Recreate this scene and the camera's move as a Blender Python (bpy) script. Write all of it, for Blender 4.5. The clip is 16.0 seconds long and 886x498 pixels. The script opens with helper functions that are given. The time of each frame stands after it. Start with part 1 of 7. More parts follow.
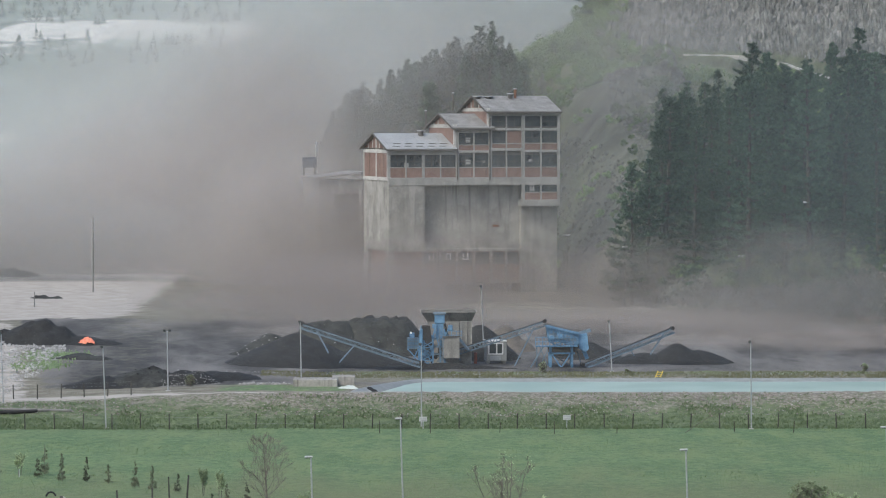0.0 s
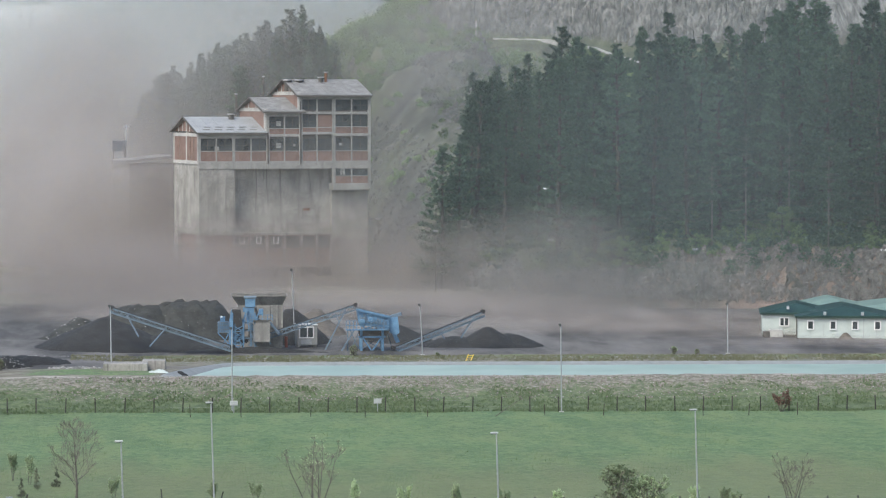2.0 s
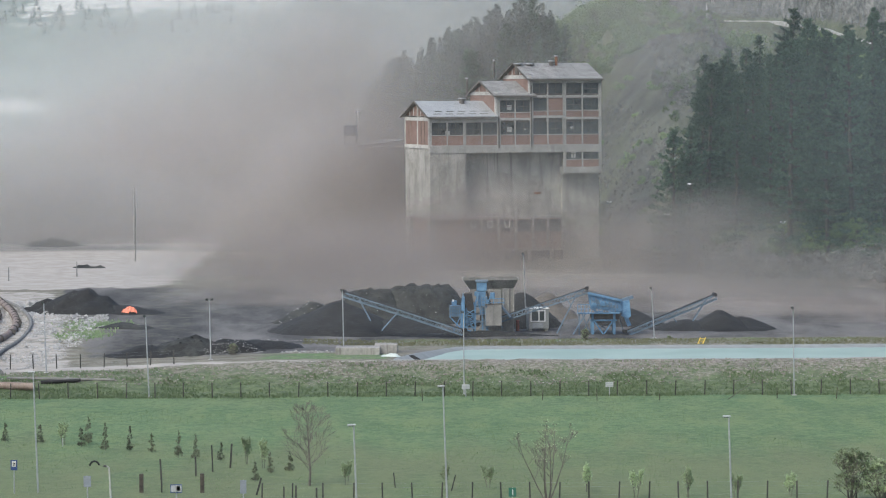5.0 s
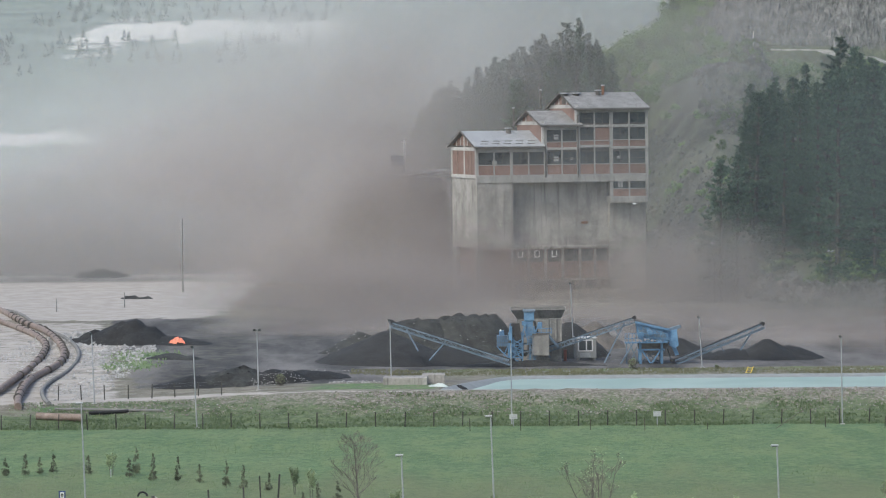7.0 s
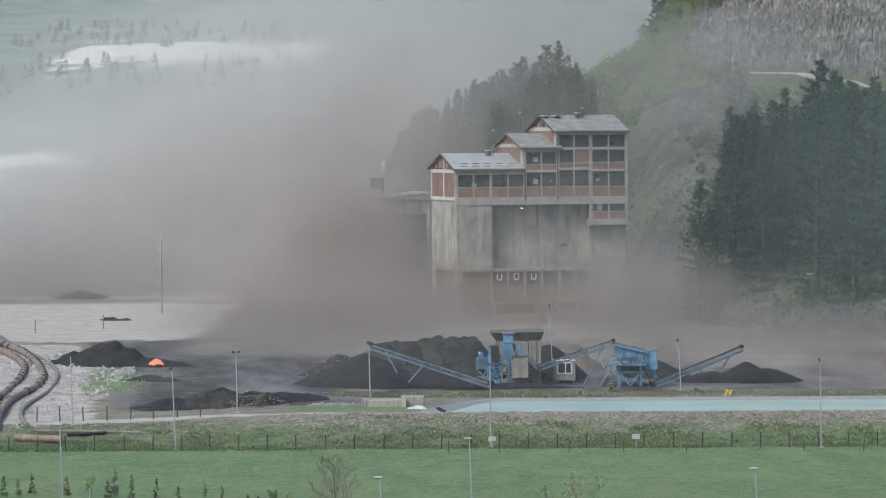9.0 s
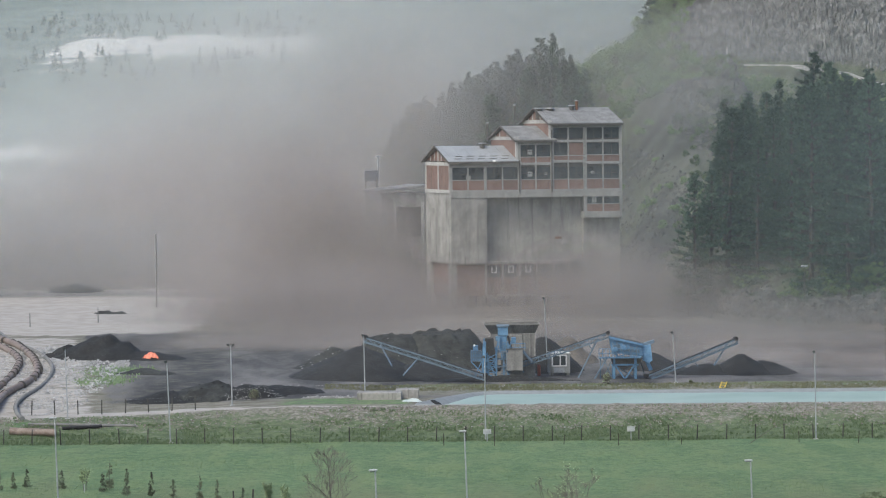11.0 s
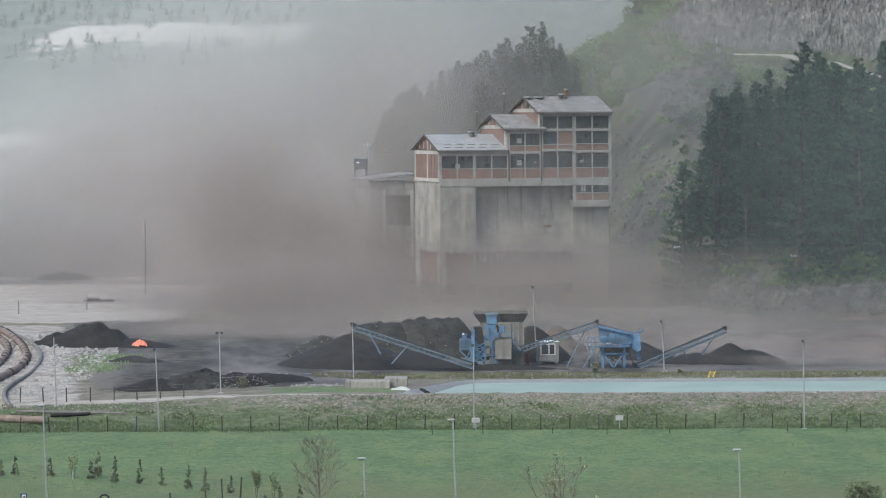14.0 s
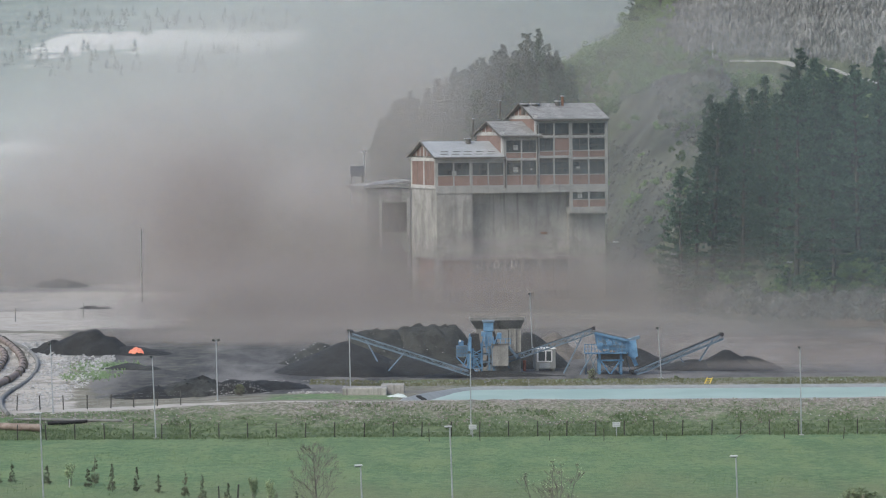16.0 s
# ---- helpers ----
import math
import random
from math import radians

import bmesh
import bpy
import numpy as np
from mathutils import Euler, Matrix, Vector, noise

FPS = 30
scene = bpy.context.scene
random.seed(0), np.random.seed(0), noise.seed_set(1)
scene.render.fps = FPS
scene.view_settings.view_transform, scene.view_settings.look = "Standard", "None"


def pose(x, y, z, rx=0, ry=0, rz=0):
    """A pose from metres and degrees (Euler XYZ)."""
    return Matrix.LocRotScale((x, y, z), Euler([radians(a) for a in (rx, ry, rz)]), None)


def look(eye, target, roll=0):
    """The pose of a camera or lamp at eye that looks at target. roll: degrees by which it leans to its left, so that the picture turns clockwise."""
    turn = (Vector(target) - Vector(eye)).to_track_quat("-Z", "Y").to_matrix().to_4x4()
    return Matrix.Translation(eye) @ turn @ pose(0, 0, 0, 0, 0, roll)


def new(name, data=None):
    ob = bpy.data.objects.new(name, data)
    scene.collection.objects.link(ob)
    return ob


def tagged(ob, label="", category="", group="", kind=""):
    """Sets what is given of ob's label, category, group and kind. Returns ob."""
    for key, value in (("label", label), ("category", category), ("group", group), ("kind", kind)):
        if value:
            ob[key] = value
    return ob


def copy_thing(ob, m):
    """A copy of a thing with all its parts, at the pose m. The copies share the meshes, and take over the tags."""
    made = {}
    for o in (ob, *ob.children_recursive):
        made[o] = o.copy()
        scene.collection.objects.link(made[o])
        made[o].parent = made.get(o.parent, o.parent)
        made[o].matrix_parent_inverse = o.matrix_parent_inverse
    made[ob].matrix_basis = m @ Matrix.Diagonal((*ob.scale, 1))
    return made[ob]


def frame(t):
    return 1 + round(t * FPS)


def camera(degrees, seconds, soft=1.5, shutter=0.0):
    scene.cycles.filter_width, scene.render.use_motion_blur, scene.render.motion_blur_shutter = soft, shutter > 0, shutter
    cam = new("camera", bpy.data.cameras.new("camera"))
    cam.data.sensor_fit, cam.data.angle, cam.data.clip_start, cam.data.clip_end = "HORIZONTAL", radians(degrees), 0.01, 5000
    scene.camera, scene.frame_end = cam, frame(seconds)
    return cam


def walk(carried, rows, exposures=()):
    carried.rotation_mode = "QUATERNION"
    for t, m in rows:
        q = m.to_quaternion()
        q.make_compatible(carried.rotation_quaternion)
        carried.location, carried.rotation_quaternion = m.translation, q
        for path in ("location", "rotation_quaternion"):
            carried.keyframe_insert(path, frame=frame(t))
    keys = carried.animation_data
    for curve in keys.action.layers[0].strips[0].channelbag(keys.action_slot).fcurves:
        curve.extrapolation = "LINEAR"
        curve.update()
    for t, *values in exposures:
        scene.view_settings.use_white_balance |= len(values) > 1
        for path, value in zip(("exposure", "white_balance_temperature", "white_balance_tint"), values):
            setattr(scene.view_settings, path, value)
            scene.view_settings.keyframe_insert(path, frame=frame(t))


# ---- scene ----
cam = camera(13.755, 16.0, soft=1.15)
EYE = Vector((0.0, 0.0, 28.0))
# seconds, heading, tilt and roll in degrees of the camera on its tripod
TURNS = [
    (0.0, 0.654, -2.123, 0.009),
    (0.5, 1.290, -2.285, 0.014),
    (1.0, 2.106, -2.396, 0.204),
    (1.5, 2.958, -2.418, 0.257),
    (1.8, 3.386, -2.413, 0.154),
    (2.0, 3.609, -2.375, 0.085),
    (2.2, 3.818, -2.369, -0.025),
    (2.4, 3.887, -2.346, -0.136),
    (2.5, 3.787, -2.319, -0.191),
    (2.7, 3.508, -2.296, -0.260),
    (3.0, 2.909, -2.286, -0.363),
    (3.5, 2.099, -2.246, -0.268),
    (4.0, 1.367, -2.297, -0.348),
    (4.5, 0.661, -2.449, -0.308),
    (5.0, 0.000, -2.625, -0.300),
    (5.2, -0.205, -2.688, -0.235),
    (6.2, -0.766, -2.540, -0.427),
    (7.3, -0.658, -2.031, -0.591),
    (7.5, -0.577, -1.977, -0.635),
    (8.0, -0.426, -1.893, -0.577),
    (8.5, -0.398, -1.835, -0.475),
    (9.0, -0.407, -1.809, -0.379),
    (9.2, -0.402, -1.808, -0.397),
    (10.3, -0.356, -1.880, -0.467),
    (11.5, -0.281, -1.982, -0.517),
    (12.0, -0.241, -2.087, -0.595),
    (12.5, -0.174, -2.165, -0.597),
    (13.0, -0.140, -2.174, -0.413),
    (13.5, -0.135, -2.154, -0.248),
    (14.0, -0.153, -2.104, -0.304),
    (14.5, -0.153, -2.066, -0.371),
    (15.0, -0.153, -2.052, -0.301),
    (15.5, -0.124, -2.025, -0.432),
    (16.0, -0.099, -1.996, -0.407),
]


def turned(heading, tilt, roll):
    a, b = radians(heading), radians(tilt)
    way = Vector((math.sin(a) * math.cos(b), math.cos(a) * math.cos(b), math.sin(b)))
    return look(EYE, EYE + way * 100, roll)


walk(cam, [(t, turned(h, p, r)) for t, h, p, r in TURNS],
     [(0.0, 0.5), (1.0, 0.58), (2.5, 0.77), (3.5, 0.77), (4.5, 0.66), (5.2, 0.63), (8.0, 0.52), (16.0, 0.51)])

# ---- light ----
world = bpy.data.worlds.new("hazy_sky")
scene.world = world
world.use_nodes = True
wn = world.node_tree.nodes
wn.clear()
w_out, w_bg, w_sky = wn.new("ShaderNodeOutputWorld"), wn.new("ShaderNodeBackground"), wn.new("ShaderNodeTexSky")
w_sky.sky_type, w_sky.sun_disc = "NISHITA", False
w_sky.sun_elevation, w_sky.sun_rotation = radians(48), radians(-140)
w_sky.air_density, w_sky.dust_density, w_sky.ozone_density = 1.0, 2.6, 1.2
w_bg.inputs["Strength"].default_value = 0.15
world.node_tree.links.new(w_sky.outputs[0], w_bg.inputs[0])
world.node_tree.links.new(w_bg.outputs[0], w_out.inputs[0])
sun = new("sun", bpy.data.lights.new("sun", "SUN"))
sun.data.energy, sun.data.angle, sun.data.color = 1.3, radians(20), (0.96, 0.98, 0.86)
# the sun stands to the left of the view and behind the camera
SUN_FROM = Vector((-math.sin(radians(40)) * math.cos(radians(48)), -math.cos(radians(40)) * math.cos(radians(48)), math.sin(radians(48))))
sun.matrix_world = look(SUN_FROM * 200, (0, 0, 0))


# ---- materials ----
def node_mat(name):
    m = bpy.data.materials.new(name)
    m.use_nodes = True
    t = m.node_tree
    t.nodes.clear()
    out = t.nodes.new("ShaderNodeOutputMaterial")
    bsdf = t.nodes.new("ShaderNodeBsdfPrincipled")
    t.links.new(bsdf.outputs[0], out.inputs[0])
    return m, t, bsdf, out


def noise_tex(t, vec, scale, detail=6.0, rough=0.6, stretch=None):
    n = t.nodes.new("ShaderNodeTexNoise")
    n.inputs["Scale"].default_value, n.inputs["Detail"].default_value, n.inputs["Roughness"].default_value = scale, detail, rough
    if stretch:
        mp = t.nodes.new("ShaderNodeMapping")
        mp.inputs["Scale"].default_value = stretch
        t.links.new(vec, mp.inputs[0])
        vec = mp.outputs[0]
    t.links.new(vec, n.inputs["Vector"])
    return n.outputs["Fac"]


def mix(t, fac, a, b, blend="MIX"):
    n = t.nodes.new("ShaderNodeMix")
    n.data_type, n.blend_type = "RGBA", blend
    for v, i in ((fac, 0), (a, 6), (b, 7)):
        if isinstance(v, (int, float)):
            n.inputs[i].default_value = v
        elif isinstance(v, tuple):
            n.inputs[i].default_value = (*v, 1)
        else:
            t.links.new(v, n.inputs[i])
    return n.outputs[2]


def math_node(t, op, a, b=0.0, clamp=False):
    n = t.nodes.new("ShaderNodeMath")
    n.operation, n.use_clamp = op, clamp
    for v, i in ((a, 0), (b, 1)):
        if isinstance(v, (int, float)):
            n.inputs[i].default_value = v
        else:
            t.links.new(v, n.inputs[i])
    return n.outputs[0]


def smooth(t, v, lo, hi):
    n = t.nodes.new("ShaderNodeMapRange")
    n.interpolation_type = "SMOOTHSTEP"
    n.inputs["From Min"].default_value, n.inputs["From Max"].default_value = lo, hi
    t.links.new(v, n.inputs["Value"])
    return n.outputs["Result"]


def bumped(t, bsdf, height, strength=0.4, distance=0.05):
    b = t.nodes.new("ShaderNodeBump")
    b.inputs["Strength"].default_value, b.inputs["Distance"].default_value = strength, distance
    t.links.new(height, b.inputs["Height"])
    t.links.new(b.outputs[0], bsdf.inputs["Normal"])


def coords(t, kind="Object"):
    return t.nodes.new("ShaderNodeTexCoord").outputs[kind]


def place(t):
    return t.nodes.new("ShaderNodeNewGeometry").outputs["Position"]


def mottled(name, dark, light, scale=1.5, rough=0.85, metal=0.0, bump=0.3, fine=9.0, random=0.0, stain=None, drips=0.0, bump_size=0.03, world_space=False):
    """A surface of two tones, mixed at a coarse and a fine scale, with stains and rain streaks if asked for."""
    m, t, bsdf, out = node_mat(name)
    vec = place(t) if world_space else coords(t)
    a, b = noise_tex(t, vec, scale), noise_tex(t, vec, scale * fine, 4.0)
    f = math_node(t, "ADD", math_node(t, "MULTIPLY", a, 0.65), math_node(t, "MULTIPLY", b, 0.35))
    col = mix(t, smooth(t, f, 0.33, 0.67), dark, light)
    if stain:
        s = noise_tex(t, vec, scale * 0.37, 8.0, 0.7)
        col = mix(t, math_node(t, "MULTIPLY", smooth(t, s, 0.52, 0.72), 0.8), col, stain)
    if drips:
        d = noise_tex(t, vec, 1.6, 5.0, 0.65, (1.0, 1.0, 0.06))
        col = mix(t, math_node(t, "MULTIPLY", smooth(t, d, 0.5, 0.75), drips), col, tuple(c * 0.45 for c in dark))
    if random:
        info = t.nodes.new("ShaderNodeObjectInfo")
        h = t.nodes.new("ShaderNodeHueSaturation")
        t.links.new(math_node(t, "ADD", math_node(t, "MULTIPLY", info.outputs["Random"], random), 1.0 - random / 2), h.inputs["Value"])
        t.links.new(col, h.inputs["Color"])
        col = h.outputs[0]
    t.links.new(col, bsdf.inputs["Base Color"])
    bsdf.inputs["Roughness"].default_value, bsdf.inputs["Metallic"].default_value = rough, metal
    bumped(t, bsdf, f, bump, bump_size)
    return m


CONCRETE = mottled("weathered_concrete", (0.2, 0.19, 0.175), (0.38, 0.365, 0.335), 0.35, stain=(0.13, 0.125, 0.115), drips=0.75)
CONCRETE_PALE = mottled("pale_concrete", (0.36, 0.35, 0.33), (0.5, 0.49, 0.46), 0.6, stain=(0.25, 0.24, 0.22), drips=0.4)
FACADE = mottled("rain_streaked_concrete", (0.24, 0.235, 0.22), (0.36, 0.35, 0.33), 0.5, stain=(0.17, 0.165, 0.155), drips=0.45)
SMOOTH_ROOF = mottled("pale_sheet_roof", (0.27, 0.28, 0.285), (0.35, 0.36, 0.365), 0.4, rough=0.6, stain=(0.22, 0.225, 0.225), bump=0.1)
BRICK = mottled("brick_infill", (0.165, 0.1, 0.08), (0.235, 0.152, 0.125), 0.8, stain=(0.15, 0.11, 0.095), drips=0.5, random=0.25)
ROOF = mottled("fibre_cement_roof", (0.16, 0.158, 0.153), (0.27, 0.266, 0.26), 0.9, stain=(0.1, 0.098, 0.095), random=0.12)
# weathered trim; also the dark colour of solids that stand for shade
TRIM_AND_SHADE = mottled("dark_weathered_trim_and_shade", (0.06, 0.055, 0.05), (0.13, 0.12, 0.11), 1.0)
RUST = mottled("rusty_steel", (0.12, 0.06, 0.035), (0.26, 0.13, 0.08), 1.3, metal=0.2)
RED_RUST = mottled("dull_red_paint", (0.2, 0.05, 0.035), (0.32, 0.09, 0.06), 2.0, rough=0.6)
WHITE = mottled("white_paint", (0.62, 0.62, 0.6), (0.78, 0.78, 0.76), 0.8, rough=0.6, bump=0.1)
LAMP_WHITE = mottled("weathered_pale_enamel", (0.36, 0.37, 0.37), (0.48, 0.49, 0.49), 2.0, rough=0.5, bump=0.1)
PANEL = mottled("white_wall_panel", (0.41, 0.455, 0.43), (0.5, 0.55, 0.52), 0.5, rough=0.6, bump=0.1, drips=0.12)
BLUE = mottled("blue_machine_paint", (0.058, 0.145, 0.26), (0.135, 0.275, 0.42), 1.2, rough=0.5, stain=(0.06, 0.1, 0.15), bump=0.15, random=0.2)
BLUE_GREY = mottled("dusty_blue_paint", (0.09, 0.135, 0.18), (0.165, 0.225, 0.285), 1.2, rough=0.6, stain=(0.07, 0.08, 0.09), bump=0.15)
STEEL = mottled("galvanised_steel", (0.3, 0.31, 0.32), (0.45, 0.46, 0.47), 2.0, rough=0.5, metal=0.5, bump=0.1)
BLACK = mottled("black_rubber", (0.012, 0.012, 0.013), (0.03, 0.03, 0.032), 3.0, rough=0.8)
POST = mottled("dark_fence_post", (0.03, 0.03, 0.028), (0.07, 0.065, 0.06), 3.0, random=0.5)
COAL = mottled("coal", (0.009, 0.0095, 0.0095), (0.024, 0.0245, 0.024), 0.9, rough=0.8, bump=0.9, bump_size=0.25, fine=7.0)
DUSTY_COAL = mottled("dusty_coal", (0.014, 0.0155, 0.015), (0.05, 0.052, 0.048), 0.9, rough=0.9, bump=0.9, bump_size=0.25, fine=7.0)
SOIL = mottled("brown_spoil", (0.07, 0.06, 0.05), (0.16, 0.14, 0.12), 0.7, bump=0.8, bump_size=0.2)
GREY_PANEL = mottled("grey_cabin_panel", (0.24, 0.24, 0.23), (0.33, 0.33, 0.315), 0.8, rough=0.6, bump=0.1, drips=0.3)
SOOTY = mottled("sooty_concrete", (0.16, 0.155, 0.145), (0.28, 0.27, 0.25), 0.6, stain=(0.07, 0.068, 0.065), drips=0.6)
HOSE = mottled("grey_hose", (0.13, 0.13, 0.125), (0.22, 0.215, 0.205), 1.2)
GREEN_ROOF = mottled("dark_green_sheet_roof", (0.012, 0.036, 0.029), (0.024, 0.058, 0.048), 0.6, rough=0.45, bump=0.1)
PALE_ROOF = mottled("pale_green_sheet_roof", (0.13, 0.2, 0.175), (0.185, 0.26, 0.23), 0.6, rough=0.5, bump=0.1)
TWIGS = mottled("grey_brown_twigs", (0.08, 0.073, 0.062), (0.17, 0.152, 0.132), 3.0, bump=0.3)
BARK = mottled("bark", (0.03, 0.026, 0.022), (0.085, 0.072, 0.058), 3.0, bump=0.6, stain=(0.1, 0.1, 0.085))
ROCK_GREY = mottled("broken_grey_rock", (0.06, 0.059, 0.054), (0.18, 0.174, 0.163), 0.5, bump=0.8, bump_size=0.2, world_space=True)
ROCK_FRESH = mottled("fresh_quarried_rock", (0.085, 0.085, 0.082), (0.25, 0.247, 0.242), 0.6, bump=0.8, bump_size=0.2, world_space=True)
ROCK_RED = mottled("broken_reddish_rock", (0.095, 0.086, 0.078), (0.23, 0.204, 0.186), 0.6, bump=0.8, bump_size=0.2, world_space=True)
RUBBLE = mottled("white_crushed_stone", (0.26, 0.255, 0.245), (0.54, 0.53, 0.515), 0.9, random=0.2, fine=3.0)
EARTH_STONE = mottled("brown_bank_stone", (0.15, 0.13, 0.11), (0.34, 0.31, 0.28), 1.4, fine=3.0)
STONE = mottled("pale_rubble", (0.2, 0.195, 0.185), (0.46, 0.45, 0.435), 1.6, random=0.3, fine=3.0)
LINER = mottled("pale_pond_liner", (0.2, 0.21, 0.204), (0.27, 0.282, 0.274), 1.1, rough=0.6, bump=0.2)
TANK = mottled("dark_blue_tank_paint", (0.035, 0.045, 0.06), (0.07, 0.085, 0.11), 1.0)
PIPE = mottled("brown_dusty_pipe", (0.14, 0.1, 0.08), (0.27, 0.21, 0.175), 1.2, rough=0.6)
TARP = mottled("orange_red_tarpaulin", (0.75, 0.2, 0.11), (0.9, 0.32, 0.2), 2.0, rough=0.6)
YELLOW = mottled("yellow_paint", (0.6, 0.4, 0.05), (0.75, 0.55, 0.1), 2.0, rough=0.5)
SIGN_BLUE = mottled("sign_blue", (0.02, 0.04, 0.12), (0.03, 0.06, 0.17), 2.0, rough=0.4)
SIGN_BACK = mottled("blue_grey_sign_back", (0.16, 0.18, 0.21), (0.23, 0.25, 0.28), 2.0, rough=0.5)
SIGN_GREEN = mottled("sign_green", (0.02, 0.1, 0.07), (0.03, 0.14, 0.1), 2.0, rough=0.4)
PAPER = mottled("white_scrap", (0.75, 0.75, 0.72), (0.85, 0.85, 0.83), 3.0)


def glass_mat():
    m, t, bsdf, out = node_mat("dusty_window_glass")
    vec = place(t)
    a = noise_tex(t, vec, 0.55, 5.0, 0.7)
    t.links.new(mix(t, smooth(t, a, 0.35, 0.7), (0.02, 0.027, 0.03), (0.06, 0.07, 0.075)), bsdf.inputs["Base Color"])
    t.links.new(mix(t, a, (0.12, 0.12, 0.12), (0.5, 0.5, 0.5)), bsdf.inputs["Roughness"])
    return m


GLASS = glass_mat()


def leaf_mat(name, dark, light, trans=0.25):
    m, t, bsdf, out = node_mat(name)
    g = t.nodes.new("ShaderNodeNewGeometry")
    n = mix(t, 0.5, noise_tex(t, g.outputs["Position"], 0.22, 3.0), noise_tex(t, g.outputs["Position"], 1.1, 2.0))
    info = t.nodes.new("ShaderNodeObjectInfo")
    f = math_node(t, "ADD", math_node(t, "MULTIPLY", g.outputs["Random Per Island"], 0.35), math_node(t, "MULTIPLY", n, 0.65))
    col = mix(t, smooth(t, f, 0.2, 0.8), dark, light)
    h = t.nodes.new("ShaderNodeHueSaturation")
    t.links.new(math_node(t, "ADD", math_node(t, "MULTIPLY", info.outputs["Random"], 0.8), 0.6), h.inputs["Value"])
    t.links.new(col, h.inputs["Color"])
    t.links.new(h.outputs[0], bsdf.inputs["Base Color"])
    bsdf.inputs["Roughness"].default_value = 0.7
    tr, mx = t.nodes.new("ShaderNodeBsdfTranslucent"), t.nodes.new("ShaderNodeMixShader")
    t.links.new(h.outputs[0], tr.inputs[0])
    mx.inputs[0].default_value = trans
    t.links.new(bsdf.outputs[0], mx.inputs[1])
    t.links.new(tr.outputs[0], mx.inputs[2])
    t.links.new(mx.outputs[0], out.inputs[0])
    return m


NEEDLES = leaf_mat("pine_needles", (0.014, 0.03, 0.021), (0.085, 0.13, 0.08))
LEAVES = leaf_mat("spring_leaves", (0.1, 0.155, 0.06), (0.175, 0.245, 0.1), 0.3)
DRY_LEAVES = leaf_mat("dull_sapling_leaves", (0.06, 0.075, 0.048), (0.15, 0.155, 0.1), 0.25)
PALE_GRASS = leaf_mat("dry_pale_grass", (0.2, 0.21, 0.12), (0.33, 0.33, 0.2), 0.2)
GREY_LEAVES = leaf_mat("grey_green_leaves", (0.26, 0.34, 0.18), (0.42, 0.5, 0.3), 0.25)
# needles of the far conifers, paled and greyed to carry the haze
HAZE_TINTED_LEAVES = leaf_mat("far_haze_tinted_leaves", (0.085, 0.115, 0.098), (0.12, 0.155, 0.132))
WEEDS = leaf_mat("bank_weed_leaves", (0.17, 0.25, 0.12), (0.26, 0.34, 0.18), 0.2)
RED_LEAVES = leaf_mat("reddish_leaves", (0.13, 0.07, 0.05), (0.22, 0.13, 0.1))


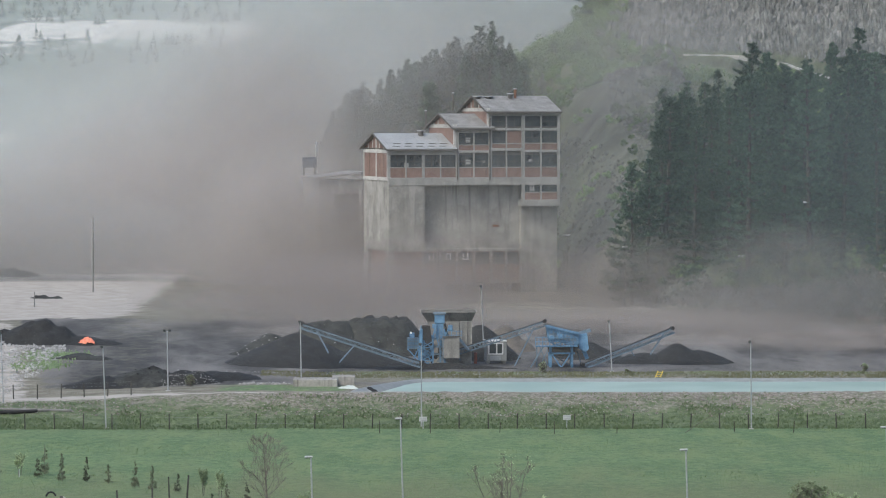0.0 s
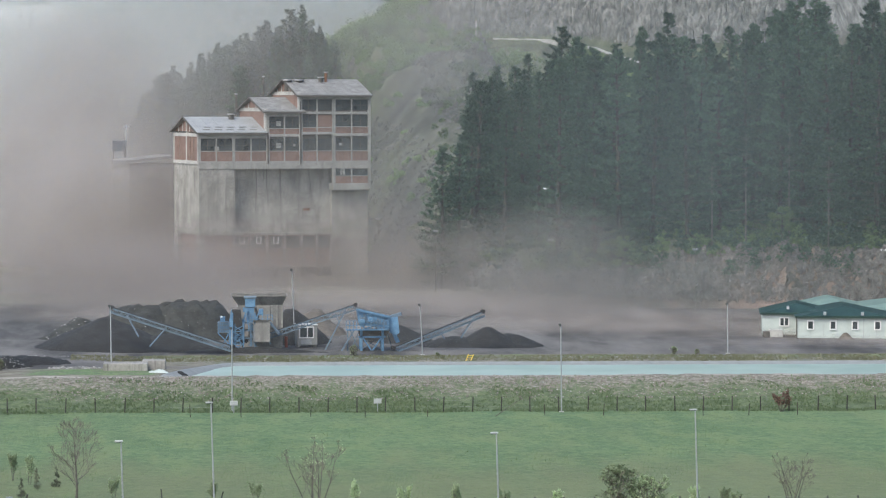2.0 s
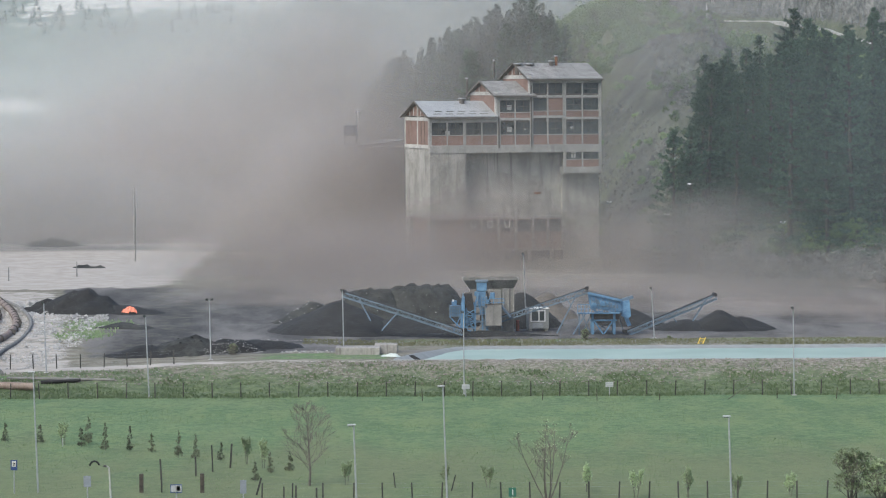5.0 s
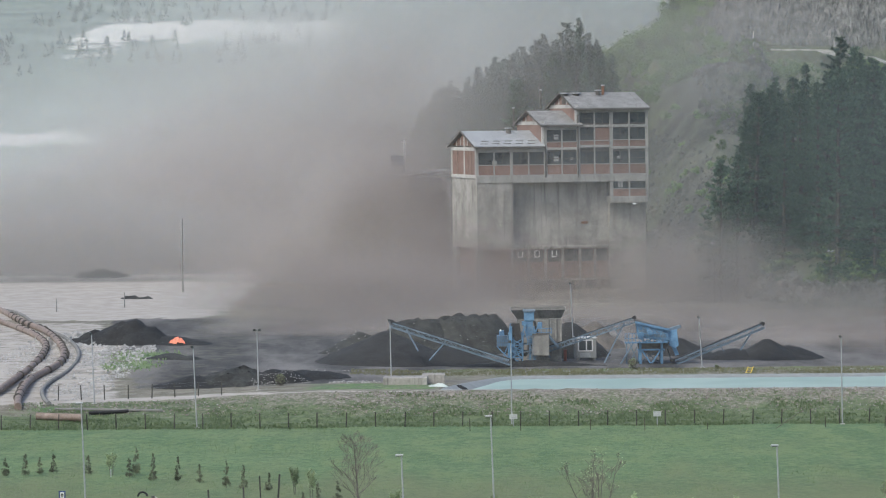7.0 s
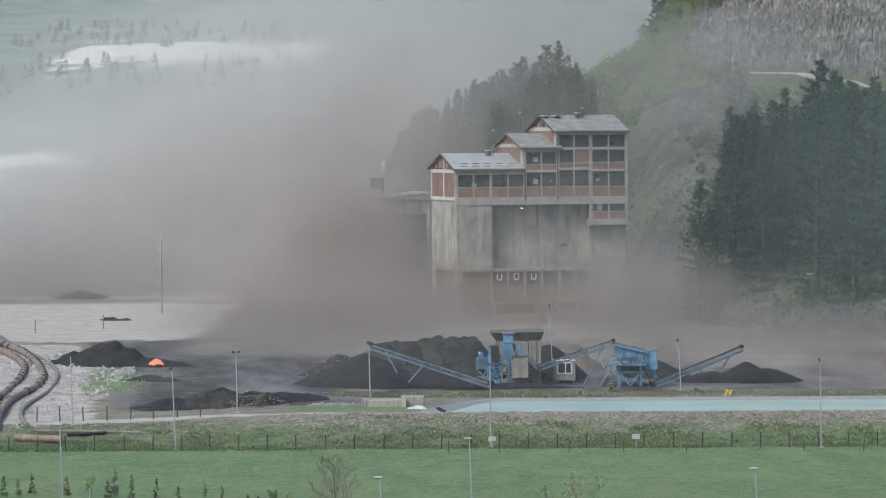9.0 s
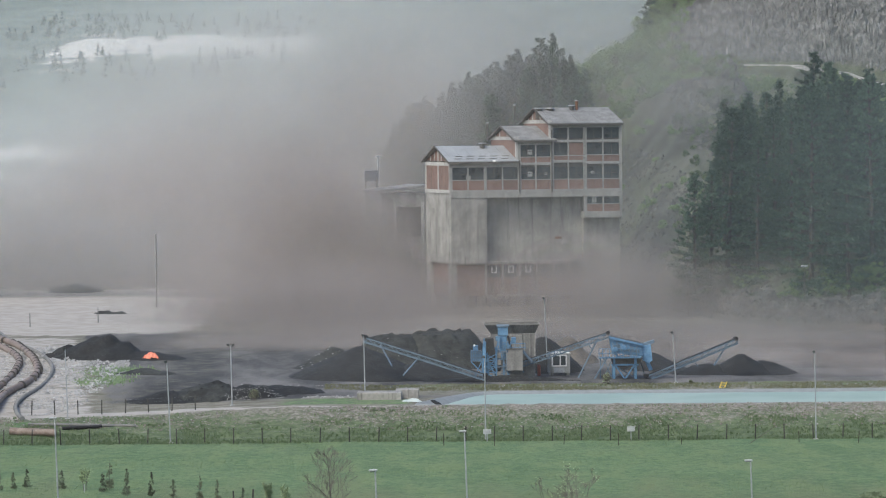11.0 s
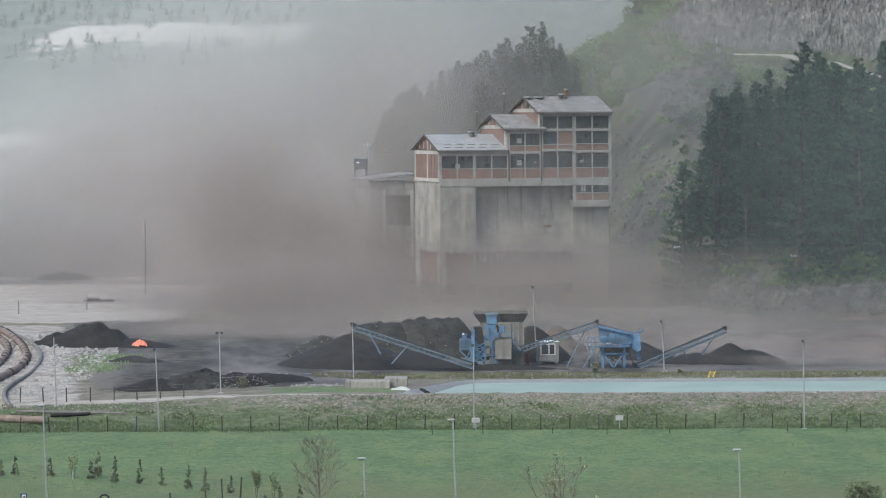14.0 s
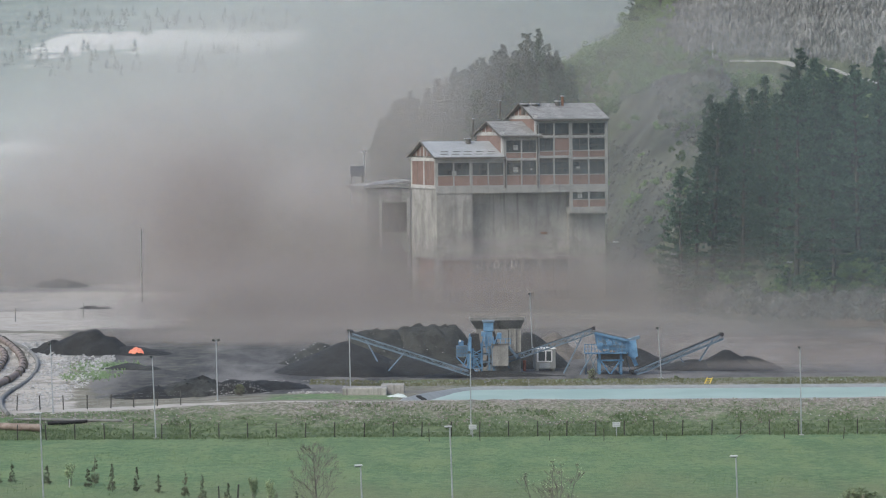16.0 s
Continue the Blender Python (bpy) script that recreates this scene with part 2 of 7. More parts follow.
def ground_mat():
    """Earth mixed with grass, coal dust and pale gravel, as the sheet's zone attribute says."""
    m, t, bsdf, out = node_mat("ground_earth")
    vec = place(t)
    at = t.nodes.new("ShaderNodeAttribute")
    at.attribute_name = "zone"
    sep = t.nodes.new("ShaderNodeSeparateColor")
    t.links.new(at.outputs["Color"], sep.inputs[0])
    big, mid, fine = noise_tex(t, vec, 0.045, 4.0), noise_tex(t, vec, 0.5, 6.0), noise_tex(t, vec, 3.5, 5.0, 0.7)
    streak = noise_tex(t, vec, 0.16, 5.0, 0.6, (1.0, 0.22, 1.0))
    earth = mix(t, smooth(t, mid, 0.35, 0.65), (0.12, 0.115, 0.085), (0.215, 0.2, 0.16))
    earth = mix(t, smooth(t, fine, 0.55, 0.72), earth, (0.3, 0.285, 0.26))
    grass = mix(t, smooth(t, big, 0.35, 0.65), (0.078, 0.142, 0.062), (0.110, 0.180, 0.079))
    grass = mix(t, math_node(t, "MULTIPLY", smooth(t, streak, 0.42, 0.72), 0.6), grass, (0.151, 0.180, 0.089))
    grass = mix(t, math_node(t, "MULTIPLY", smooth(t, fine, 0.45, 0.7), 0.55), grass, (0.069, 0.123, 0.054))
    tuft = noise_tex(t, vec, 1.3, 5.0, 0.7)
    grass = mix(t, math_node(t, "MULTIPLY", smooth(t, tuft, 0.5, 0.62), 0.75), grass, (0.151, 0.219, 0.100))
    grass = mix(t, math_node(t, "MULTIPLY", smooth(t, tuft, 0.48, 0.38), 0.7), grass, (0.050, 0.095, 0.041))
    patch, wisp = noise_tex(t, vec, 0.3, 6.0, 0.65, (1.0, 0.35, 1.0)), noise_tex(t, vec, 2.2, 6.0, 0.75, (1.0, 0.3, 1.0))
    grass = mix(t, math_node(t, "MULTIPLY", smooth(t, patch, 0.48, 0.62), 0.75), grass, (0.151, 0.204, 0.089))
    grass = mix(t, math_node(t, "MULTIPLY", smooth(t, wisp, 0.48, 0.35), 0.6), grass, (0.046, 0.085, 0.036))
    grass = mix(t, math_node(t, "MULTIPLY", smooth(t, wisp, 0.54, 0.66), 0.55), grass, (0.160, 0.228, 0.100))
    grass = mix(t, math_node(t, "MULTIPLY", smooth(t, patch, 0.47, 0.36), 0.5), grass, (0.062, 0.114, 0.048))
    sp = t.nodes.new("ShaderNodeSeparateXYZ")
    t.links.new(vec, sp.inputs[0])
    grass = mix(t, math_node(t, "MULTIPLY", smooth(t, mid, 0.47, 0.62), 0.45), grass, (0.138, 0.199, 0.085))
    dry = math_node(t, "ADD", smooth(t, sp.outputs[1], 312, 260), math_node(t, "MULTIPLY", math_node(t, "SUBTRACT", streak, 0.5), 1.6))
    grass = mix(t, math_node(t, "MULTIPLY", smooth(t, dry, 0.3, 1.1), 0.6), grass, mix(t, tuft, (0.1, 0.112, 0.052), (0.165, 0.176, 0.092)))
    # the far valley side is wooded, with haze mixed into its bluish tones
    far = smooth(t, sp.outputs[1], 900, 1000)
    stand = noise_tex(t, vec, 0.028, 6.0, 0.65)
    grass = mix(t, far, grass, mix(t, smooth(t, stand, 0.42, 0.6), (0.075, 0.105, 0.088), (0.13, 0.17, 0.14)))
    coal = mix(t, smooth(t, streak, 0.35, 0.7), (0.035, 0.035, 0.035), (0.17, 0.162, 0.155))
    coal = mix(t, smooth(t, fine, 0.6, 0.75), coal, (0.1, 0.095, 0.09))
    pale = mix(t, smooth(t, mid, 0.35, 0.65), (0.32, 0.296, 0.265), (0.4, 0.372, 0.338))

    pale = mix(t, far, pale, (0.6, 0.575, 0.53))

    def edge(ch, lo=0.35, hi=0.65):
        v = math_node(t, "ADD", sep.outputs[ch], math_node(t, "MULTIPLY", math_node(t, "SUBTRACT", mid, 0.5), 0.9))
        v = math_node(t, "ADD", v, math_node(t, "MULTIPLY", math_node(t, "MULTIPLY", math_node(t, "SUBTRACT", stand, 0.5), far), 1.7 if ch == 2 else -1.7))
        return smooth(t, v, lo, hi)

    col = mix(t, edge(0), earth, coal)
    col = mix(t, edge(2), col, pale)
    col = mix(t, edge(1), col, grass)
    # the stony, weedy bank
    grit = noise_tex(t, vec, 2.4, 7.0, 0.75)
    weedy = mix(t, smooth(t, tuft, 0.38, 0.62), (0.06, 0.088, 0.042), (0.115, 0.15, 0.075))
    stony = mix(t, smooth(t, grit, 0.4, 0.62), (0.13, 0.112, 0.093), (0.29, 0.262, 0.232))
    k = math_node(t, "ADD", math_node(t, "MULTIPLY", sp.outputs[2], 0.14), math_node(t, "ADD", math_node(t, "MULTIPLY", grit, 0.6), math_node(t, "MULTIPLY", mid, 0.45)))
    bank = mix(t, smooth(t, k, 0.61, 0.9), weedy, stony)
    col = mix(t, smooth(t, math_node(t, "ADD", at.outputs["Alpha"], math_node(t, "MULTIPLY", math_node(t, "SUBTRACT", tuft, 0.5), 0.6)), 0.35, 0.65), col, bank)
    t.links.new(col, bsdf.inputs["Base Color"])
    bsdf.inputs["Roughness"].default_value = 0.95
    bumped(t, bsdf, math_node(t, "ADD", fine, mid), 0.5, 0.16)
    return m


def rock_mat():
    m, t, bsdf, out = node_mat("hillside_rock")
    vec = place(t)
    at = t.nodes.new("ShaderNodeAttribute")
    at.attribute_name = "zone"
    sep = t.nodes.new("ShaderNodeSeparateColor")
    t.links.new(at.outputs["Color"], sep.inputs[0])
    a, b = noise_tex(t, vec, 0.05, 8.0, 0.6), noise_tex(t, vec, 0.7, 9.0, 0.75, (1.0, 1.0, 0.5))
    # gullies running down the scree, and near upright joints in the quarried wall
    turn = t.nodes.new("ShaderNodeMapping")
    turn.inputs["Rotation"].default_value = (0, radians(-38), 0)
    t.links.new(vec, turn.inputs[0])
    run = noise_tex(t, turn.outputs[0], 0.55, 7.0, 0.62, (1.0, 0.15, 0.1))
    turn = t.nodes.new("ShaderNodeMapping")
    turn.inputs["Rotation"].default_value = (0, radians(14), 0)
    t.links.new(vec, turn.inputs[0])
    joint = noise_tex(t, turn.outputs[0], 1.5, 8.0, 0.72, (1.0, 0.15, 0.22))
    sz = t.nodes.new("ShaderNodeSeparateXYZ")
    t.links.new(vec, sz.inputs[0])
    lines = mix(t, smooth(t, sz.outputs[2], 36.0, 40.0), run, joint)
    b = mix(t, 0.3, lines, b)
    # fresh pale stone in the quarried wall, weathered dark stone below it
    high = smooth(t, sz.outputs[2], 37.0, 41.0)
    rock = mix(t, smooth(t, b, 0.36, 0.64), mix(t, high, (0.045, 0.045, 0.038), (0.075, 0.075, 0.072)), mix(t, high, (0.12, 0.115, 0.1), (0.27, 0.265, 0.26)))
    rock = mix(t, math_node(t, "MULTIPLY", sep.outputs[0], smooth(t, a, 0.35, 0.6)), rock, mix(t, b, (0.15, 0.1, 0.08), (0.3, 0.22, 0.18)))
    green = mix(t, smooth(t, a, 0.35, 0.65), (0.075, 0.085, 0.048), (0.122, 0.135, 0.076))
    green = mix(t, math_node(t, "MULTIPLY", smooth(t, lines, 0.52, 0.36), 0.65), green, (0.04, 0.043, 0.03))
    green = mix(t, math_node(t, "MULTIPLY", smooth(t, lines, 0.54, 0.66), 0.6), green, (0.15, 0.148, 0.118))
    k = math_node(t, "ADD", sep.outputs[1], math_node(t, "MULTIPLY", math_node(t, "SUBTRACT", a, 0.5), 1.3))
    col = mix(t, smooth(t, k, 0.2, 0.85), rock, green)
    col = mix(t, smooth(t, sep.outputs[2], 0.4, 0.6), col, (0.58, 0.57, 0.55))
    t.links.new(col, bsdf.inputs["Base Color"])
    bsdf.inputs["Roughness"].default_value = 0.95
    bumped(t, bsdf, math_node(t, "ADD", b, a), 0.8, 0.8)
    return m


def water_mat():
    m, t, bsdf, out = node_mat("milky_water")
    vec = place(t)
    n = noise_tex(t, vec, 0.12, 3.0)
    t.links.new(mix(t, smooth(t, n, 0.35, 0.65), (0.26, 0.35, 0.305), (0.32, 0.41, 0.36)), bsdf.inputs["Base Color"])
    bsdf.inputs["Roughness"].default_value = 0.45
    bumped(t, bsdf, noise_tex(t, vec, 2.2, 4.0, 0.6, (0.5, 1.5, 1.0)), 0.25, 0.05)
    return m


def dust_mat(name, thick, lo, hi, col=(0.42, 0.385, 0.36), grain=0.06):
    """Airborne dust: thinning to nothing at the rim of its puff, denser in billows."""
    m, t, bsdf, out = node_mat(name)
    t.nodes.remove(bsdf)
    o = coords(t)
    ln = t.nodes.new("ShaderNodeVectorMath")
    ln.operation = "LENGTH"
    flat = t.nodes.new("ShaderNodeMapping")
    flat.inputs["Scale"].default_value = (1, 0, 1)
    t.links.new(o, flat.inputs[0])
    t.links.new(flat.outputs[0], ln.inputs[0])
    info = t.nodes.new("ShaderNodeObjectInfo")
    shift = t.nodes.new("ShaderNodeVectorMath")
    shift.operation = "MULTIPLY_ADD"
    t.links.new(info.outputs["Random"], shift.inputs[0])
    shift.inputs[1].default_value = (40.0, 23.0, 31.0)
    t.links.new(o, shift.inputs[2])
    big, small = noise_tex(t, shift.outputs[0], 1.1, 2.0, 0.45), noise_tex(t, shift.outputs[0], 3.0, 5.0, 0.48)
    fall = math_node(t, "SUBTRACT", 1.0, smooth(t, ln.outputs["Value"], 0.3, 0.99))
    bil = math_node(t, "ADD", math_node(t, "MULTIPLY", big, 0.6), math_node(t, "MULTIPLY", small, 0.4))
    dens = math_node(t, "MULTIPLY", math_node(t, "MULTIPLY", fall, smooth(t, bil, lo, hi)), thick, True)
    d1, d2, half, mx, tr = (t.nodes.new("ShaderNode" + k) for k in ("BsdfDiffuse", "BsdfTranslucent", "MixShader", "MixShader", "BsdfTransparent"))
    tone = mix(t, smooth(t, bil, 0.3, 0.7), tuple(c * (1 - grain) for c in col), tuple(c * (1 + grain) for c in col))
    t.links.new(tone, d1.inputs[0])
    t.links.new(tone, d2.inputs[0])
    half.inputs[0].default_value = 0.5
    t.links.new(d1.outputs[0], half.inputs[1])
    t.links.new(d2.outputs[0], half.inputs[2])
    t.links.new(dens, mx.inputs[0])
    t.links.new(tr.outputs[0], mx.inputs[1])
    t.links.new(half.outputs[0], mx.inputs[2])
    t.links.new(mx.outputs[0], out.inputs[0])
    return m


GROUND, ROCK, WATER = ground_mat(), rock_mat(), water_mat()
BROWN_DUST = dust_mat("brown_dust", 0.22, 0.1, 0.55, (0.405, 0.368, 0.347), 0.03)
PLUME_DUST = dust_mat("plume_dust", 0.22, 0.1, 0.55, (0.53, 0.498, 0.474), 0.03)
GREY_DUST = dust_mat("grey_dust", 0.22, 0.05, 0.5, (0.46, 0.455, 0.44), 0.03)
PALE_DUST = dust_mat("pale_dust", 0.2, 0.05, 0.45, (0.65, 0.64, 0.615), 0.03)
VALLEY_HAZE = dust_mat("valley_haze", 0.22, 0.0, 0.35, (0.725, 0.745, 0.725), 0.02)
WOOD_HAZE = dust_mat("wood_haze", 0.11, 0.0, 0.4, (0.37, 0.44, 0.44), 0.02)
THIN_HAZE = dust_mat("thin_haze", 0.07, 0.0, 0.4, (0.5, 0.5, 0.48), 0.02)
scene.cycles.transparent_max_bounces = 64


# ---- mesh tools ----
def mesh_of(name, bm, *mats, shade=False):
    me = bpy.data.meshes.new(name)
    bm.to_mesh(me)
    bm.free()
    for m in mats:
        me.materials.append(m)
    if shade:
        me.polygons.foreach_set("use_smooth", [True] * len(me.polygons))
    return me


def part(name, bm, material, parent, label="", shade=False):
    ob = new(name, mesh_of(name, bm, material, shade=shade))
    ob.parent = parent
    return tagged(ob, label)


def thing(name, x, y, z, label, category, group="", kind="", turn=0.0):
    ob = new(name)
    ob.matrix_basis = pose(x, y, z, 0, 0, turn)
    return tagged(ob, label, category, group, kind)


def box(bm, lo, hi, bevel=0.0, turn=None):
    c, s = (Vector(lo) + Vector(hi)) / 2, Vector(hi) - Vector(lo)
    m = Matrix.Translation(c) @ Matrix.Diagonal((*s, 1))
    g = bmesh.ops.create_cube(bm, size=1, matrix=turn @ m if turn else m)
    if bevel:
        es = list({e for v in g["verts"] for e in v.link_edges})
        bmesh.ops.bevel(bm, geom=es, offset=bevel, segments=1, affect="EDGES")
    return bm


def one_box(lo, hi, bevel=0.0):
    return box(bmesh.new(), lo, hi, bevel)


def bar(bm, a, b, r=0.05, r2=None, sides=6):
    """A round bar from a to b."""
    a, b = Vector(a), Vector(b)
    r2 = r if r2 is None else r2
    d = (b - a).normalized()
    e = d.cross(Vector((0, 1, 0)) if abs(d.y) < 0.9 else Vector((1, 0, 0))).normalized()
    f = d.cross(e)
    turns = [(math.cos(6.2832 * k / sides), math.sin(6.2832 * k / sides)) for k in range(sides)]
    lo = [bm.verts.new(a + e * (c * r) + f * (s * r)) for c, s in turns]
    hi = [bm.verts.new(b + e * (c * r2) + f * (s * r2)) for c, s in turns]
    bm.faces.new(lo[::-1]), bm.faces.new(hi)
    for k in range(sides):
        j = (k + 1) % sides
        bm.faces.new((lo[k], lo[j], hi[j], hi[k]))
    return bm


def beam(bm, a, b, w=0.15, h=0.2):
    """A square bar from a to b, its height h kept upright."""
    a, b = Vector(a), Vector(b)
    d = (b - a).normalized()
    side = d.cross(Vector((0, 0, 1)))
    side = side.normalized() if side.length > 1e-3 else Vector((1, 0, 0))
    up = side.cross(d)
    vs = [bm.verts.new(p + side * (w / 2 * i) + up * (h / 2 * j)) for p in (a, b) for i, j in ((-1, -1), (1, -1), (1, 1), (-1, 1))]
    for q in ((0, 1, 2, 3), (7, 6, 5, 4), (0, 4, 5, 1), (1, 5, 6, 2), (2, 6, 7, 3), (3, 7, 4, 0)):
        bm.faces.new([vs[i] for i in q])
    return bm


def prism(bm, outline, y0, y1):
    """A solid with the outline [(x, z)], from y0 to y1."""
    a, b = [bm.verts.new((x, y0, z)) for x, z in outline], [bm.verts.new((x, y1, z)) for x, z in outline]
    bm.faces.new(a)
    bm.faces.new(b[::-1])
    for i in range(len(a)):
        j = (i + 1) % len(a)
        bm.faces.new((a[j], a[i], b[i], b[j]))
    bmesh.ops.recalc_face_normals(bm, faces=bm.faces[:])
    return bm


def grid_noise(x, y, scale, seed=0.0):
    """Smooth noise from -1 to 1 on arrays."""
    out = np.empty(x.size)
    for i, (a, b) in enumerate(zip(x.ravel(), y.ravel())):
        out[i] = noise.fractal(Vector((a * scale + seed, b * scale - seed, seed)), 1.0, 2.0, 4)
    return out.reshape(x.shape)


def smoothstep(v, lo, hi):
    k = np.clip((v - lo) / (hi - lo), 0, 1)
    return k * k * (3 - 2 * k)


# ---- the lie of the land ----
def foot(x):
    """How far off the hills begin."""
    return np.interp(x, [-400, -60, -30, -10, 10, 24, 31, 36, 42, 80, 160], [1500, 900, 790, 660, 585, 545, 505, 478, 461, 441, 425])


def crest(x):
    return np.interp(x, [-60, -25, -17, -11, 0, 10, 20, 26, 31, 36, 44, 55, 80, 140, 400], [0, 0, 4, 14, 23, 28, 31, 34.6, 37.2, 39.5, 46, 54, 63, 74, 90])


def bench_drop(x):
    """How far the bench road has come down from its highest point."""
    return np.interp(x, [46, 54, 57, 63, 68, 80, 100], [0.3, 0.5, 1.1, 2.0, 3.8, 6.0, 7.0])


def hill(x, y):
    """The height of the hillside with its cut foot, bench road and quarry wall."""
    d = y - foot(x)
    cut = smoothstep(x, 26, 40)
    plain = np.interp(d, [0, 25, 80, 115, 160, 400], [2.2, 9, 26, 37, 44, 90])
    quarry = np.interp(d, [0, 5, 9, 60, 100, 150, 153, 156.5, 166, 170, 176, 184, 190, 198, 400],
                       [2.2, 7, 9, 16, 23, 34.5, 35.8, 38.4, 38.4, 40, 46, 48, 56, 62, 100])
    quarry = quarry - (1 - np.interp(x, [28, 50, 62], [0.45, 0.55, 1.0])) * 6.8 * smoothstep(d, 0, 9) * (1 - smoothstep(d, 30, 70))
    quarry = quarry - bench_drop(x) * smoothstep(d, 90, 140) * (1 - smoothstep(d, 160, 176))
    z = plain * (1 - cut) + quarry * cut
    # the rocky spur that ends the bench
    z = z + np.interp(x, [31, 34, 39, 43.5, 46.5], [0, 3.6, 5.2, 6.4, 0]) * np.exp(-((y - 600) / 8) ** 2)
    return np.where(d > 0, np.minimum(z, crest(x) + 0.03 * np.minimum(d, 150) - 0.06 * np.maximum(d - 190, 0) * (x < 60)), 2.2)


def pond_mask(x, y):
    return smoothstep(x - 0.3 * (y - 348) + 1.4, -2.0, 2.0) * smoothstep(y, 339.2, 343) * (1 - smoothstep(y, 355.5, 361.8))


def land(x, y):
    x, y = np.asarray(x, float), np.asarray(y, float)
    own = 26.3 * (1 - smoothstep(y, 8, 110))
    top = 2.15 - 0.75 * smoothstep(-x, 12, 36)
    start = 326.0 - 2.0 * smoothstep(-x, 30, 40)
    z = top * smoothstep(y, start, 338.5)
    # the yard falls from the gravel lot towards the machines
    yard = np.interp(x, [-40, -30, -20, -8], [2.65, 2.5, 2.2, 1.85])
    z = z + (yard - top) * smoothstep(y, 345, 372 - 10 * smoothstep(x, -14, -6)) + (2.2 - yard) * np.maximum(smoothstep(y, 395, 420) * (x > -8), smoothstep(y, 374, 384) * smoothstep(x, 44, 56))
    z = z - 1.5 * pond_mask(x, y)
    z = z + own
    far = np.maximum(y - 950, 0)
    z = z + far * 0.075 + 14 * smoothstep(y, 1300, 1500)
    return np.where(y > 420, np.maximum(z, hill(x, y)), z)


TX, TY = np.arange(-70, 130, 0.5), np.arange(200, 520, 0.5)
LEVELS = land(*np.meshgrid(TX, TY))


def height(x, y):
    """The land's height, read off a fine table."""
    a, b = (x + 70) * 2, (y - 200) * 2
    i, j = min(max(int(a), 0), len(TX) - 2), min(max(int(b), 0), len(TY) - 2)
    a, b = a - i, b - j
    q = LEVELS
    return float((q[j, i] * (1 - a) + q[j, i + 1] * a) * (1 - b) + (q[j + 1, i] * (1 - a) + q[j + 1, i + 1] * a) * b)


def axis(*spans):
    out = []
    for a, b, s in spans:
        out += list(np.arange(a, b, s))
    return out


def sheet(name, xs, ys, zf, zone, material):
    """A sheet of land on the net xs by ys, with its zones as a colour attribute."""
    gx, gy = np.meshgrid(xs, ys)
    gz = zf(gx, gy)
    nx, ny = len(xs), len(ys)
    i = np.arange(nx * ny).reshape(ny, nx)
    quads = np.stack([i[:-1, :-1], i[:-1, 1:], i[1:, 1:], i[1:, :-1]], -1).reshape(-1, 4)
    me = bpy.data.meshes.new(name)
    me.from_pydata(np.stack([gx, gy, gz], -1).reshape(-1, 3).tolist(), [], quads.tolist())
    me.polygons.foreach_set("use_smooth", [True] * len(me.polygons))
    layer = me.color_attributes.new("zone", "FLOAT_COLOR", "POINT")
    r, g, b, a = zone(gx, gy, gz)
    layer.data.foreach_set("color", np.stack([r, g, b, a], -1).ravel())
    me.materials.append(material)
    return new(name, me)


wide = [-3600, -2600, -1900, -1400, -1000, -750, -560, -420, -320]
xs = wide + axis((-270, -70, 7)) + axis((-70, 110, 1.0)) + [112, 120, 135, 155, 180, 220, 280, 360, 480, 640, 850, 1150, 1600, 2200, 3000, 3800]
ys = [-900, -500, -250, -120, -60, -30] + axis((-15, 230, 8), (230, 322, 2.0), (322, 374, 0.6), (374, 445, 1.5)) + axis((445, 900, 8)) + [
    930, 970] + axis((1000, 1900, 30)) + [1900, 2000, 2150, 2450, 2800, 3300, 4000, 4900]


def ground_height(x, y):
    small = grid_noise(x, y, 0.09, 3.0) * 0.12 + grid_noise(x, y, 0.6, 9.0) * 0.05
    bank = smoothstep(y, 324, 328) * (1 - smoothstep(y, 338, 341))
    rough = grid_noise(x, y, 0.9, 5.0) * 0.16 * bank
    # the sheet keeps under the hillside's own surface
    z = np.where((y > 420) & (y < 900) & (y > foot(x) - 2), 1.2, land(x, y))
    return z + small * (1 - pond_mask(x, y)) + rough


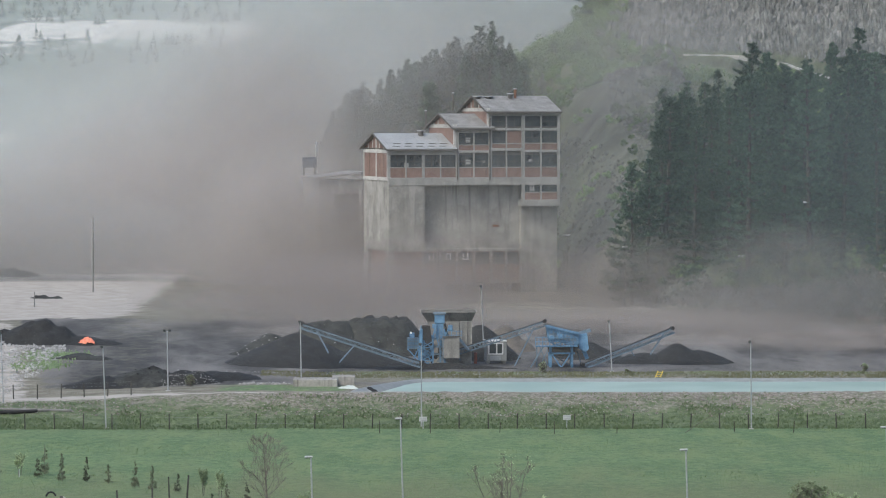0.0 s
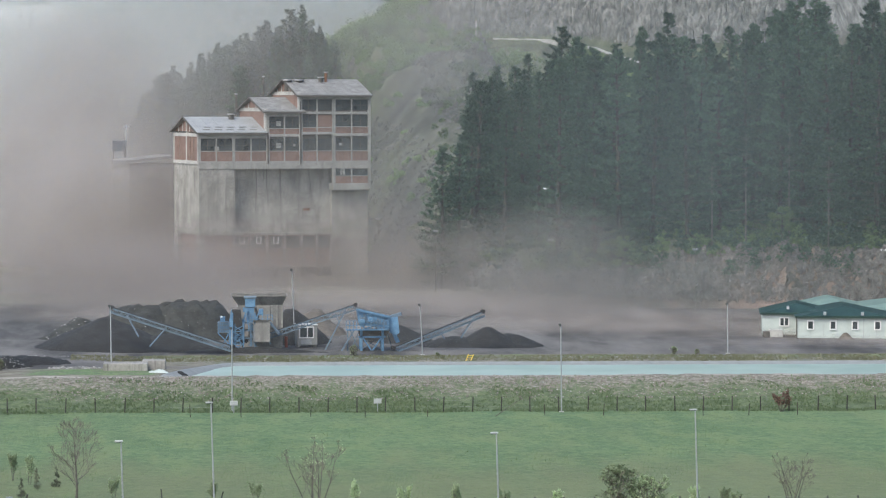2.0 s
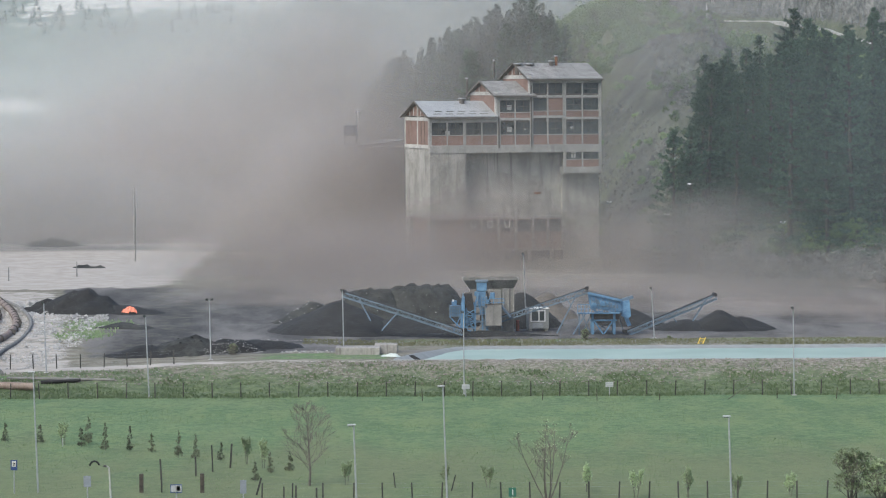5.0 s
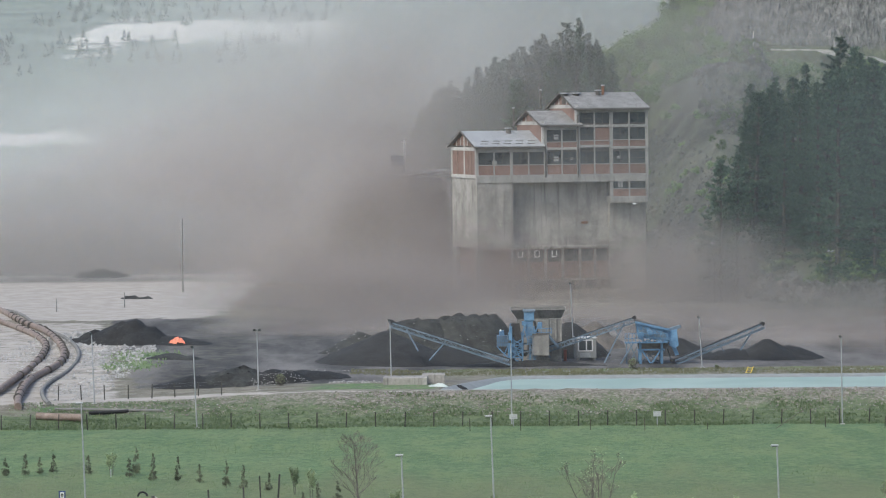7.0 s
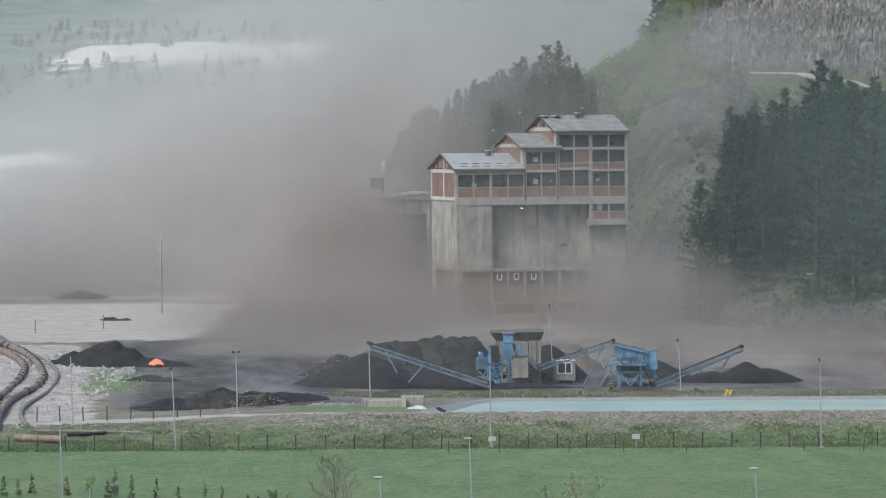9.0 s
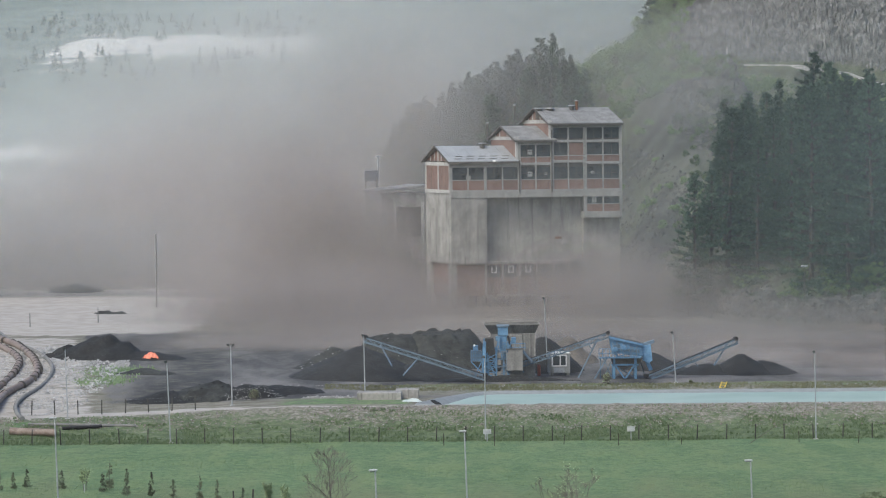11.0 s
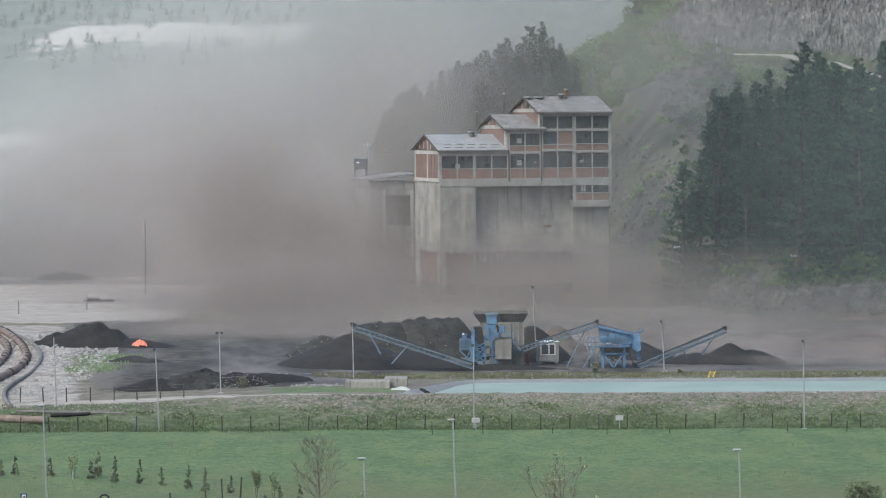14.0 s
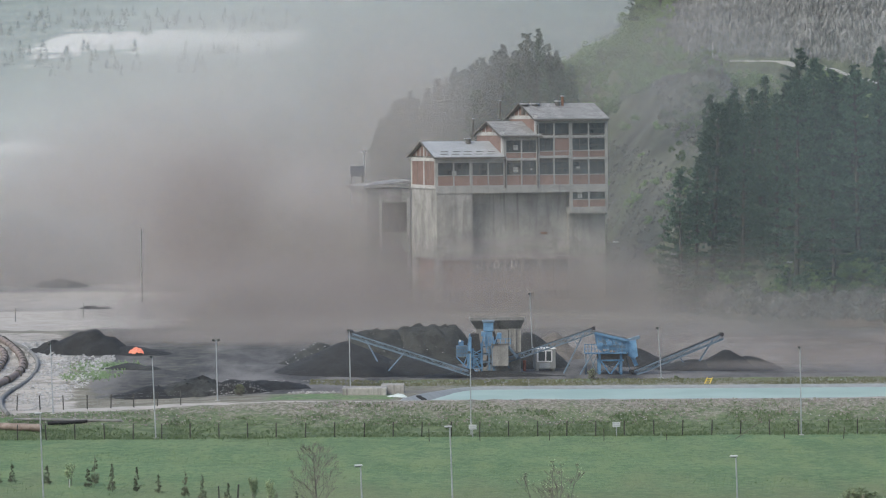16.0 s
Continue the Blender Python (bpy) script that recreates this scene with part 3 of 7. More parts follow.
def ground_zone(x, y, z):
    meadow = 1 - smoothstep(y, 323.5, 328)
    weeds = np.clip(0.72 - 0.03 * (y - 326) + 0.4 * grid_noise(x, y, 0.12, 2.0), 0, 1) * smoothstep(y, 324, 327) * (1 - smoothstep(y, 335, 338))
    strip = smoothstep(y, 364.8, 366.5) * (1 - smoothstep(y, 369.5, 372)) * 0.5 * smoothstep(x, -12, -6)
    strip = np.maximum(strip, 0.9 * np.exp(-((x + 36.6) / 3.2) ** 2 - ((y - 370) / 6) ** 2))
    strip = np.maximum(strip, 0.85 * np.exp(-((x + 36.5) / 4.2) ** 2 - ((y - 384) / 9) ** 2))
    leftstrip = smoothstep(y, 340, 342) * (1 - smoothstep(y, 347, 351)) * smoothstep(x, -22, -15) * (1 - smoothstep(x, -6, -3)) * 0.6
    far = smoothstep(y, 900, 1000)
    wave = grid_noise(x, y * 0.2, 0.03, 8.0)
    bands = np.exp(-((y - 1570 - wave * 60) / (105 - 0.3 * np.clip(x + 160, 0, 150))) ** 2) * smoothstep(x, -176, -168) * (1 - smoothstep(x, -72, -52))
    bands = np.maximum(bands, np.exp(-((y - 1180 - wave * 40) / 30) ** 2) * (1 - smoothstep(x, -130, -112)))
    grass = np.maximum.reduce([meadow, weeds, strip, leftstrip, far * (1 - bands)])
    edge = grid_noise(x, y, 0.05, 12.0) * 14
    coal = smoothstep(y, 346, 353) * (1 - smoothstep(y + edge, 440, 470)) * smoothstep(x + 0.12 * (y - 350), -36.5, -33) * (1 - 0.35 * smoothstep(x, 24, 40))
    coal = np.maximum(coal * (1 - pond_mask(x, y)), 0) * (1 - smoothstep(y, 342, 365) * (1 - smoothstep(y, 368, 373)) * smoothstep(x, -8, -4))
    coal = coal * (1 - 0.4 * (1 - smoothstep(x, -28, -14)) * smoothstep(x, -40, -34))
    pale = np.maximum(smoothstep(y + edge, 436, 458) * (1 - smoothstep(x, -38, -30)), far * bands)
    pale = np.maximum(pale, (1 - smoothstep(x + 0.12 * (y - 350), -37, -33.5)) * smoothstep(y, 333, 338) * 0.62 * (y < 445))
    pale = np.maximum(pale, 0.8 * np.exp(-((y - 338.8) / 1.3) ** 2))
    pale = np.maximum(pale, np.exp(-((y - 340.3) / 2.4) ** 4) * (1 - smoothstep(x, -24, -16)))
    wild = np.maximum(smoothstep(y, 324.2, 326.5) * (1 - smoothstep(y, 337.6, 339.5)), smoothstep(y, 358, 360) * (1 - smoothstep(y, 365.5, 367)) * smoothstep(x, -8, -4))
    wild = wild * (1 - 0.8 * (1 - smoothstep(x, -42, -36)) * smoothstep(y, 328, 333))
    return coal, grass, pale, wild


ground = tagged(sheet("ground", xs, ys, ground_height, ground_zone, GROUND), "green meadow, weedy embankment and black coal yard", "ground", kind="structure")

hx = axis((-40, 30, 1.6), (30, 112, 1.0)) + [114, 120, 130, 145, 165, 190, 220, 260]
hy = axis((418, 445, 3), (445, 560, 1.3), (560, 600, 2.5), (600, 672, 1.0), (672, 760, 4), (760, 1000, 15))


def hill_height(x, y):
    z = hill(x, y)
    d = y - foot(x)
    steep = smoothstep(d, 0, 3) * (1 - smoothstep(d, 10, 16)) * smoothstep(x, 26, 40) + smoothstep(d, 168, 172) * smoothstep(x, 30, 42)
    lumps = grid_noise(x, y, 0.045, 4.0) * 1.2 + grid_noise(x, y, 0.2, 6.0) * 0.3
    ribs = grid_noise(x, y * 0.2, 0.4, 2.0) * 1.2 + grid_noise(x, y * 0.3, 0.12, 7.0) * 1.6 + grid_noise(x, y, 1.1, 13.0) * 0.8
    road = smoothstep(d, 146, 150) * (1 - smoothstep(d, 165, 168)) * smoothstep(x, 40, 46)
    k = smoothstep(d, 0, 4)
    return np.where(d > 0, z + k * ((lumps * (1 - steep) + ribs * steep) * (1 - road)), 0.8)


def hill_zone(x, y, z):
    d = y - foot(x)
    cut = smoothstep(x, 26, 40)
    red = (1 - smoothstep(d, 8, 14)) * cut * smoothstep(x, 40, 58)
    scree = np.exp(-((x - 27 - 0.13 * (y - 540)) / 10.0) ** 2) * (1 - smoothstep(d, 105, 120))
    spur = np.exp(-((y - 598) / 9) ** 2) * smoothstep(x, 32, 36) * (1 - smoothstep(x, 45.5, 47.5))
    green = 0.72 - 0.36 * scree - 0.6 * spur
    green = green * (1 - (1 - smoothstep(d, 8, 12)) * cut * 0.8) * (1 - smoothstep(d, 167, 170) * cut * (1 - 0.75 * smoothstep(d, 196, 200)))
    road = smoothstep(d, 152.5, 153.5) * (1 - smoothstep(d, 156, 157)) * smoothstep(x, 46, 49) * (1 - 0.8 * smoothstep(np.sin(x * 0.55), 0.4, 0.9))
    return red, np.clip(green, 0, 1), road * 0, np.ones_like(red)


hillside = tagged(sheet("hillside", hx, hy, hill_height, hill_zone, ROCK), "grey scree hillside with quarried rock wall and bench road", "hillside", kind="structure")


def on_hill(x, y):
    return float(hill_height(np.array([[x]]), np.array([[y]]))[0, 0])


bm = bmesh.new()
vs = [bm.verts.new(p) for p in ((-14, 338, 1.62), (170, 338, 1.62), (170, 366, 1.62), (-14, 366, 1.62))]
bm.faces.new(vs)
tagged(new("water", mesh_of("water", bm, WATER)), "milky turquoise water of the settling pond", "pond", kind="structure")


def pond_liner():
    """The creased sheet that lines the pond's sides."""
    gx, gy = np.meshgrid(np.concatenate([np.arange(-12.0, 8.0, 0.2), np.arange(8.0, 120.0, 0.5)]), np.arange(339.0, 362.4, 0.25))
    crease = 0.035 * np.sin(gx * 2.3 + 2 * grid_noise(gx, gy, 0.2, 4.0)) * smoothstep(gy, 356, 359) + 0.025 * grid_noise(gx, gy * 0.3, 1.1, 2.0)
    k = pond_mask(gx, gy)
    gz = land(gx, gy) - 0.35 + 0.5 * smoothstep(k, 0.0, 0.08) + crease * smoothstep(k, 0.05, 0.2)
    i = np.arange(gx.size).reshape(gx.shape)
    me = bpy.data.meshes.new("pond_liner")
    me.from_pydata(np.stack([gx, gy, gz], -1).reshape(-1, 3).tolist(), [], np.stack([i[:-1, :-1], i[:-1, 1:], i[1:, 1:], i[1:, :-1]], -1).reshape(-1, 4).tolist())
    me.materials.append(LINER)
    return tagged(new("pond_liner", me), "creased pale grey liner along the settling pond", "pond liner", kind="structure")


pond_liner()


# ---- the abandoned separation plant ----
def plant():
    """Concrete frame with brick infill on tall bunkers; x along the front, y to the back."""
    b = thing("industrial_building", -1.76, 520, 2.2, "abandoned grey concrete coal plant with red brick infill panels", "building", turn=17)
    K = 0.08 / math.cos(radians(17))
    W, D = 305 * K, 12.4
    z = lambda v: (470 - v) * 0.08 - max(0, 420 - v) * 0.0019          # heights above the yard
    x = lambda u: (u - 762) * K
    t = 0.35
    left, mid, right = (0, x(885)), (x(870), x(945)), (x(942), W)

    def wall(name, x0, x1, z0, z1, y0, y1, mat=CONCRETE):
        return part(name, one_box((x0, y0, z0), (x1, y1, z1), 0.03), mat, b)

    # bunkers
    wall("bunker", 0, x(826), z(392), z(262), 0, D)
    wall("bunker", x(826), W - 0.4, z(392), z(272), 1.9, D - 0.5)
    wall("side_pier", x(1003), W + 0.2, z(480), z(309), 1.2, D)
    wall("lower_wall", 0.5, x(826), z(450), z(392), 0.8, D - 0.6, BRICK)
    wall("lower_wall", x(826), x(1003), z(450), z(392), 1.0, D - 0.6, BRICK)
    wall("corner_pier", -0.02, 0.9, z(480), z(392), 0.25, 1.5)
    wall("corner_pier", -0.02, 0.9, z(480), z(392), D - 2.0, D)
    wall("ledge", 0.2, x(1003), z(394), z(389), 0.4, 0.95)
    wall("ledge", x(826), x(1003), z(452), z(449), 0.5, 0.98)
    for u in (790, 812, 830, 862, 900, 940, 980):
        part("column", one_box((x(u), 1.3, z(485)), (x(u) + 0.6, 1.9, z(450))), CONCRETE, b)
    for u in (826, 856, 886, 917, 948, 975, 1001):
        part("mullion", one_box((x(u) - 0.15, 0.72, z(449)), (x(u) + 0.15, 1.0, z(394))), CONCRETE, b)
    for u0, u1 in ((828, 854), (858, 884), (889, 915), (919, 946), (950, 973), (977, 999)):
        lower = part("window", one_box((x(u0) + 0.1, 0.9, z(418)), (x(u1) - 0.1, 0.985, z(396))), GLASS, b)
        if u0 < 900:
            fr = bmesh.new()
            xa, xb = x(u0) + 0.75, x(u1) - 0.75
            for p, q in (((xa, z(409)), (xa, z(398))), ((xb, z(409)), (xb, z(398))), ((xa, z(409)), (xb, z(409)))) + ((((xa, z(398)), (xb, z(398))),) if u0 == 858 else ()):
                beam(fr, (p[0], 0.86, p[1]), (q[0], 0.86, q[1]), 0.1, 0.14)
            part("window_frame", fr, WHITE, lower, "white window frame")

    # upper storeys: slabs, columns, brick panels and panes
    def gallery(x0, x1, zb, zt, depth, bays, rows, y=0.0):
        # added solid, coloured dark in place of the unlit rooms
        part("storey_core", one_box((x0 + 0.2, y + 0.4, zb), (x1 - 0.2, y + depth - 0.2, zt)), TRIM_AND_SHADE, b)
        bw = (x1 - x0) / bays
        for k in range(bays + 1):
            cx = x0 + k * bw
            wcol = 0.42 if k % 2 == 0 else 0.2
            part("column", one_box((cx - wcol / 2, y - 0.06 + 0.03 * (k % 2), zb), (cx + wcol / 2, y + 0.36, zt), 0.02), FACADE, b)
        for lo, sill, top in rows:
            for k in range(bays):
                a, c = x0 + k * bw + 0.1, x0 + (k + 1) * bw - 0.1
                if sill > lo + 0.3:
                    part("brick_panel", one_box((a, y + 0.03, lo + 0.12), (c, y + 0.38, sill)), BRICK, b)
                    part("sill", one_box((a, y - 0.04, sill), (c, y + 0.38, sill + 0.1)), FACADE, b)
                if (k, round(lo)) in BLIND:
                    part("brick_panel", one_box((a, y + 0.03, sill + 0.1), (c, y + 0.38, top - 0.1)), BRICK, b)
                    continue
                pane = part("window", one_box((a, y + 0.16, sill + 0.1), (c, y + 0.24, top - 0.1)), GLASS, b)
                fr = bmesh.new()
                w, h = c - a, top - sill - 0.2
                for q in range(3):
                    px = a + w * q / 2
                    beam(fr, (px, y + 0.12, sill + 0.1), (px, y + 0.12, top - 0.1), 0.07, 0.07)
                for q in (0, 0.45, 1):
                    beam(fr, (a, y + 0.12, sill + 0.1 + h * q), (c, y + 0.12, sill + 0.1 + h * q), 0.07, 0.07)
                part("window_frame", fr, TRIM_AND_SHADE, pane)
            part("floor_beam", one_box((x0 - 0.1, y - 0.1, lo - 0.25), (x1 + 0.1, y + 0.34, lo + 0.12), 0.02), FACADE, b)
        part("floor_beam", one_box((x0 - 0.1, y - 0.1, rows[-1][2] - 0.1), (x1 + 0.1, y + 0.34, zt), 0.02), FACADE, b)

    BLIND = set()
    gallery(0, x(885), z(262), z(207), D, 4, [(z(260), z(241), z(216))])
    part("beam", one_box((-0.1, -0.1, z(273)), (W, 0.4, z(262)), 0.03), FACADE, b)
    gallery(x(884), x(944), z(262), z(168), D, 2, [(z(260), z(241), z(216)), (z(211), z(200), z(176))])
    BLIND = {(1, round(z(207)))}
    gallery(x(943), x(1002), z(262), z(138), D, 2, [(z(260), z(241), z(216)), (z(207), z(198), z(173)), (z(170), z(167), z(145))])
    BLIND = set()
    gallery(x(1003), W, z(309), z(138), D, 2, [(z(305), z(287), z(262)), (z(260), z(241), z(216)), (z(210), z(197), z(173)), (z(170), z(167), z(145))])
    part("beam", one_box((x(1001), -0.15, z(312)), (W + 0.15, D, z(300)), 0.03), FACADE, b)
    for u, low, top in ((884, 264, 205), (942, 264, 150)):
        part("drain_pipe", bar(bmesh.new(), (x(u), -0.15, z(low)), (x(u), -0.15, z(top)), 0.1), TRIM_AND_SHADE, b)
    # papers and patched panes behind the glass
    for u, v, w, h in ((899, 186, 9, 9), (899, 226, 9, 9), (790, 232, 8, 7), (1013, 226, 7, 5), (1015, 272, 8, 12), (930, 228, 4, 4)):
        part("patched_pane", one_box((x(u), 0.1, z(v + h)), (x(u + w), 0.15, z(v))), GREY_PANEL, b)

    # gable ends and roofs: the ridge runs along the front
    def roofed(x0, x1, ze, zr, sheets, cover=ROOF):
        g = bmesh.new()
        pts = [(x0, 0, ze), (x0, D, ze), (x0, D / 2, zr - 0.2)]
        a = [g.verts.new(p) for p in pts]
        c = [g.verts.new((p[0] + 0.35, p[1], p[2])) for p in pts]
        g.faces.new(a), g.faces.new(c[::-1])
        for i in range(3):
            j = (i + 1) % 3
            g.faces.new((a[i], c[i], c[j], a[j]))
        bmesh.ops.recalc_face_normals(g, faces=g.faces[:])
        part("gable", g, BRICK, b)
        for f in (0.2, 0.36, 0.64, 0.8):
            rise = 1 - abs(f - 0.5) * 2
            part("gable_batten", one_box((x0 - 0.05, D * f - 0.12, ze - 0.1), (x0 + 0.02, D * f + 0.12, ze + (zr - 0.3 - ze) * rise)), CONCRETE_PALE, b)
        for side in (0, 1):
            ya, yb = (-0.6, D / 2) if side == 0 else (D + 0.6, D / 2)
            for k in range(sheets):
                a0 = x0 - 0.5 + (x1 - x0 + 0.8) * k / sheets
                a1 = x0 - 0.5 + (x1 - x0 + 0.8) * (k + 1) / sheets - 0.015
                s = bmesh.new()
                drop = (ze - (zr - ze) * 0.6 / (D / 2))
                beam_pts = [(a0, ya, drop), (a1, ya, drop), (a1, yb, zr), (a0, yb, zr)]
                lo = [s.verts.new((p[0], p[1], p[2] + 0.012 * (k % 2))) for p in beam_pts]
                hi = [s.verts.new((p[0], p[1], p[2] + 0.14 + 0.012 * (k % 2))) for p in beam_pts]
                s.faces.new(lo), s.faces.new(hi[::-1])
                for i in range(4):
                    j = (i + 1) % 4
                    s.faces.new((lo[i], hi[i], hi[j], lo[j]))
                bmesh.ops.recalc_face_normals(s, faces=s.faces[:])
                part("roof_sheet", s, cover, b)
        e = bmesh.new()
        beam(e, (x0 - 0.5, -0.62, ze - 0.25), (x1 + 0.3, -0.62, ze - 0.25), 0.16, 0.2)
        part("gutter", e, TRIM_AND_SHADE, b)
        v = bmesh.new()
        for y0 in (-0.6, D + 0.6):
            beam(v, (x0 - 0.52, y0, ze - 0.2), (x0 - 0.52, D / 2, zr + 0.08), 0.1, 0.25)
        part("barge_board", v, TRIM_AND_SHADE, b)

    roofed(0, x(878), z(205), z(180), 13, SMOOTH_ROOF)
    roofed(x(880), x(946), z(167), z(144), 6)
    roofed(x(940), W, z(137), z(111), 12)
    # end wall of the low wing: brick above, pale concrete frame
    part("end_wall", one_box((-0.04, 0.4, z(262)), (0.3, D - 0.4, z(213))), BRICK, b)
    for y0 in (D * 0.2, D * 0.32, D * 0.74):
        part("rain_pipe", bar(bmesh.new(), (-0.1, y0, z(262)), (-0.1, y0, z(200)), 0.05), PIPE, b)
    for y0 in (0.0, D * 0.46, D - 0.5):
        part("end_column", one_box((-0.12, y0, z(262)), (0.25, y0 + 0.4, z(188 if 2 < y0 < 9 else 208))), CONCRETE_PALE, b)
    for zz in (z(214), z(264)):
        part("end_beam", one_box((-0.14, 0, zz), (0.3, D, zz + 0.5)), CONCRETE_PALE, b)
    for x0, za, zb in ((x(880), z(205), z(167)), (x(940), z(168), z(137))):
        part("end_wall", one_box((x0 - 0.05, 0.4, za), (x0 + 0.35, D - 0.3, zb + 0.3)), BRICK, b)
        part("end_column", one_box((x0 - 0.12, -0.02, za), (x0 + 0.3, 0.5, zb + 0.2)), CONCRETE_PALE, b)
        part("end_beam", one_box((x0 - 0.1, 0.1, zb - 0.1), (x0 + 0.3, D, zb + 0.4)), CONCRETE_PALE, b)
    # joints of the bunker's lifts, as thin recessed bands set proud by ribs
    for v in (290, 318, 346, 372):
        part("shutter_joint", one_box((-0.02, -0.025, z(v)), (x(826), 0.0, z(v) + 0.07)), CONCRETE, b)
    for u in (762, 778, 794, 810):
        part("rib", one_box((x(u), -0.05, z(390)), (x(u) + 0.12, 0.0, z(263))), CONCRETE, b)
    # vents and chimneys
    for u, v, h, r in ((838, 180, 0.9, 0.4), (851, 152, 1.6, 0.14), (900, 118, 1.5, 0.12), (940, 112, 0.5, 0.5), (960, 112, 0.5, 0.5), (1000, 112, 0.9, 0.35), (1009, 113, 1.7, 0.2)):
        base = z(v + 6)
        yy = D / 2 + (0 if u in (851, 900) else -1.0)
        vent = bmesh.new()
        bar(vent, (x(u), yy, base - 1.0), (x(u), yy, base + h), r, sides=10)
        stack = part("chimney" if r < 0.3 else "roof_vent", vent, RUST if u == 1009 else TRIM_AND_SHADE, b)
        part("cap", bar(bmesh.new(), (x(u), yy, base + h), (x(u), yy, base + h + 0.15), r * 1.5, sides=10), STEEL, stack)
    for k in range(5):
        for yy in (0.35, 1.5):
            zz = z(205) + (z(180) - z(205)) * yy / (D / 2)
            part("roof_patch", beam(bmesh.new(), (x(770) + k * 1.75 + 0.5 * (yy > 1), yy, zz + 0.17), (x(770) + k * 1.75 + 1.0 + 0.5 * (yy > 1), yy, zz + 0.17), 0.3, 0.08), TRIM_AND_SHADE, b)
    part("red_bracket", one_box((x(955), 1.7, z(350)), (x(966), 1.95, z(346))), RUST, b)
    return b


plant()


def annex():
    """Low hall beside the plant, with its tower."""
    h = thing("side_hall", -12.41, 556, 2.2, "low grey concrete hall with pale roof beside the plant", "building", turn=17)
    part("wall", one_box((0, 0, 0), (6.9, 9, 15.62), 0.05), CONCRETE, h)
    r = bmesh.new()
    prism(r, [(-0.6, 15.62), (7.2, 16.56), (7.2, 16.9), (-0.6, 16.05)], -0.6, 9.5)
    part("roof", r, ROOF, h)
    # dark slab on the wall, coloured like the shade inside an opening
    part("opening", one_box((2.2, -0.06, 9.0), (6.2, 0.1, 13.5)), TRIM_AND_SHADE, h)
    for k in (0.1, 1.9, 6.3):
        part("column", one_box((k, -0.12, 0), (k + 0.4, 0.1, 14.3)), CONCRETE_PALE, h)
    tower = thing("water_tank_tower", -14.46, 580, 2.2, "dark blue steel tank on a frame behind the hall", "tank")
    part("tank", one_box((-1.1, -1, 17.14), (1.0, 1, 18.84), 0.1), TANK, tower)
    for k in (-0.9, 0.8):
        part("leg", bar(bmesh.new(), (k, 0, 0), (k, 0, 17.14), 0.14), TRIM_AND_SHADE, tower)
    part("mast", bar(bmesh.new(), (1.1, 0, 14), (1.1, 0, 21.3), 0.07), STEEL, tower)
    part("mast_arm", beam(bmesh.new(), (0.6, 0, 21), (1.6, 0, 21), 0.12, 0.12), STEEL, tower)


annex()


# ---- the coal yard ----
def lump_mesh(name, rx, ry, h, seed, material, flat=1.0, step=0.5, rough=0.25):
    """A tipped heap: cone-like, with a slumped and lumpy surface."""
    nx, ny = max(8, int(2 * rx / step)), max(6, int(2 * ry / step))
    gx, gy = np.meshgrid(np.linspace(-rx * 1.05, rx * 1.05, nx), np.linspace(-ry * 1.05, ry * 1.05, ny))
    wob = grid_noise(gx, gy, 0.25, seed) * 0.22
    r = np.clip(np.sqrt((gx / rx) ** 2 + (gy / ry) ** 2) + wob * 0.45 * np.clip(np.hypot(gx / rx, gy / ry), 0, 1), 0, None)
    k = np.clip((1 - r) * flat, 0, None)
    z = h * (k if flat <= 1.0 else np.where(k < 0.8, k, 0.8 + 0.2 * np.tanh((k - 0.8) / 0.2)))
    z = np.where(z > 0.04 * h, z + grid_noise(gx, gy, 0.8, seed + 3) * rough + grid_noise(gx, gy, 2.2, seed + 5) * rough * 0.4, z - 0.25)
    i = np.arange(nx * ny).reshape(ny, nx)
    me = bpy.data.meshes.new(name)
    me.from_pydata(np.stack([gx, gy, z], -1).reshape(-1, 3).tolist(), [], np.stack([i[:-1, :-1], i[:-1, 1:], i[1:, 1:], i[1:, :-1]], -1).reshape(-1, 4).tolist())
    me.polygons.foreach_set("use_smooth", [True] * len(me.polygons))
    me.materials.append(material)
    return me


def heap(x, y, rx, ry, h, seed, label, material=COAL, flat=1.12, rough=0.2, name="coal_mound"):
    ob = new(name, lump_mesh(name, rx, ry, h, seed, material, flat, rough=rough))
    ob.location = (x, y, height(x, y) - 0.05)
    return tagged(ob, label, "heap", "heaps in the coal yard")


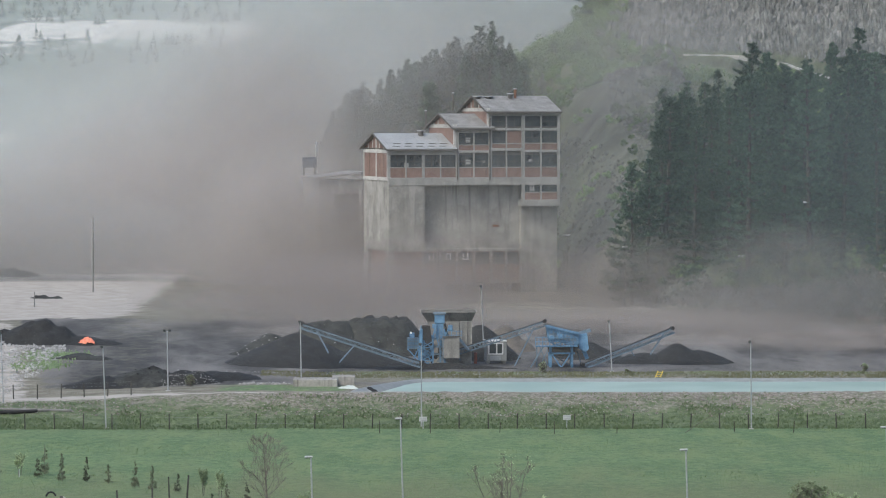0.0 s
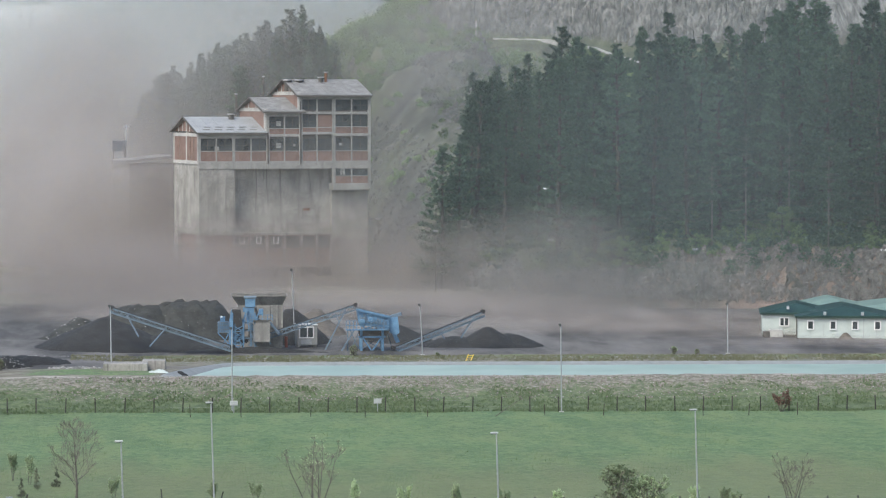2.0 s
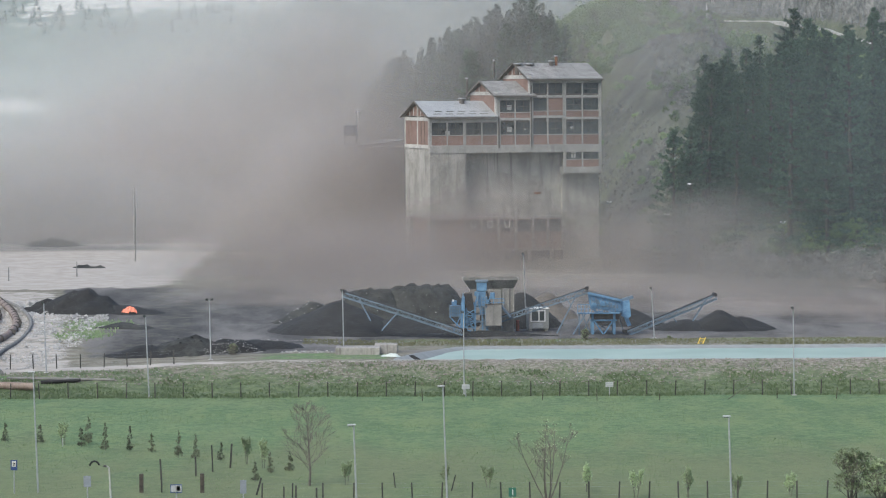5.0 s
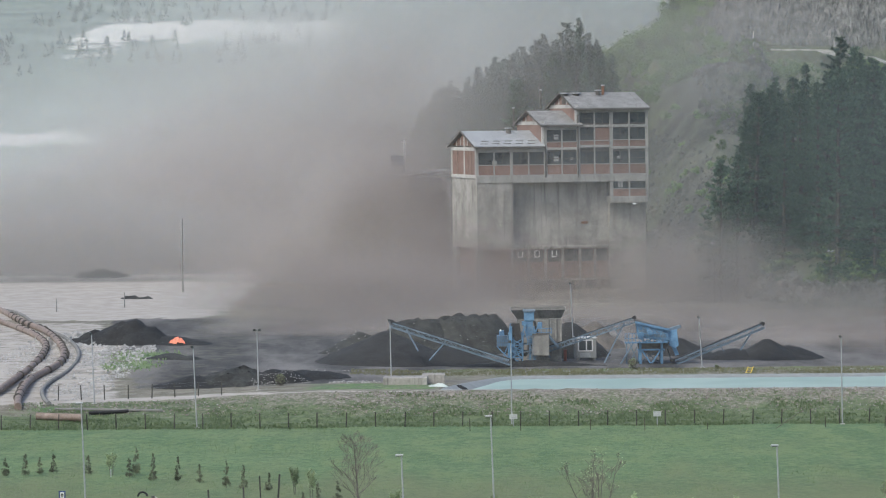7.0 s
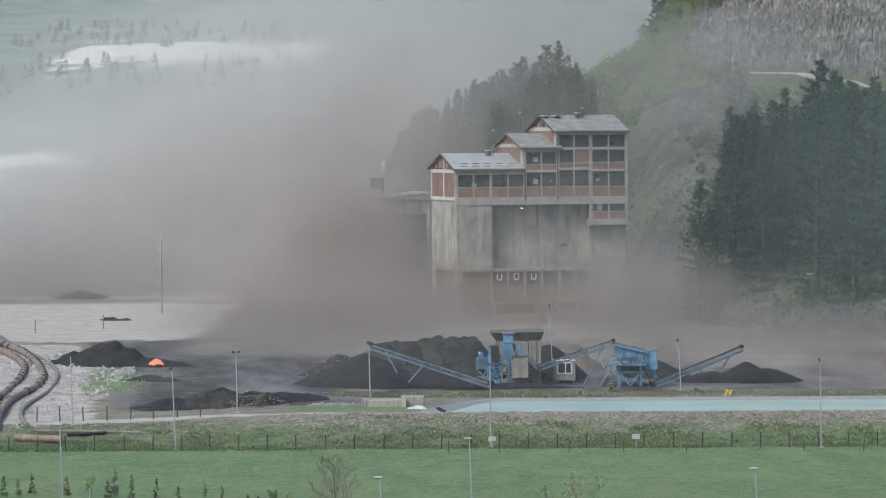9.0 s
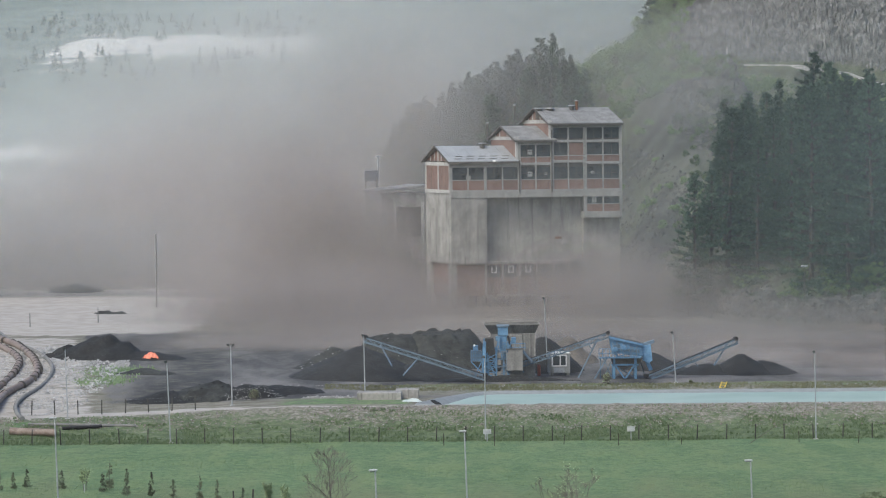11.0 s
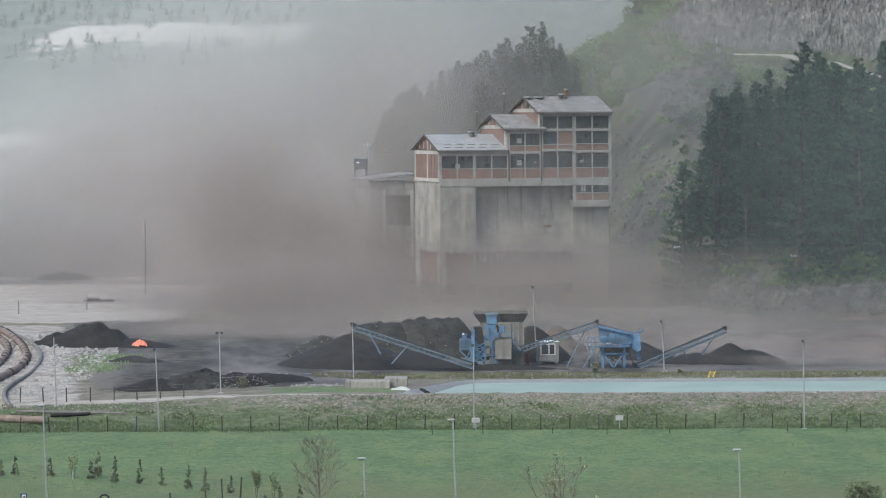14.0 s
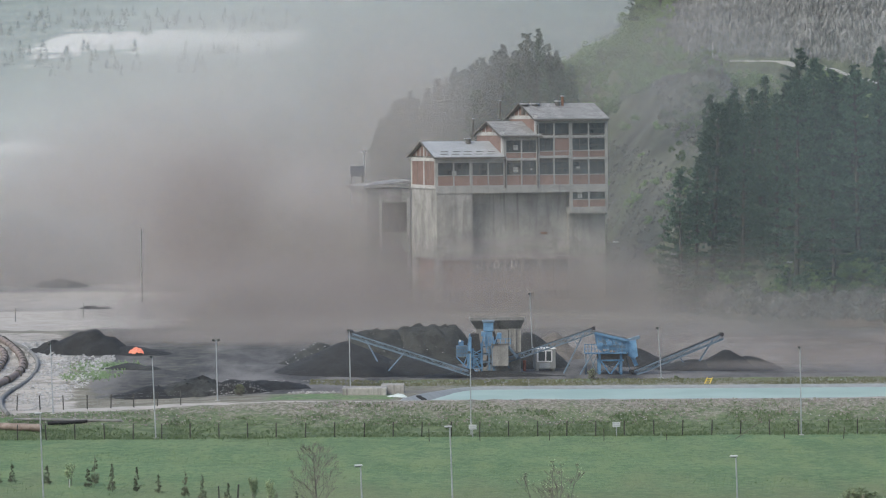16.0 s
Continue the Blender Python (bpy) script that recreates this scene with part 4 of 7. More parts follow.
def scraps(name, cx, cy, cz, rx, ry, n, size, material, label, seed, zf=None, category="rubble", gaps=-9.0):
    """Loose lumps strewn over a patch."""
    rnd = random.Random(seed)
    vs, fs = [], []
    for _ in range(n):
        a, r = rnd.uniform(0, 6.283), math.sqrt(rnd.random())
        px, py = cx + math.cos(a) * r * rx, cy + math.sin(a) * r * ry
        if noise.noise(Vector((px * 0.45, py * 0.1, seed))) < gaps:
            continue
        pz = zf(px, py) if zf else cz
        s = size * rnd.uniform(0.4, 1.5)
        k = len(vs)
        up = rnd.uniform(0.4, 0.9)
        for q in range(4):
            b = q * 1.571 + rnd.uniform(-0.5, 0.5)
            vs.append((px + math.cos(b) * s * rnd.uniform(0.6, 1.2), py + math.sin(b) * s * rnd.uniform(0.6, 1.2), pz - 0.1 * s))
        for q in range(3):
            b = q * 2.1 + rnd.uniform(-0.6, 0.6)
            vs.append((px + math.cos(b) * s * 0.55, py + math.sin(b) * s * 0.55, pz + s * up * rnd.uniform(0.6, 1.2)))
        fs += [(k, k + 1, k + 4), (k + 1, k + 5, k + 4), (k + 1, k + 2, k + 5), (k + 2, k + 6, k + 5), (k + 2, k + 3, k + 6), (k + 3, k, k + 6), (k, k + 4, k + 6), (k + 4, k + 5, k + 6)]
    me = bpy.data.meshes.new(name)
    me.from_pydata(vs, [], fs)
    me.materials.append(material)
    return tagged(new(name, me), label, category, kind="stuff")


heap(-10.9, 381, 8.0, 7.0, 3.45, 1.0, "black coal heap below the conveyor's head", flat=1.0, rough=0.06)
heap(-4.4, 380, 6.4, 4.6, 1.75, 3.0, "low black coal heap below the conveyor", flat=1.1, rough=0.08)
heap(-2.4, 400, 6.0, 7.0, 3.6, 4.0, "large dusty coal heap behind the conveyor", DUSTY_COAL, flat=2.3, rough=0.5)
heap(-7.7, 399, 5.2, 7.0, 3.3, 6.0, "dusty coal heap with pale scraps", DUSTY_COAL, flat=2.0, rough=0.5)
heap(-13.8, 393, 5.0, 4.6, 2.6, 2.0, "dusty coal heap strewn with pale stones", DUSTY_COAL, flat=1.0, rough=0.3)
heap(8.46, 391, 4.4, 5.0, 3.66, 8.0, "coal heap behind the hopper")
heap(11.25, 404, 3.6, 4.5, 2.74, 9.0, "brown spoil heap behind the hopper", SOIL, rough=0.35, name="spoil_mound")
heap(19.9, 392, 4.0, 4.0, 1.8, 12.0, "coal heap behind the screening machine", rough=0.08)
heap(28.9, 384, 3.7, 4.0, 2.3, 15.0, "coal heap below the short conveyor", flat=1.0, rough=0.08)
heap(31.3, 385, 3.8, 4.0, 1.3, 17.0, "low coal heap below the short conveyor", flat=1.2, rough=0.1)
heap(25.6, 384, 4.4, 3.6, 1.1, 18.0, "low coal heap beside the short conveyor", flat=1.2, rough=0.1)
heap(-40.0, 405, 6.0, 5.0, 2.62, 21.0, "black coal heap at the edge of the yard", rough=0.5)
heap(-43.8, 406, 3.4, 3.0, 1.5, 23.0, "small coal heap at the edge of the yard", rough=0.45)
heap(-35.4, 404, 5.4, 3.4, 0.95, 22.0, "low spread coal heap beside the tarpaulin", rough=0.2)
heap(-24.3, 355, 5.2, 4.4, 1.3, 24.0, "low black coal heap near the pond", DUSTY_COAL, flat=1.3, rough=0.5)
heap(-20.4, 354, 3.6, 3.2, 1.15, 26.0, "low coal heap mixed with rubble", flat=1.4, rough=0.5)
heap(-17.2, 357, 4.0, 3.0, 0.8, 28.0, "flat spread of coal near the pond", flat=1.4, rough=0.3)
heap(-28.73, 353, 4.2, 3.0, 1.0, 27.0, "flat coal heap near the pond", rough=0.2)
heap(3.82, 374.6, 9.0, 1.6, 0.75, 31.0, "low ridge of coal dust before the machines", rough=0.1)
heap(-33.2, 380, 3.6, 2.0, 0.6, 33.0, "thin coal ridge on the yard", DUSTY_COAL, rough=0.2)


def on_heaps(x, y):
    """The top of whatever lies at (x, y) in the yard."""
    return max(height(x, y), TOPS(x, y))


def TOPS(x, y):
    best = -9.0
    for o in scene.objects:
        if o.type == "MESH" and o.name.split(".")[0] in ("coal_mound", "spoil_mound"):
            dx, dy = x - o.location.x, y - o.location.y
            hit, p, n, i = o.ray_cast(Vector((dx, dy, 50)), Vector((0, 0, -1)))
            if hit:
                best = max(best, p.z + o.location.z)
    return best


bpy.context.view_layer.update()
scraps("pale_scraps", -1.75, 392, 0, 4.6, 4.0, 40, 0.07, STONE, "pale paper and plastic scraps on the coal", 3, on_heaps, "litter")
scraps("pale_scraps", -14.52, 397, 0, 4.0, 4.0, 30, 0.09, STONE, "pale scraps on the coal", 5, on_heaps, "litter")
scraps("pale_scraps", -7.78, 393, 0, 5.5, 4.5, 60, 0.07, STONE, "pale stones on the coal heap", 6, on_heaps, "rubble")
scraps("coal_lumps", -5.2, 396, 0, 7.5, 5.0, 600, 0.1, DUSTY_COAL, "rough black lumps on the coal heaps", 15, on_heaps, "coal")
scraps("coal_lumps", -24.0, 354, 0, 5.0, 3.5, 50, 0.1, COAL, "rough black lumps on the low heap", 16, on_heaps, "coal")
scraps("pale_scraps", -15.0, 391.0, 0, 2.6, 2.4, 46, 0.09, STONE, "pale stones strewn over the coal", 17, on_heaps, "rubble")
scraps("rubble", -20.2, 352.0, 0, 3.0, 1.6, 260, 0.06, STONE, "pale rubble and scrap on the coal", 7, on_heaps)
scraps("rubble", -13.14, 350, 0, 2.6, 1.4, 200, 0.14, STONE, "pale rubble beside the pond", 8, on_heaps)


def truss(ob, a, b, w=0.85, h=0.46, bays=14, mat=BLUE_GREY):
    """A belt conveyor's lattice frame between two points, with belt, rollers and end drums."""
    a, b = Vector(a), Vector(b)
    d = (b - a).normalized()
    side = d.cross(Vector((0, 0, 1))).normalized()
    up = side.cross(d)
    rails = bmesh.new()
    for s in (-1, 1):
        for k in (0, -1):
            o = side * (s * w / 2) + up * (k * h)
            beam(rails, a + o, b + o, 0.09, 0.1)
    part("rail_frame", rails, mat, ob)
    for s in (-1, 1):
        lat = bmesh.new()
        for i in range(bays):
            p, q = a.lerp(b, i / bays), a.lerp(b, (i + 1) / bays)
            o = side * (s * w / 2)
            beam(lat, p + o, p + o - up * h, 0.05, 0.05)
            beam(lat, p + o if i % 2 else p + o - up * h, q + o - up * h if i % 2 else q + o, 0.045, 0.045)
        part("lattice", lat, mat, ob)
    belt = bmesh.new()
    beam(belt, a + up * 0.1, b + up * 0.1, w * 0.8, 0.05)
    part("belt", belt, BLACK, ob)
    for p in (a, b):
        part("drum", bar(bmesh.new(), p - side * w * 0.6 + up * 0.05, p + side * w * 0.6 + up * 0.05, 0.2, sides=12), BLACK, ob)


def conveyor(name, a, b, legs, label, bays=14, mat=BLUE_GREY):
    ob = thing(name, 0, 0, 0, label, "conveyor", "conveyors of the screening plant")
    truss(ob, a, b, bays=bays, mat=mat)
    for p, q in legs:
        for s in (-0.5, 0.5):
            part("leg", beam(bmesh.new(), (p[0], p[1] + s, p[2]), (q[0], q[1] + s, q[2]), 0.08, 0.08), BLUE_GREY, ob)
    return ob


MY = 378.0
conveyor("belt_conveyor", (-10.13, 374, 6.5), (2.12, 372, 2.62),
         [((-8.55, 373.5, 5.75), (-7.38, 372, 3.7)), ((-4.65, 373, 4.45), (-6.22, 371, 2.8))],
         "long dusty blue lattice belt conveyor over a coal heap", 22)
conveyor("belt_conveyor", (14.83, MY, 6.52), (3.61, MY + 1, 2.75),
         [((13.78, MY, 6.0), (11.69, MY, 1.9)), ((12.62, MY, 5.7), (13.08, MY, 4.85))],
         "dusty blue lattice belt conveyor feeding the screen", 20)
conveyor("belt_conveyor", (27.97, MY, 5.78), (18.67, MY - 1, 2.1),
         [((27.1, MY, 5.3), (25.7, MY, 3.1)), ((23.44, MY, 3.85), (24.02, MY, 3.0))],
         "short dusty blue lattice belt conveyor over a low heap", 17)


def hopper():
    ob = thing("feed_hopper", 4.91, 381, 1.68, "rusty steel hopper with flared rim on concrete walls", "hopper")
    z = lambda v: (682 - v) * 0.0585
    x = lambda u: (u - 915) * 0.0585
    f = bmesh.new()
    top = [f.verts.new(p) for p in ((x(867), -2.2, z(585)), (x(963), -2.2, z(584)), (x(963), 2.6, z(584)), (x(867), 2.6, z(585)))]
    low = [f.verts.new(p) for p in ((x(878), -1.6, z(601)), (x(956), -1.6, z(600)), (x(956), 2.0, z(600)), (x(878), 2.0, z(601)))]
    for i in range(4):
        j = (i + 1) % 4
        f.faces.new((top[i], top[j], low[j], low[i]))
    bmesh.ops.solidify(f, geom=f.faces[:], thickness=0.12)
    part("funnel", f, SOOTY, ob)
    for i, (p, q) in enumerate((((x(866), -2.25), (x(964), -2.25)), ((x(866), 2.65), (x(964), 2.65)), ((x(866), -2.25), (x(866), 2.65)), ((x(964), -2.25), (x(964), 2.65)))):
        part("rim", beam(bmesh.new(), (*p, z(584)), (*q, z(584)), 0.07, 0.07), SOOTY, ob)
    part("concrete_wall", one_box((x(934), -1.7, 0), (x(956), 2.0, z(600)), 0.05), SOOTY, ob)
    part("front_wall", one_box((x(908), -1.9, 0), (x(934), -1.72, z(603)), 0.04), SOOTY, ob)
    part("back_wall", one_box((x(878), 1.6, 0), (x(934), 2.0, z(601)), 0.05), SOOTY, ob)
    for u in (912, 923, 936, 945, 954):
        part("rib", one_box((x(u), -1.85, z(640)), (x(u) + 0.14, -1.7, z(601))), CONCRETE, ob)
    part("brace", beam(bmesh.new(), (x(932), -2.2, z(628)), (x(950), -3.0, z(650)), 0.2, 0.2), BLUE_GREY, ob)
    return ob


hopper()


def crusher():
    ob = thing("crusher_tower", 3.42, 376, 1.87, "blue steel crusher tower with platforms and railings", "machine")
    z = lambda v: (682 - v) * 0.058
    x = lambda u: (u - 890) * 0.058

    def blk(name, u0, u1, v0, v1, y0, y1, mat=BLUE, bevel=0.05):
        return part(name, one_box((x(u0), y0, z(v1)), (x(u1), y1, z(v0)), bevel), mat, ob)

    blk("elevator_head", 890, 908, 587, 603, -0.6, 0.6)
    blk("elevator_body", 893, 906, 603, 632, -0.5, 0.5)
    blk("motor_box", 905, 914, 613, 627, -0.8, 0.2)
    blk("bracket", 886, 892, 604, 612, -0.4, 0.3)
    cage = blk("control_box", 842, 861, 629, 647, -1.0, 0.8)
    g = bmesh.new()
    for i in range(7):
        beam(g, (x(842 + i * 3.2), -1.06, z(647)), (x(842 + i * 3.2), -1.06, z(629)), 0.06, 0.06)
    for v in (629, 634, 641, 647):
        beam(g, (x(841), -1.06, z(v)), (x(862), -1.06, z(v)), 0.06, 0.06)
    part("grille", g, BLUE_GREY, cage)
    blk("motor", 846, 855, 620, 629, -0.6, 0.4)
    part("warning_light", one_box((x(847), -0.7, z(621)), (x(850), -0.4, z(618))), WHITE, ob)
    blk("chute", 862, 869, 624, 668, -0.6, 0.5, BLUE)
    blk("chute", 882, 889, 624, 668, -0.6, 0.5, BLUE)
    d = bmesh.new()
    prism(d, [(x(864), z(668)), (x(868), z(606)), (x(878), z(606)), (x(889), z(668))], -0.2, 0.6)
    part("dark_chute", d, TRIM_AND_SHADE, ob)
    for a, b2 in (((884, 640), (893, 604)), ((862, 640), (866, 610)), ((869, 668), (884, 640)), ((884, 668), (869, 645))):
        part("strut", beam(bmesh.new(), (x(a[0]), -0.75, z(a[1])), (x(b2[0]), -0.75, z(b2[1])), 0.18, 0.18), BLUE, ob)
    for u in (863, 872, 886, 900, 908):
        part("leg", one_box((x(u) - 0.1, -0.9, 0), (x(u) + 0.1, -0.68, z(632)), 0.02), BLUE, ob)
    for v in (632, 645, 658):
        part("platform", one_box((x(884), -1.1, z(v)), (x(916), 0.6, z(v) + 0.12)), BLUE_GREY, ob)
    r = bmesh.new()
    for i in range(8):
        beam(r, (x(896 + i * 2.8), -1.1, z(645)), (x(896 + i * 2.8), -1.1, z(636)), 0.06, 0.06)
    for v in (636, 640):
        beam(r, (x(895), -1.1, z(v)), (x(917), -1.1, z(v)), 0.06, 0.06)
    part("railing", r, BLUE, ob)
    part("grey_housing", one_box((x(904), -1.3, z(664)), (x(934), -0.9, z(626)), 0.04), SOOTY, ob, "dusty grey sheet housing")
    part("housing_edge", beam(bmesh.new(), (x(904), -1.34, z(626)), (x(934), -1.34, z(625)), 0.1, 0.12), TRIM_AND_SHADE, ob)
    lat = bmesh.new()
    for i in range(4):
        va, vb = 634 + i * 11, 645 + i * 11
        for p, q in (((868, va), (887, vb)), ((887, va), (868, vb)), ((868, vb), (887, vb))):
            beam(lat, (x(p[0]), -1.4, z(p[1])), (x(q[0]), -1.4, z(q[1])), 0.07, 0.08)
    for u in (868, 887):
        beam(lat, (x(u), -1.4, 0.0), (x(u), -1.4, z(630)), 0.12, 0.12)
    part("lattice", lat, BLUE, ob)
    part("tall_post", one_box((x(864), -1.5, 0), (x(869), -1.2, z(612)), 0.03), BLUE, ob)
    part("black_chute", prism(bmesh.new(), [(x(874), z(644)), (x(869), z(608)), (x(882), z(606)), (x(886), z(640))], -1.36, -1.0), BLACK, ob)
    for v in (600, 607):
        part("guard_rail", beam(bmesh.new(), (x(912), -1.1, z(v + 16)), (x(938), -1.1, z(v + 16)), 0.06, 0.06), BLUE, ob)
    for u in (912, 920, 929, 938):
        part("guard_post", beam(bmesh.new(), (x(u), -1.1, z(626)), (x(u), -1.1, z(616)), 0.06, 0.06), BLUE, ob)
    part("feed_belt", beam(bmesh.new(), (x(869), -1.15, z(607)), (x(886), -1.15, z(672)), 0.3, 0.25), BLACK, ob)
    for u0, v0, u1, v1 in ((866, 606, 861, 672), (889, 606, 897, 640), (842, 647, 862, 668), (861, 647, 848, 676), (880, 640, 896, 618), (906, 632, 916, 606)):
        part("strut", beam(bmesh.new(), (x(u0), -1.25, z(v0)), (x(u1), -1.25, z(v1)), 0.1, 0.1), BLUE, ob)
    lad = bmesh.new()
    for s2 in (-0.2, 0.2):
        beam(lad, (x(902) + s2, -1.3, 0), (x(902) + s2, -1.3, z(612)), 0.06, 0.06)
    for k in range(14):
        beam(lad, (x(902) - 0.2, -1.3, 0.3 + k * 0.28), (x(902) + 0.2, -1.3, 0.3 + k * 0.28), 0.04, 0.04)
    part("ladder", lad, BLUE_GREY, ob)
    part("hose", bar(bmesh.new(), (x(908), -0.9, z(603)), (x(914), -0.9, z(628)), 0.12), BLACK, ob)
    blk("top_cover", 888, 910, 584, 588, -0.7, 0.7, BLUE_GREY)
    blk("side_motor", 914, 922, 606, 616, -0.6, 0.2, BLUE)
    blk("drive_housing", 898, 912, 632, 644, -0.7, 0.4)
    blk("gear_box", 896, 910, 646, 660, -0.6, 0.4, TRIM_AND_SHADE)
    for u0, v0, u1, v1 in ((900, 675, 912, 647), (912, 675, 900, 647), (916, 640, 936, 668)):
        part("brace", beam(bmesh.new(), (x(u0), -0.95, z(v0)), (x(u1), -0.95, z(v1)), 0.12, 0.12), BLUE_GREY, ob)
    return ob


crusher()


def screener():
    ob = thing("screening_machine", 16.34, 378, 1.85, "blue vibrating screen machine on braced legs with railed platform", "machine")
    z = lambda v: (682 - v) * 0.0582
    x = lambda u: (u - 1112) * 0.0582
    s = bmesh.new()
    prism(s, [(x(1091), z(634)), (x(1087), z(609)), (x(1143), z(622)), (x(1146), z(641))], -1.1, 1.1)
    part("screen_box", s, BLUE, ob)
    for a, c in (((1091, 634), (1104, 643)), ((1104, 643), (1117, 637)), ((1117, 637), (1130, 643)), ((1130, 643), (1146, 641)), ((1091, 634), (1146, 641))):
        part("side_brace", beam(bmesh.new(), (x(a[0]), -1.28, z(a[1])), (x(c[0]), -1.28, z(c[1])), 0.12, 0.14), BLUE, ob)
    part("dark_side", prism(bmesh.new(), [(x(1093), z(630)), (x(1092), z(618)), (x(1139), z(629)), (x(1141), z(637))], -1.16, -1.09), BLUE_GREY, ob)
    for u, v in ((1094, 613), (1106, 616), (1118, 619), (1130, 622)):
        part("bolted_plate", one_box((x(u), -1.2, z(v + 9)), (x(u) + 0.34, -1.1, z(v + 1)), 0.02), BLUE, ob)
    part("screen_deck", beam(bmesh.new(), (x(1086), 0, z(607)), (x(1146), 0, z(622)), 2.3, 0.22), TRIM_AND_SHADE, ob)
    part("top_rail", beam(bmesh.new(), (x(1086), -1.38, z(608)), (x(1146), -1.38, z(622)), 0.16, 0.22), BLUE, ob)
    for u, v in ((1099, 617), (1111, 620), (1123, 624), (1134, 626)):
        part("stiffener", one_box((x(u), -1.42, z(643)), (x(u) + 0.14, -1.3, z(v))), BLUE_GREY, ob)
    for u, v in ((1112, 627), (1097, 630)):
        part("exciter", bar(bmesh.new(), (x(u), -1.7, z(v)), (x(u), -1.3, z(v)), 0.28, sides=14), BLUE, ob)
    part("hopper_box", prism(bmesh.new(), [(x(1094), z(662)), (x(1090), z(645)), (x(1146), z(645)), (x(1136), z(662))], -1.1, 1.1), TRIM_AND_SHADE, ob)
    part("platform", one_box((x(1068), -1.9, z(645)), (x(1143), -1.2, z(643))), BLUE, ob)
    r = bmesh.new()
    for i in range(13):
        beam(r, (x(1068 + i * 6.2), -1.9, z(644)), (x(1068 + i * 6.2), -1.9, z(628)), 0.06, 0.06)
    for v in (628, 636):
        beam(r, (x(1068), -1.9, z(v)), (x(1143), -1.9, z(v)), 0.06, 0.06)
    part("railing", r, BLUE, ob)
    for u in (1095, 1133):
        for y in (-1.2, 1.2):
            part("leg", one_box((x(u) - 0.13, y - 0.12, 0), (x(u) + 0.13, y + 0.12, z(645)), 0.02), BLUE, ob)
    for u0, u1 in ((1097, 1113), (1131, 1115)):
        part("brace", beam(bmesh.new(), (x(u0), -1.25, z(657)), (x(u1), -1.25, z(681)), 0.14, 0.14), BLUE, ob)
    for u0, v0, u1, v1 in ((1076, 645, 1092, 682), (1092, 650, 1078, 682), (1095, 682, 1133, 657), (1133, 682, 1097, 660), (1140, 645, 1152, 682)):
        part("strut", beam(bmesh.new(), (x(u0), 0.4, z(v0)), (x(u1), 0.4, z(v1)), 0.09, 0.09), BLUE_GREY, ob)
    part("cross_beam", beam(bmesh.new(), (x(1090), -1.25, z(657)), (x(1138), -1.25, z(657)), 0.14, 0.16), BLUE, ob)
    part("walkway_ladder", beam(bmesh.new(), (x(1060), -1.6, 0.05), (x(1082), -1.6, z(645)), 0.5, 0.12), BLUE_GREY, ob)
    part("discharge_chute", prism(bmesh.new(), [(x(1146), z(650)), (x(1144), z(624)), (x(1160), z(622)), (x(1163), z(650)), (x(1157), z(655))], -0.9, 0.9), BLUE, ob)
    part("chute_spout", beam(bmesh.new(), (x(1151), 0, z(645)), (x(1161), 0, z(668)), 0.7, 0.4), BLUE, ob)
    part("reject_belt", beam(bmesh.new(), (x(1143), -0.2, z(624)), (x(1167), -0.2, z(617)), 0.8, 0.3), BLUE_GREY, ob)
    part("side_post", one_box((x(1070), -1.3, 0), (x(1072), -1.1, z(645))), BLUE_GREY, ob)
    return ob


screener()


def cabin():
    ob = thing("control_cabin", 9.85, 383.5, 1.85, "small white prefabricated cabin with a wide window", "cabin", turn=6)
    x0, x1, h = -1.05, 1.05, 2.3
    body = part("body", one_box((x0, -1.1, 0.25), (x1, 1.1, h), 0.04), GREY_PANEL, ob)
    part("roof", one_box((x0 - 0.06, -1.2, h), (x1 + 0.06, 1.2, h + 0.1), 0.04), WHITE, ob)
    win = part("window", one_box((x0 + 0.25, -1.14, 1.05), (x1 - 0.45, -1.08, 2.1)), GLASS, ob)
    fr = bmesh.new()
    for px in (x0 + 0.22, x0 + 1.05, x1 - 0.42):
        beam(fr, (px, -1.15, 1.0), (px, -1.15, 2.15), 0.12, 0.12)
    for pz in (1.02, 2.13):
        beam(fr, (x0 + 0.2, -1.15, pz), (x1 - 0.4, -1.15, pz), 0.12, 0.12)
    part("window_frame", fr, WHITE, win, "white window frame")
    part("door", one_box((x1 - 0.02, -0.5, 0.3), (x1 + 0.05, 0.4, 2.2)), GLASS, ob)
    part("lower_panel", one_box((x0 + 0.4, -1.13, 0.35), (x1 - 0.6, -1.09, 0.85)), STEEL, ob)
    for k in (x0 + 0.2, x1 - 0.2):
        part("foot", one_box((k - 0.15, -0.9, 0), (k + 0.15, 0.9, 0.25)), CONCRETE, ob)


cabin()
tagged(new("oil_drum", mesh_of("oil_drum", bar(bmesh.new(), (7.75, 382.5, 1.85), (7.75, 382.5, 3.0), 0.17, sides=10), RED_RUST)), "rust red upright drum beside the cabin", "drum")


